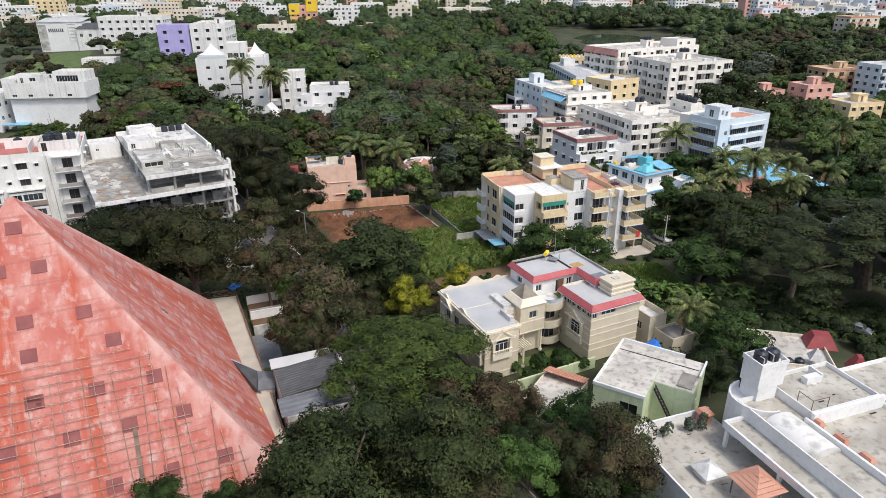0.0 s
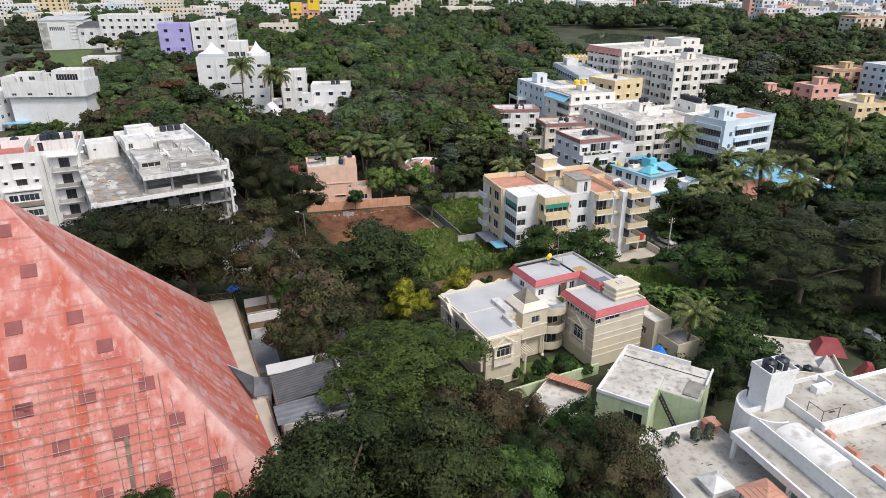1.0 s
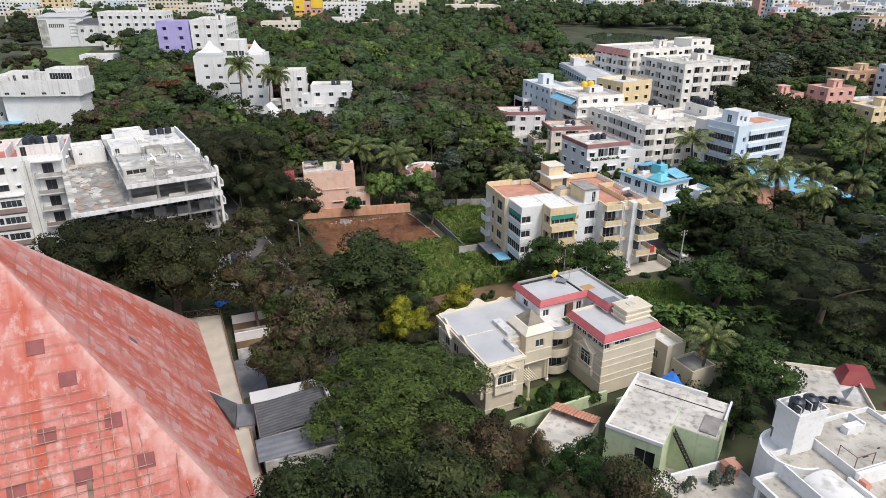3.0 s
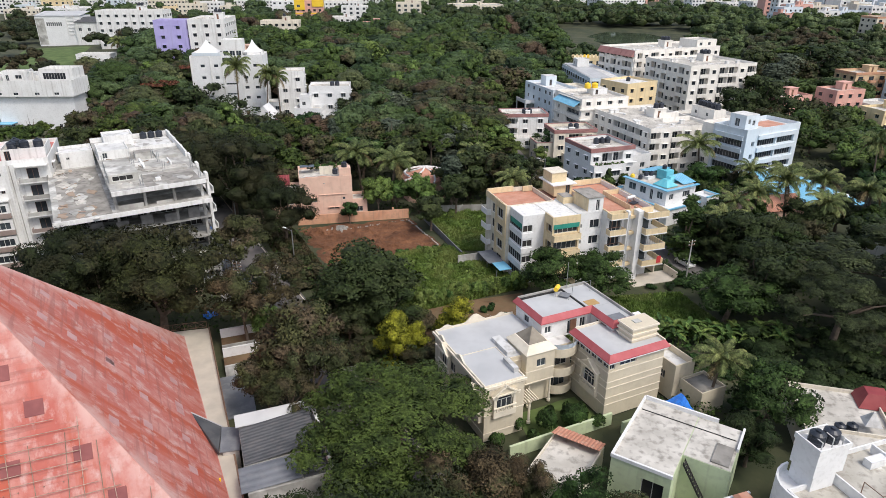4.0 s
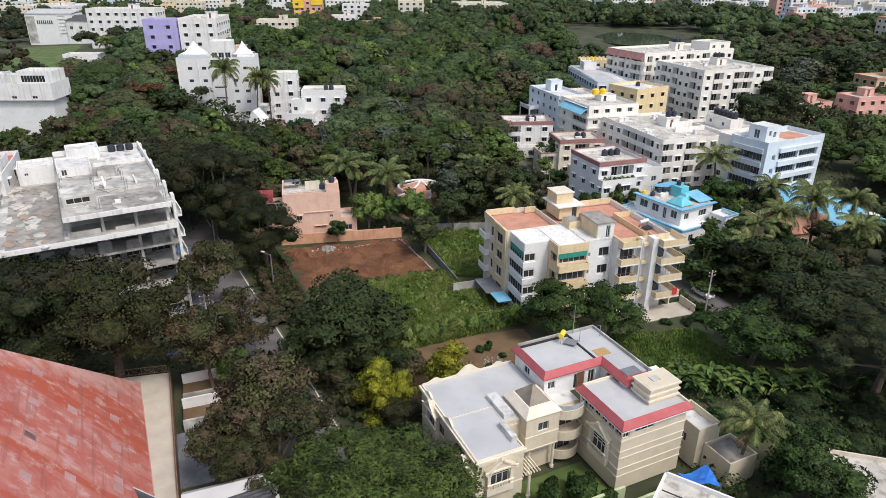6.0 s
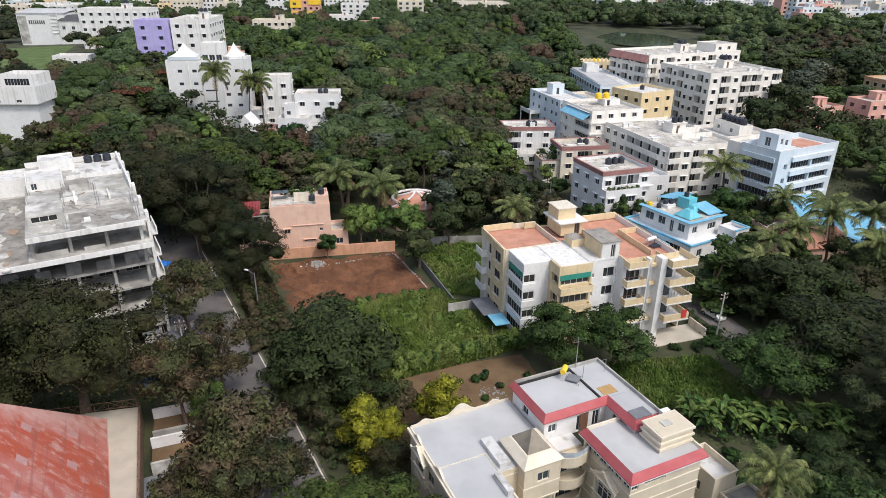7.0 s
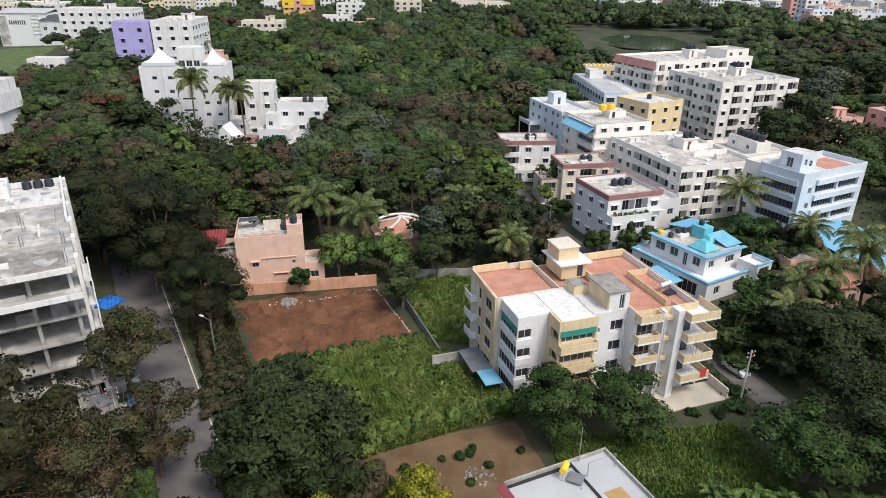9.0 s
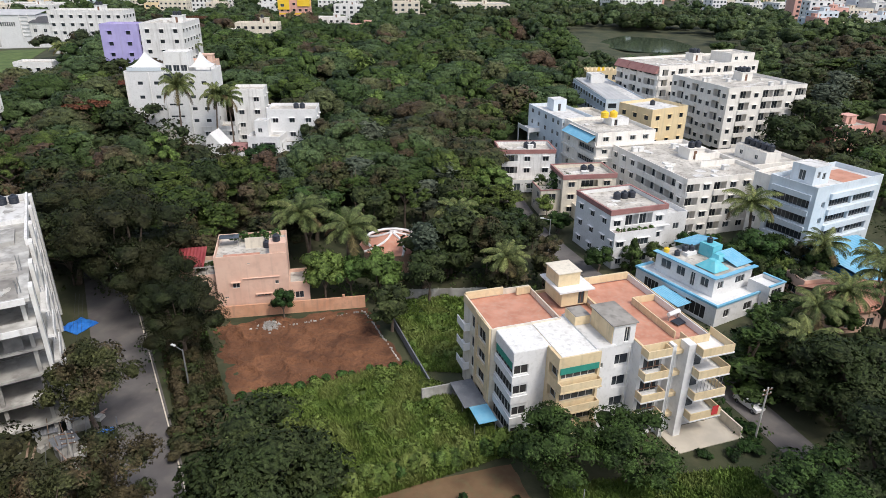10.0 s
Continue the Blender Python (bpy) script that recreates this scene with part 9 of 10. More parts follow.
for x, y, r, h, kind in ((88.0, 236.0, 8.0, 13.0, "round"), (95.0, 240.0, 7.0, 12.0, "olive"), (97.0, 226.0, 7.5, 12.0, "round"), (88.0, 222.0, 6.5, 11.0, "green"), (80.0, 230.0, 6.0, 10.0, "brown"), (104.0, 236.0, 6.0, 10.0, "green"), (96.0, 276.0, 9.0, 17.0, "tall"), (104.0, 290.0, 9.0, 18.0, "tall"), (92.0, 292.0, 9.0, 15.0, "olive"), (112.0, 300.0, 10.0, 16.0, "olive"), (100.0, 312.0, 11.0, 16.0, "round"), (86.0, 210.0, 6.0, 9.0, "green"), (95.0, 205.0, 6.0, 9.0, "green"), (104.0, 214.0, 6.0, 9.0, "green"), (90.0, 196.0, 6.0, 9.0, "lime"), (100.0, 194.0, 6.0, 9.0, "green"), (110.0, 203.0, 6.0, 9.0, "green")):
    tree(kind, x, y, r, h)
tree("brown", 60.8, 257.8, 5.8, 9.6)
palm(-28.9, 152.5, 11.0, r=1.3)
palm(-37.3, 157.8, 10.0, r=1.3)
palm(-0.4, 149.7, 9.0, r=1.0)
palm(-11.6, 163.9, 11.0, r=1.0)
palm(46.2, 176.7, 11.0, r=1.3)
palm(53.4, 164.3, 9.0, r=1.0)
palm(58.2, 152.6, 12.0, r=1.0)
palm(39.0, 130.8, 8.0, r=1.0)
palm(49.1, 142.4, 11.0, r=1.0)
palm(55.7, 143.0, 13.0, r=1.0)
palm(70.7, 143.5, 12.0, r=1.0)
palm(63.5, 148.4, 12.0, r=1.0)
palm(83.3, 142.0, 13.0, r=1.0)
palm(60.0, 137.0, 11.0, r=1.0)
palm(88.5, 177.0, 14.0, r=1.0)
palm(25.6, 81.8, 6.5, r=0.85)
palm(-129.2, 299.5, 13.0, r=1.0)
palm(-172.6, 281.9, 12.0, r=1.0)
palm(43.6, 140.0, 9.0, r=1.0)
palm(-92.0, 214.8, 19.4, z=4, r=1.15)
palm(-85.0, 220.6, 16.3, z=4)
palm(-81.2, 223.0, 15.6, z=4)


# ---- houses far off ----
plain_house(-139.9, 360.1, 12.0, 20.2, 10.0, 4, CREAM, "cream coloured block of flats with small windows", tanks=1)
plain_house(-141.0, 337.7, 12.0, 12.2, 9.0, 3, CREAM, "low cream coloured house")
pinkh = plain_house(-143.0, 427.0, 12.0, 17.0, 12.0, 6, PINK, "pink house with a bright yellow stair tower", head=False, fh=3.3)
block(pinkh, -0.4, -0.5, 6.0, 6.0, 15.2, 21.6, BRIGHT, front=[(1.5, 3.5, 1.5, 3.0)], name="stair_tower", roof=ROOFW)
block(pinkh, 10.5, -0.5, 17.4, 6.0, 17.0, 25.0, BRIGHT, front=[(1.5, 3.5, 4.5, 6.0)], name="stair_tower", roof=ROOFW)
part("yellow_band", boxes((-0.1, -0.2, 12.6, 17.1, -0.003, 13.4)), BRIGHT, pinkh)
plain_house(-127.7, 446.4, 12.0, 17.6, 12.4, 3, WHITE, "white painted flat-roofed house among trees")
plain_house(-98.5, 412.4, 12.0, 14.9, 9.0, 3, PINK, "pale pink flat-roofed house")
plain_house(-397.5, 493.1, 12.0, 24.0, 16.8, 3, CREAM, "white painted flat-roofed house among trees")
plain_house(-389.8, 508.0, 12.0, 39.4, 27.6, 3, WHITE, "white painted flat-roofed house among trees")
plain_house(-339.4, 598.8, 12.0, 32.6, 12.0, 5, CREAM, "tall cream block of flats")
plain_house(-335.1, 724.6, 12.0, 22.7, 15.9, 4, WHITE, "white painted flat-roofed house among trees")
plain_house(-293.2, 678.9, 12.0, 38.5, 12.0, 4, WHITE, "white block of flats far off")
plain_house(-173.3, 592.4, 12.0, 32.2, 22.5, 4, WHITE, "white painted flat-roofed house among trees")
plain_house(-159.7, 663.9, 12.0, 32.3, 22.6, 4, WHITE, "white painted flat-roofed house among trees")
plain_house(-110.2, 638.1, 12.0, 21.5, 15.0, 4, CREAM, "white painted flat-roofed house among trees")
plain_house(-65.6, 619.5, 12.0, 47.2, 33.1, 3, CREAM, "white painted flat-roofed house among trees")
plain_house(72.8, 688.4, 20.0, 45.9, 32.1, 4, WHITE, "white painted flat-roofed house among trees")
plain_house(162.9, 754.5, 20.0, 36.5, 25.6, 3, CREAM, "white painted flat-roofed house among trees")
plain_house(174.5, 501.3, 20.0, 15.1, 10.6, 5, PALE, "pale blue block of flats far off")
plain_house(226.5, 593.4, 20.0, 27.1, 19.0, 4, CREAM, "white painted flat-roofed house among trees")
plain_house(206.0, 440.0, 20.0, 22.0, 12.0, 5, CREAM, "cream house with balconies and an orange band", balcony=(0, 1, 2), trim=ORANGE, bays=4)
plain_house(241.1, 523.7, 20.0, 27.3, 12.0, 5, WHITE, "white block of flats far off")
plain_house(218.2, 523.4, 20.0, 21.5, 15.1, 4, PALE, "white painted flat-roofed house among trees")
plain_house(132.0, 291.0, 20.0, 20.5, 11.0, 4, OCHRE, "orange-brown house with balconies among trees", balcony=(0, 1, 2), fh=3.0, z0=1.0, bays=4, trim=ORANGE, front=12)
plain_house(148.0, 281.0, 20.0, 24.0, 12.0, 5, PALE, "pale grey-blue block of flats", balcony=(0, 1, 2), fh=3.0, z0=1.0, front=12)
plain_house(108.0, 250.0, 24.0, 12.5, 9.0, 4, PINK, "tall pink flat-roofed house beside a dirt lane", fh=3.0, z0=0.5, bays=3, front=14)
plain_house(122.5, 256.0, 24.0, 13.0, 8.0, 2, WHITE, "low grey-white house beside a pink one", fh=3.1, z0=1.0, bays=3, head=False)
plain_house(132.0, 222.0, 20.0, 14.0, 9.0, 3, PEACH, "peach flat-roofed house with a blue sheet", fh=3.1, z0=1.0, bays=3)
plain_house(115.0, 231.0, 20.0, 14.0, 10.0, 3, YELLOW, "yellow house with a flat roof", fh=3.0, z0=0.5, front=10)
plain_house(-473.9, 591.6, 12.0, 43.0, 30.1, 4, WHITE, "white painted flat-roofed house among trees")
plain_house(-434.8, 591.7, 12.0, 41.7, 14.0, 4, WHITE, "long white block of flats far off")
plain_house(-406.6, 639.5, 12.0, 46.6, 32.6, 4, WHITE, "white painted flat-roofed house among trees")
plain_house(-276.5, 532.7, 12.0, 19.9, 13.9, 4, CREAM, "white painted flat-roofed house among trees")
plain_house(-278.0, 571.1, 12.0, 19.2, 13.5, 4, WHITE, "white painted flat-roofed house among trees")
plain_house(-208.5, 560.5, 12.0, 17.0, 11.9, 3, WHITE, "white painted flat-roofed house among trees")
plain_house(195.5, 712.7, 20.0, 24.5, 17.1, 3, WHITE, "white painted flat-roofed house among trees")
plain_house(203.9, 660.6, 20.0, 29.5, 20.6, 4, WHITE, "white painted flat-roofed house among trees")
plain_house(230.4, 474.2, 20.0, 19.0, 13.3, 4, WHITE, "white painted flat-roofed house among trees")
plain_house(-189.4, 225.7, 12.0, 13.5, 9.0, 3, CLEANWHITE, "plain white house beside trees", head=False)
plain_house(-235.9, 376.4, 12.0, 23.2, 10.0, 3, WHITE, "grey-white workshop with small windows", head=False)
plain_house(168.0, 372.0, 20.0, 30.0, 14.0, 1, WHITE, "low shed with a bright blue roof", head=False, roofm=BLUESHEET, par=0.1)


# ---- the far town ----
rng = random.Random(31)
walls = [WHITE, CREAM, WHITE, CLEANWHITE, YELLOW, PINK, PALE, CREAM]
made = 0
while made < 210:
    x, y = rng.uniform(-700, 700), 480 + 900 * rng.random() ** 1.3
    if -80 < x < 230 and y < 700 or not is_clear(x, y, 10):
        continue
    if abs(x) > 0.85 * y:
        made += 1
        continue
    plain_house(x, y, rng.choice((10, 20, 100)), rng.uniform(13, 30), rng.uniform(10, 16), rng.choice((3, 4, 4, 5, 6)), rng.choice(walls), "flat-roofed town house far off", bays=rng.choice((3, 4)), sbays=2, shade=False, win=(2.0, 1.6), group="far town houses")
    made += 1
while made < 262:
    # the town is denser on one side of the woods
    y = rng.uniform(490, 720)
    x = y * rng.uniform(0.34, 0.53)
    if not is_clear(x, y, 7):
        continue
    plain_house(x, y, rng.choice((10, 20, 100)), rng.uniform(11, 22), rng.uniform(9, 14), rng.choice((3, 4, 5, 6)), rng.choice((WHITE, CLEANWHITE, CREAM, WHITE, PALE, PINK)), "flat-roofed town house far off", bays=3, sbays=2, shade=False, win=(2.0, 1.6), group="far town houses")
    made += 1


fill(-62, 150, 10, 200, 9.0, ("umbrella", "round", "umbrella", "olive", "round", "green", "brown", "olive", "tall"), (3.6, 7.4), (7, 13), -0.25)
fill(-130, 150, -50, 185, 10.0, ("umbrella", "round", "olive", "umbrella", "brown"), (4, 8), (8, 14), -0.25)
fill(-66, 112, -50, 150, 8.0, ("round", "olive", "round"), (3.5, 5), (8, 10), -0.6)
fill(64, 96, 100, 170, 9.5, ("round", "round", "green", "umbrella"), (4.5, 6.5), (8, 12))
woods("woodland", 86, 175, 150, 250, 60, 20000, LEAF_MID, "dark green trees among houses", 31, 0.42, (4, 6.5), (8, 11))
fill(-10, 42, 12, 60, 6.5, ("round", "brown", "green", "olive"), (3.4, 4.6), (7, 9))
fill(-100, 80, -80, 100, 8.0, ("round", "olive"), (4, 5.5), (8, 10))
fill(40, 128, 60, 146, 7.0, ("green", "round", "olive"), (3, 4.5), (6, 9))
fill(-6, 150, 16, 215, 7.5, ("green", "round", "olive", "lime"), (2.8, 4.2), (5, 8), -0.1)
for k, (leaves, count, words) in enumerate(((LEAF_WOODS, 44, "dense green woodland"), (LEAF_MIX, 26, "olive crowns in a dense wood"), (LEAF_BRUSH, 30, "dull green crowns in a dense wood"), (LEAF_RAIN, 16, "fresh green crowns in a dense wood"))):
    woods("woodland", -150, 190, 12, 250, count, count * 740, leaves, words, 320 + k, 0.46, (5.5, 9.5), (9, 16))
woods("woodland", -130, 185, -50, 250, 40, 16000, LEAF_BRUSH, "brownish dry woodland", 33, 0.4, (3.5, 7), (8, 13))
for k, (leaves, count, words) in enumerate(((LEAF_WOODS, 110, "dense green woodland between the houses"), (LEAF_BRUSH, 55, "olive crowns in far woodland"), (LEAF_MID, 70, "green crowns in far woodland"), (LEAF_RAIN, 40, "fresh green crowns in far woodland"))):
    woods("distant_woods", -170, 245, 20, 420, count, count * 380, leaves, words, 340 + k, 0.645, (6, 11), (9, 16))
woods("distant_woods", -60, 330, -20, 425, 40, 4000, LEAF_BRUSH, "green woodland before a pond", 4, 0.7, (4, 8), (7, 13))
woods("distant_woods", -20, 330, 105, 388, 70, 7000, LEAF_WOODS, "low green trees before a pond", 14, 0.7, (3.5, 6.5), (5, 8))
woods("distant_woods", 105, 330, 260, 425, 110, 10000, LEAF_BRUSH, "green woodland beside a pond", 15, 0.7, (4, 8), (8, 14))
woods("distant_woods", -240, 420, -25, 500, 120, 9000, LEAF_WOODS, "green woodland beside a pond", 16, 0.9, (5, 9), (8, 14))
woods("distant_woods", 110, 420, 330, 520, 130, 9000, LEAF_WOODS, "tall dark green trees beside a pond", 17, 0.9, (5, 9), (10, 18))
woods("distant_woods", -60, 512, 150, 580, 110, 9000, LEAF_DARK, "dark green trees on the far bank of a pond", 18, 1.0, (5, 9), (8, 15))
woods("distant_woods", 90, 250, 330, 420, 320, 20000, LEAF_WOODS, "dark green woodland behind the flats", 5, 0.8)
woods("distant_woods", -420, 200, -170, 480, 340, 18000, LEAF_BRUSH, "dark green trees among far houses", 6, 0.9)
woods("distant_woods", -450, 480, 450, 760, 600, 22000, LEAF_WOODS, "dark green trees far off", 7, 1.4, (6, 10), (8, 14))
woods("distant_woods", -800, 760, 900, 1500, 700, 18000, LEAF_WOODS, "dark green trees at the horizon", 8, 2.6, (9, 16), (9, 15))
woods("undergrowth", -60, 60, 60, 160, 600, 16000, LEAF_MID, "low green undergrowth between trees", 21, 0.32, (1.2, 2.6), (1.0, 2.6), False)
woods("undergrowth", -150, 60, -60, 250, 400, 9000, LEAF_DARK, "low dark green undergrowth between trees", 22, 0.45, (1.5, 3), (1.5, 3.2), False)
woods("undergrowth", -60, 150, 150, 250, 500, 13000, LEAF_DARK, "low green undergrowth among houses", 23, 0.45, (1.5, 3), (1.2, 3), False)
woods("undergrowth", -60, 330, 150, 400, 200, 9000, LEAF_MID, "low green bank of a pond", 24, 0.6, (2, 4), (1.5, 3))
fill(14, 160, 52, 180, 5.0, ("green", "round", "lime"), (1.8, 3.0), (3.5, 6))
fill(-2, 176, 14, 232, 5.5, ("green", "round", "lime"), (2.0, 3.2), (4, 7))
fill(40, 150, 80, 172, 6.5, ("green", "round", "olive"), (2.6, 4.0), (5, 8))
# dark shrubs laid over lit ground to stand in for the canopy's deep shade
woods("undergrowth", 33, 84, 60, 100, 60, 16000, LEAF_DARK, "dark green undergrowth standing in for shade beneath tall trees", 41, 0.2, (1.6, 3.0), (1.6, 3.4))
woods("undergrowth", -30, 66, -8, 100, 60, 12000, LEAF_MIX, "olive and green shrubs between a street and houses", 43, 0.2, (0.8, 2.0), (0.8, 2.4))
woods("undergrowth", 24, 60, 36, 130, 70, 12000, LEAF_MID, "green weeds and shrubs along a road verge", 44, 0.18, (0.5, 1.5), (0.5, 1.5))
shrub_row("weeds", [(-11.5 + 2.7 * k + 0.8 * (k % 2), 96.6 + 1.9 * (k % 3) + 0.9 * k) for k in range(6)], 0.6, 0.7, 1100, LEAF_MID, "small green weeds on brown earth", 50, 0.14)
shrub_row("scrub", [(-37.4 - 0.86 * k, 110.5 + 1.35 * k) for k in range(16)], 1.2, 2.0, 5200, LEAF_MIX, "olive scrub between a street and a red plot", 45, 0.2)
shrub_row("scrub", [(-38.6 - 0.7 * k + 1.1 * (k % 2), 114.5 + 1.2 * k) for k in range(10)], 1.0, 2.6, 3000, LEAF_BROWN, "brownish scrub beside a red soil plot", 46, 0.2)
shrub_row("weeds", [(-15.6 + 1.02 * k, 103.6 + 0.6 * k + 0.5 * (k % 3)) for k in range(23)], 1.0, 2.0, 6500, LEAF_GRASS, "tall leafy yellow-green plants edging a field", 47, 0.22)
shrub_row("weeds", [(-33.5 + 1.65 * k, 117.6 + 0.86 * k + 0.5 * (k % 2)) for k in range(13)], 0.8, 1.1, 3000, LEAF_LIME, "light green weeds edging a red soil plot", 48, 0.16)
woods("undergrowth", 0, 44, 36, 76, 60, 11000, LEAF_MID, "green shrubs between garden walls", 49, 0.18, (0.7, 1.7), (0.8, 2.2))
woods("undergrowth", -40, 96, -30, 116, 30, 3600, LEAF_MIX, "olive scrub along a street", 42, 0.26, (1.0, 2.0), (1.0, 2.2))

woods("woodland", -140, 195, 8, 330, 16, 3600, LEAF_LIME, "bright green crowns scattered through a wood", 51, 0.5, (3.5, 6), (10, 15))


# ---- plants, vehicles and street furniture ----
def banana(x, y, h, seed):
    rng = random.Random(seed)
    t = thing("banana_plant", pose(x, y, rise(x, y), 0, 0, rng.random() * 360), "banana plant with broad arching green leaves", "banana plant", "banana plants")
    bm = bmesh.new()
    tube(bm, (0, 0, -0.1), (0.05, 0, h * 0.55), 0.14, 0.1, 8)
    part("stem", bm, LEAF_LIME, t)
    for k in range(8):
        bm = bmesh.new()
        az, el, length = k * 2.4 + rng.random(), 1.2 - 0.1 * k, h * (0.55 + 0.15 * rng.random())
        p = Vector((0, 0, h * 0.5))
        row = []
        for s in range(7):
            w = 0.32 * math.sin(math.pi * (0.1 + 0.85 * s / 6)) + 0.02
            side = Vector((-math.sin(az), math.cos(az), 0)) * w
            row.append((bm.verts.new(p + side + Vector((0, 0, 0.08))), bm.verts.new(p), bm.verts.new(p - side + Vector((0, 0, 0.08)))))
            p = p + Vector((math.cos(az) * math.cos(el), math.sin(az) * math.cos(el), math.sin(el))) * length / 6
            el -= 0.28
        for a, b in zip(row, row[1:]):
            bm.faces.new((a[0], a[1], b[1], b[0]))
            bm.faces.new((a[1], a[2], b[2], b[1]))
        part("leaf", bm, LEAF_LIME, t)
    return t


for k in range(26):
    rr_ = random.Random(k)
    banana(22.5 + k * 0.72 + rr_.uniform(-0.6, 0.6), 97.8 + 1.6 * math.sin(k * 1.3) + 0.05 * k, rr_.uniform(2.8, 3.8), k)
for k in range(20):
    x = -16 + k * 0.95
    shrub_row("hedge", [(x, 103.6 + 0.52 * (x + 16) + random.Random(k).uniform(-0.4, 0.4))], 1.15, 2.3 + 0.6 * (k % 3) / 2, 520, LEAF_GRASS if k % 2 else LEAF_LIME, "row of leafy light green shrubs along a plot", 40 + k, 0.22)
shrub_row("weeds", [(-4.2, 102.7), (-10.2, 100.0), (-11.0, 98.0), (-3.0, 104.0)], 0.7, 1.2, 900, LEAF_MID, "green weeds on brown earth", 61, 0.2)
shrub_row("garden_shrubs", [(1.8, 74.0), (5.5, 76.5), (7.5, 77.8), (9.8, 78.0), (11.2, 76.0), (-0.5, 71.0), (3.5, 72.2)], 0.9, 2.0, 2600, LEAF_MID, "green garden shrubs in front of a villa", 62, 0.18)
shrub_row("courtyard_plants", [(15.5, 54.8), (18.0, 56.3), (20.5, 57.5), (22.0, 58.3)], 0.7, 1.6, 900, LEAF_GREY, "potted plants along a courtyard wall", 63, 0.18).location.z = 5.0
shrub_row("roof_garden", [(21.5, 174.5), (24.5, 175.5), (27.5, 176.8)], 0.8, 1.0, 500, LEAF_LIME, "plants on a roof terrace", 64, 0.2).location.z = 8.6


def car(x, y, z, angle, paint, label):
    t = thing("car", pose(x, y, z, 0, 0, angle), label, "car", "parked cars")
    prof = [(-1.95, 0.35), (-1.95, 0.75), (-1.85, 0.9), (-1.45, 0.98), (-1.2, 1.4), (0.55, 1.45), (1.05, 1.0), (1.75, 0.85), (1.95, 0.7), (1.95, 0.35)]
    bm = bmesh.new()
    sec = [[bm.verts.new((px, sy * (0.8 if pz < 1.1 else 0.66), pz)) for px, pz in prof] for sy in (-1, 1)]
    n = len(prof)
    for k in range(n):
        bm.faces.new((sec[0][k], sec[0][(k + 1) % n], sec[1][(k + 1) % n], sec[1][k]))
    bm.faces.new(sec[0][::-1])
    bm.faces.new(sec[1])
    bmesh.ops.bevel(bm, geom=bm.edges[:], offset=0.04, segments=1, affect="EDGES")
    body = part("body", bm, paint, t)
    for nm, quads in (("windscreen", [((0.6, -0.6, 1.43), (1.02, -0.7, 1.05), (1.02, 0.7, 1.05), (0.6, 0.6, 1.43))]), ("rear_window", [((-1.24, 0.6, 1.38), (-1.44, 0.7, 1.02), (-1.44, -0.7, 1.02), (-1.24, -0.6, 1.38))])):
        bm = bmesh.new()
        for q in quads:
            o = Vector((0.03 if nm == "windscreen" else -0.03, 0, 0.02))
            bm.faces.new([bm.verts.new(Vector(v) + o) for v in q])
        part(nm, bm, GLASS, body)
    for s in (-1, 1):
        for x0, x1 in ((-1.15, -0.35), (-0.28, 0.6)):
            part("side_window", boxes((x0, s * 0.735 - 0.03, 1.06, x1, s * 0.735 + 0.03, 1.34)), GLASS, body)
        part("headlight", boxes((1.85, s * 0.6 - 0.15, 0.68, 1.97, s * 0.6 + 0.15, 0.8)), CLEANWHITE, body)
        part("tail_light", boxes((-1.98, s * 0.65 - 0.1, 0.7, -1.93, s * 0.65 + 0.1, 0.88)), DARKRED, body)
        for wx in (-1.2, 1.25):
            bm = bmesh.new()
            tube(bm, (wx, s * 0.64, 0.3), (wx, s * 0.83, 0.3), 0.3, 0.3, 14)
            wheel = part("wheel", bm, BLACKTANK, t)
            bm = bmesh.new()
            tube(bm, (wx, s * 0.8, 0.3), (wx, s * 0.845, 0.3), 0.17, 0.15, 10)
            part("rim", bm, STEEL, wheel)
    return t


CARPAINT = surface("white_car_paint", (0.7, 0.7, 0.7), (0.74, 0.74, 0.74), 0.5, 0.25)
SILVER = surface("silver_car_paint", (0.4, 0.42, 0.45), (0.45, 0.47, 0.5), 0.5, 0.25, metal=0.5)
car(32.3, 126.0, 0.06, -58, CARPAINT, "white hatchback car parked beside the flats")
car(54.5, 90.5, 0.02, -40, SILVER, "silver grey car parked under trees")
RED_BIKE = surface("red_scooter_paint", (0.3, 0.02, 0.02), (0.38, 0.04, 0.04), 1, 0.35)


def pole(x, y, h, label, arms=3, lamp=False, angle=0):
    t = thing("street_lamp" if lamp else "utility_pole", pose(x, y, rise(x, y), 0, 0, angle), label, "lamp" if lamp else "utility pole")
    bm = bmesh.new()
    tube(bm, (0, 0, -0.3), (0, 0, h), 0.14, 0.09, 8)
    part("shaft", bm, STEEL if lamp else GREYW, t)
    if lamp:
        bm = bmesh.new()
        tube(bm, (0, 0, h - 0.2), (1.6, 0, h + 0.2), 0.05, 0.04, 6)
        part("arm", bm, STEEL, t)
        part("lamp_head", boxes((1.3, -0.14, h + 0.1, 2.0, 0.14, h + 0.25)), CLEANWHITE, t)
    for k in range(arms):
        part("cross_arm", boxes((-0.7, -0.05, h - 0.4 - 0.6 * k, 0.7, 0.05, h - 0.3 - 0.6 * k)), RUST, t)
        for sx in (-0.6, 0.0, 0.6):
            bm = bmesh.new()
            lathe(bm, (sx, 0, h - 0.3 - 0.6 * k), [(0.05, 0), (0.07, 0.08), (0.04, 0.16)], 8)
            part("insulator", bm, FRAMEM, t)
    return t


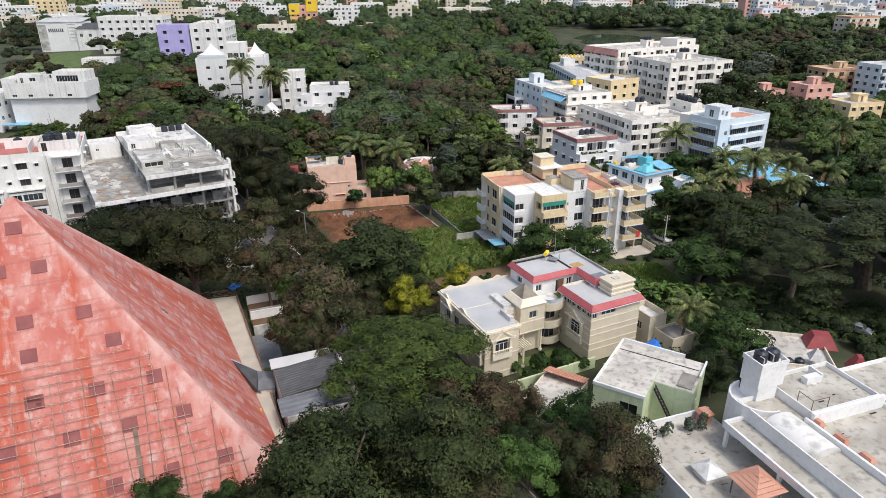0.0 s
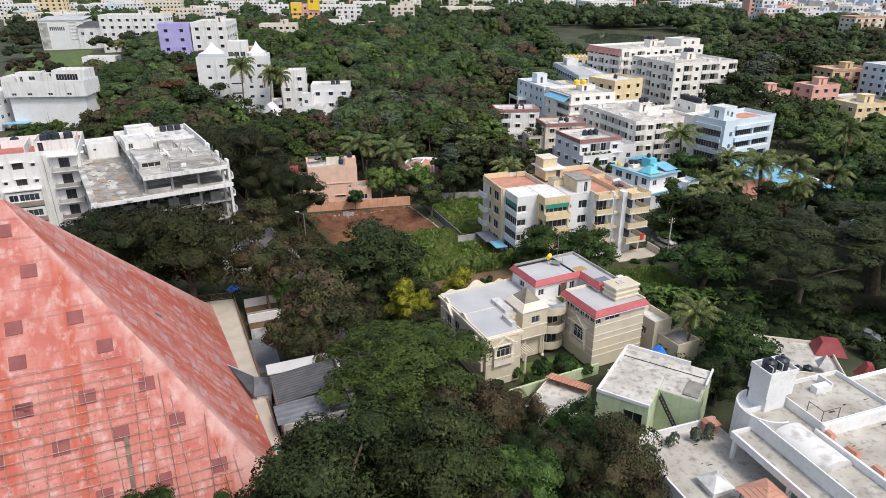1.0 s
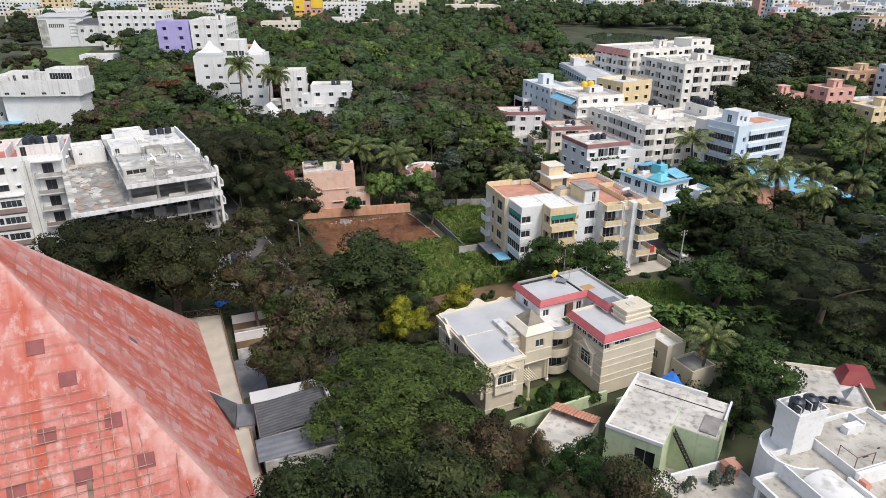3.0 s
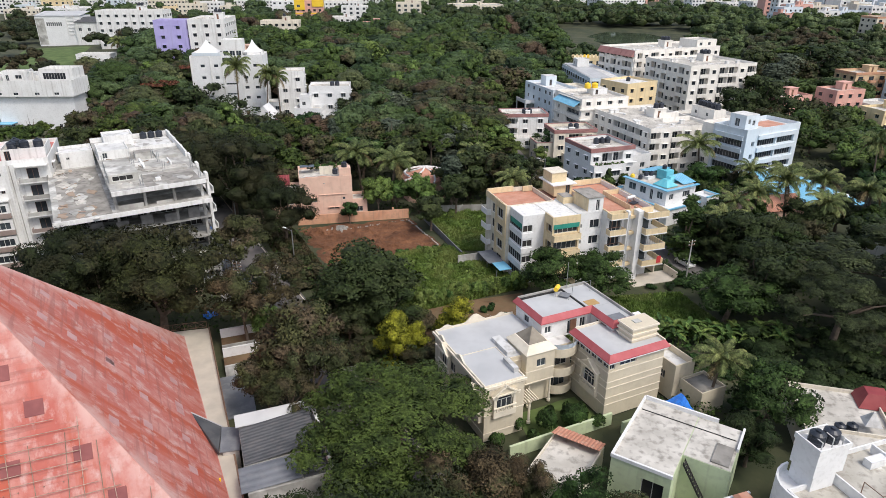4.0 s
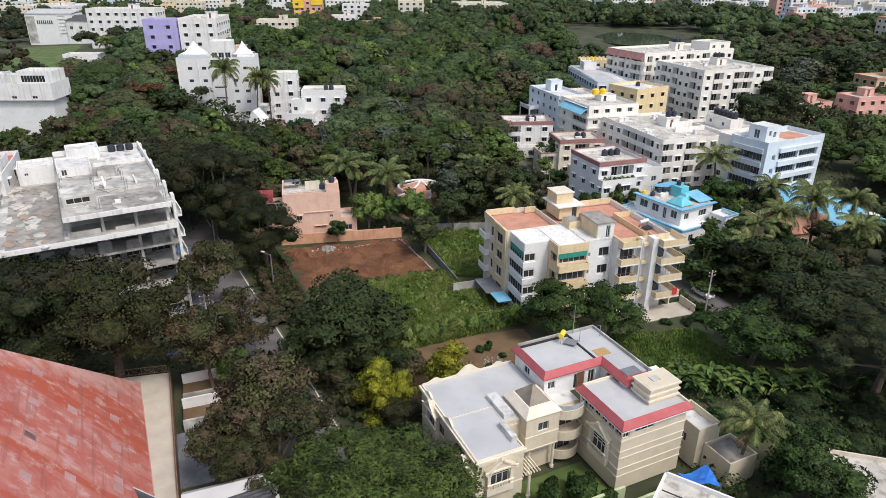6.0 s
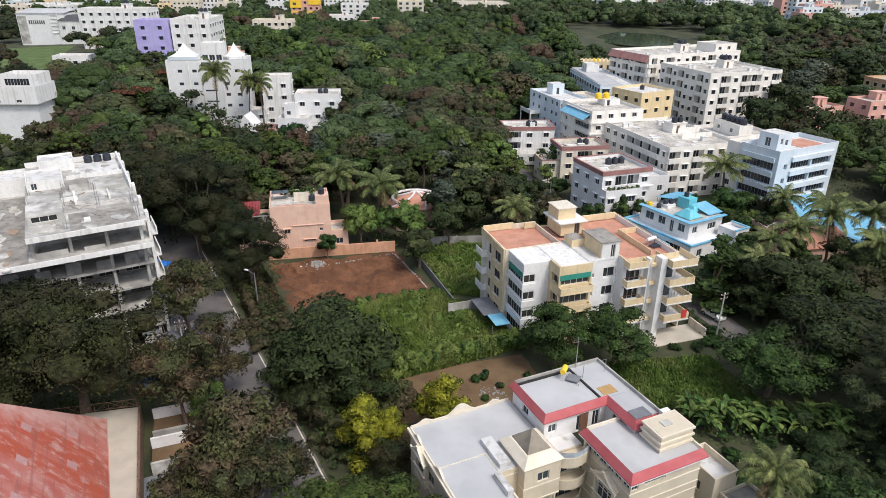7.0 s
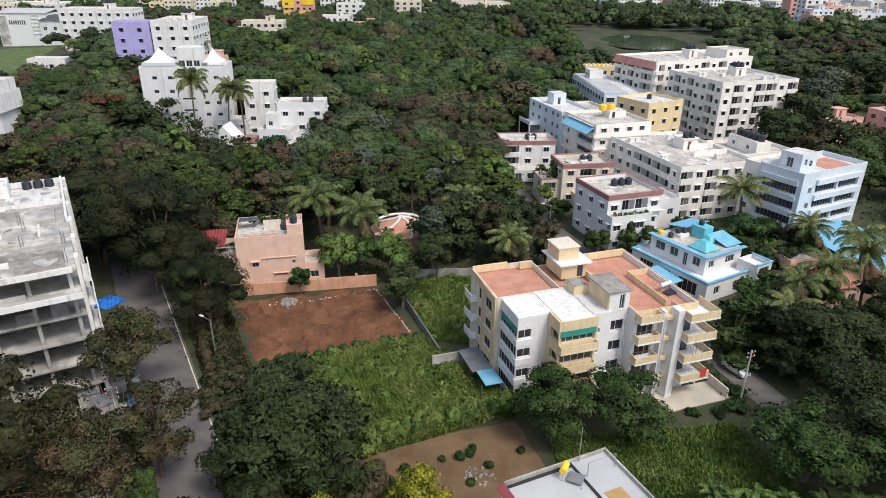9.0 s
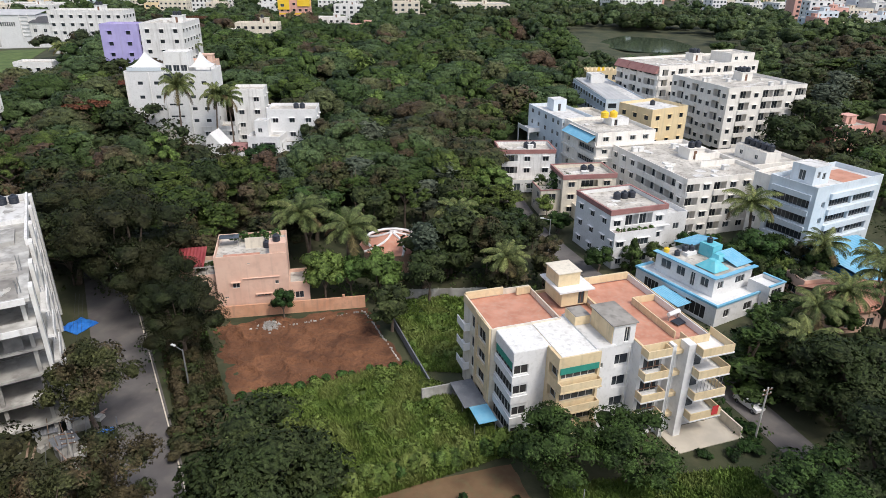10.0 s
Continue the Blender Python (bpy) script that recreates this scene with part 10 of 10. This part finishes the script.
def cable(a, b, sag, label="black overhead cable between poles"):
    bm = bmesh.new()
    pts = [Vector(a).lerp(Vector(b), k / 10) - Vector((0, 0, sag * 4 * (k / 10) * (1 - k / 10))) for k in range(11)]
    for p, q in zip(pts, pts[1:]):
        tube(bm, p, q, 0.018, 0.018, 4)
    return tagged(new("cable", mesh_of("cable", bm, BLACKTANK)), label, "cable", "overhead cables")


pole(30.9, 118.6, 8.2, "grey concrete utility pole with cross arms", 2, angle=30)
pole(-43.6, 99.5, 8.5, "steel utility pole with a tangle of cross arms", 3, angle=20)
pole(-30.0, 82.0, 8.0, "grey concrete utility pole beside the street", 2, angle=20)
pole(-41.2, 118.4, 6.5, "steel street lamp beside the street", 0, lamp=True, angle=160)
pole(-60.5, 136.5, 7.5, "steel street lamp under trees", 0, lamp=True, angle=160)
pole(7.0, 172.0, 7.0, "thin steel lamp post on a lane", 0, lamp=True, angle=180)
for dx in (-0.6, 0.0, 0.6):
    cable((-43.6 + dx, 99.5, 8.2), (-30.0 + dx, 82.0, 7.8), 0.5)
    cable((-43.6 + dx, 99.5, 8.2), (-62.0 + dx, 128.0, 8.0), 0.7)
# builders' yard beside the unfinished building
def heap_tarp(x, y, s, seed, mat=None, label="crumpled blue plastic sheet on a builders' yard"):
    bm = bmesh.new()
    n = 7
    vs = [[bm.verts.new((i * s / n - s / 2, j * s / n - s / 2, 0.15 + 0.5 * max(0, 1 - ((i - n / 2) ** 2 + (j - n / 2) ** 2) / 14) + 0.2 * noise.noise(Vector((i * 0.9, j * 0.9, seed))))) for i in range(n + 1)] for j in range(n + 1)]
    for j in range(n):
        for i in range(n):
            bm.faces.new((vs[j][i], vs[j][i + 1], vs[j + 1][i + 1], vs[j + 1][i]))
    ob = new("tarpaulin", mesh_of("tarpaulin", bm, mat or TARP))
    ob.matrix_basis = pose(x, y, 0, 0, 0, seed * 37)
    ob.modifiers.new("thickness", "SOLIDIFY").thickness = -0.08
    return tagged(ob, label, "tarpaulin", "blue sheets")


heap_tarp(-47.0, 108.2, 2.6, 1)
heap_tarp(-66.3, 131.4, 4.0, 2)
heap_tarp(-55.8, 112.9, 1.6, 3)
heap_tarp(-47.8, 96.5, 2.0, 4)
for k, (x, y) in enumerate(((-53.0, 105.0), (-51.0, 108.0), (-49.0, 103.5), (-55.0, 108.5), (-52.0, 111.0))):
    hut = thing("site_shed", pose(x, y, 0, 0, 0, 35 + 11 * k), "grey sheet-metal shed on a builders' yard", "shed", "site sheds")
    part("shed_wall", boxes((0, 0, 0, 2.2, 1.8, 2.0)), GREYW, hut)
    part("roof_sheet", ridged(-0.2, -0.2, 2.4, 2.0, 2.05, 2.35, 0.3, 0.04), GREYSHEET, hut)
for k in range(9):
    r_ = random.Random(90 + k)
    pl = new("plank", mesh_of("plank", boxes((0, 0, 0, 3.2, 0.22, 0.08)), BAMBOO))
    pl.matrix_basis = pose(-54 + r_.uniform(0, 9), 102 + r_.uniform(0, 9), 0.05 + 0.09 * (k % 3), 0, 0, r_.uniform(0, 180))
    tagged(pl, "weathered timber plank on a builders' yard", "plank", "loose planks")
for k in range(16):
    r_ = random.Random(400 + k)
    bm = bmesh.new()
    tube(bm, (0, 0, 0), (0, 0, r_.uniform(2.6, 4.4)), 0.05, 0.05, 6)
    b_ = new("scaffold_pole", mesh_of("scaffold_pole", bm, STEEL if k % 3 else BAMBOO))
    b_.matrix_basis = pose(-54 + r_.uniform(0, 8.5), 103 + r_.uniform(0, 9), 0.02, r_.uniform(-14, 14), r_.uniform(-14, 14), 0)
    tagged(b_, "upright scaffold pole on a builders' yard", "pole", "scaffold poles")
for k in range(7):
    r_ = random.Random(430 + k)
    w_, d_, h_ = r_.uniform(0.9, 1.6), r_.uniform(0.7, 1.1), r_.uniform(0.5, 1.1)
    st = thing("block_stack", pose(-54 + r_.uniform(0, 8), 101 + r_.uniform(0, 11), 0, 0, 0, r_.uniform(0, 90)), "stack of grey concrete blocks on a builders' yard", "block stack", "block stacks")
    for j in range(3):
        part("block", boxes((0.03 * j, 0, h_ * j / 3 + 0.003 * j, w_ - 0.05 * j, d_, h_ * (j + 1) / 3)), GREYW, st)
bike = thing("scooter", pose(-44.6, 107.0, 0.05, 0, 0, 130), "dark red scooter parked at the roadside", "scooter")
part("body", boxes((-0.7, -0.15, 0.3, 0.5, 0.15, 0.75), (-0.75, -0.12, 0.752, 0.05, 0.12, 0.9)), RED_BIKE, bike)
for wx in (-0.6, 0.65):
    bm = bmesh.new()
    tube(bm, (wx, -0.06, 0.25), (wx, 0.06, 0.25), 0.25, 0.25, 12)
    part("wheel", bm, BLACKTANK, bike)
part("handlebar", boxes((0.5, -0.3, 0.98, 0.56, 0.3, 1.03), (0.5, -0.03, 0.35, 0.56, 0.03, 0.98)), STEEL, bike)
# low white-walled beds between the paved walk and the street
for k, (x, y) in enumerate(((-40.6, 85.5), (-38.0, 80.6))):
    bed = thing("planter_bed", pose(x, y, 0, 0, 0, 28), "white-walled planting bed beside a paved walk", "planter", "planting beds")
    part("back_wall", boxes((0, 3.2, 0, 5.0, 3.45, 2.6)), CLEANWHITE, bed)
    part("soil", boxes((0, 0.3, 0, 5.0, 3.198, 1.2)), EARTH, bed)
    part("front_wall", boxes((0, 0, 0, 5.0, 0.298, 1.7)), GREYW, bed)
pit = thing("gravel_yard", pose(-36.6, 70.5, 0, 0, 0, 28), "dark gravel yard with stacked sheets", "yard", kind="structure")
part("surface", boxes((0, 0, -0.1, 6.5, 9.5, 0.14)), GREYSHEET, pit)
# rubble and earth heap on the plots
rng = random.Random(77)
bm = bmesh.new()
for a, b in (((-36.0, 135.2), (-23.4, 142.9)), ((-23.3, 142.7), (-14.8, 129.4))):
    for k in range(40):
        x, y = a[0] + (b[0] - a[0]) * k / 40 + rng.uniform(-0.12, 0.12), a[1] + (b[1] - a[1]) * k / 40 + rng.uniform(-0.12, 0.12)
        if rng.random() < 0.8:
            box(bm, x - 0.13, y - 0.09, 0.0, x + 0.12, y + 0.08, rng.uniform(0.22, 0.36), 0.03)
tagged(new("edging_stones", mesh_of("edging_stones", bm, GREYW)), "pale stones marking the edge of a soil plot", "stones", kind="stuff")
for name, cx, cy, n, mat, lab in (("rubble", -1.8, 100.8, 40, GREYW, "scattered grey stones on brown earth"), ("gravel_heap", -36.9, 135.9, 130, GREYW, "small heap of grey gravel at a garden wall")):
    bm = bmesh.new()
    for k in range(n):
        x, y = rng.gauss(0, 1.0), rng.gauss(0, 0.7)
        s = rng.uniform(0.08, 0.22)
        z = 0.14 + (0.5 * math.exp(-(x * x + y * y)) if name == "gravel_heap" else 0)
        box(bm, x - s, y - s * 0.8, z - 0.2, x + s, y + s * 0.8, z + s, s * 0.35)
    ob = new(name, mesh_of(name, bm, mat))
    ob.location = (cx, cy, 0)
    tagged(ob, lab, "rubble", kind="stuff")


# clumps of weeds that stand out of the grass
wr = random.Random(77)
spots = []
while len(spots) < 90:
    u, v = wr.random(), wr.random()
    p = Vector(FIELD[0]).lerp(Vector(FIELD[1]), u).lerp(Vector(FIELD[3]).lerp(Vector(FIELD[2]), u), v)
    spots.append(tuple(p))
shrub_row("weeds", spots[:45], 1.3, 1.3, 6500, LEAF_LIME, "light green leafy weeds on an overgrown plot", 91, 0.2)
shrub_row("weeds", spots[45:], 1.2, 1.2, 6000, LEAF_GRASS, "yellow-green weeds on an overgrown plot", 92, 0.2)
spots = []
while len(spots) < 40:
    u, v = wr.random(), wr.random()
    spots.append(tuple(Vector(SIDE_FIELD[0]).lerp(Vector(SIDE_FIELD[1]), u).lerp(Vector(SIDE_FIELD[3]).lerp(Vector(SIDE_FIELD[2]), u), v)))
shrub_row("weeds", spots, 1.0, 1.0, 4200, LEAF_GRASS, "green weeds on a grass plot", 93, 0.2)
shrub_row("scrub", [(-17.5 + 1.5 * (k % 4) + 0.4 * (k % 3), 93.5 + 1.6 * (k // 4) + 0.5 * (k % 2)) for k in range(16)], 1.3, 2.2, 5200, LEAF_MIX, "olive scrub at the edge of a field", 71, 0.26)
shrub_row("garden_shrubs", [(4.6, 74.6), (8.6, 76.2)], 1.5, 3.4, 2600, LEAF_MID, "tall leafy garden shrubs on a villa lawn", 72, 0.2)
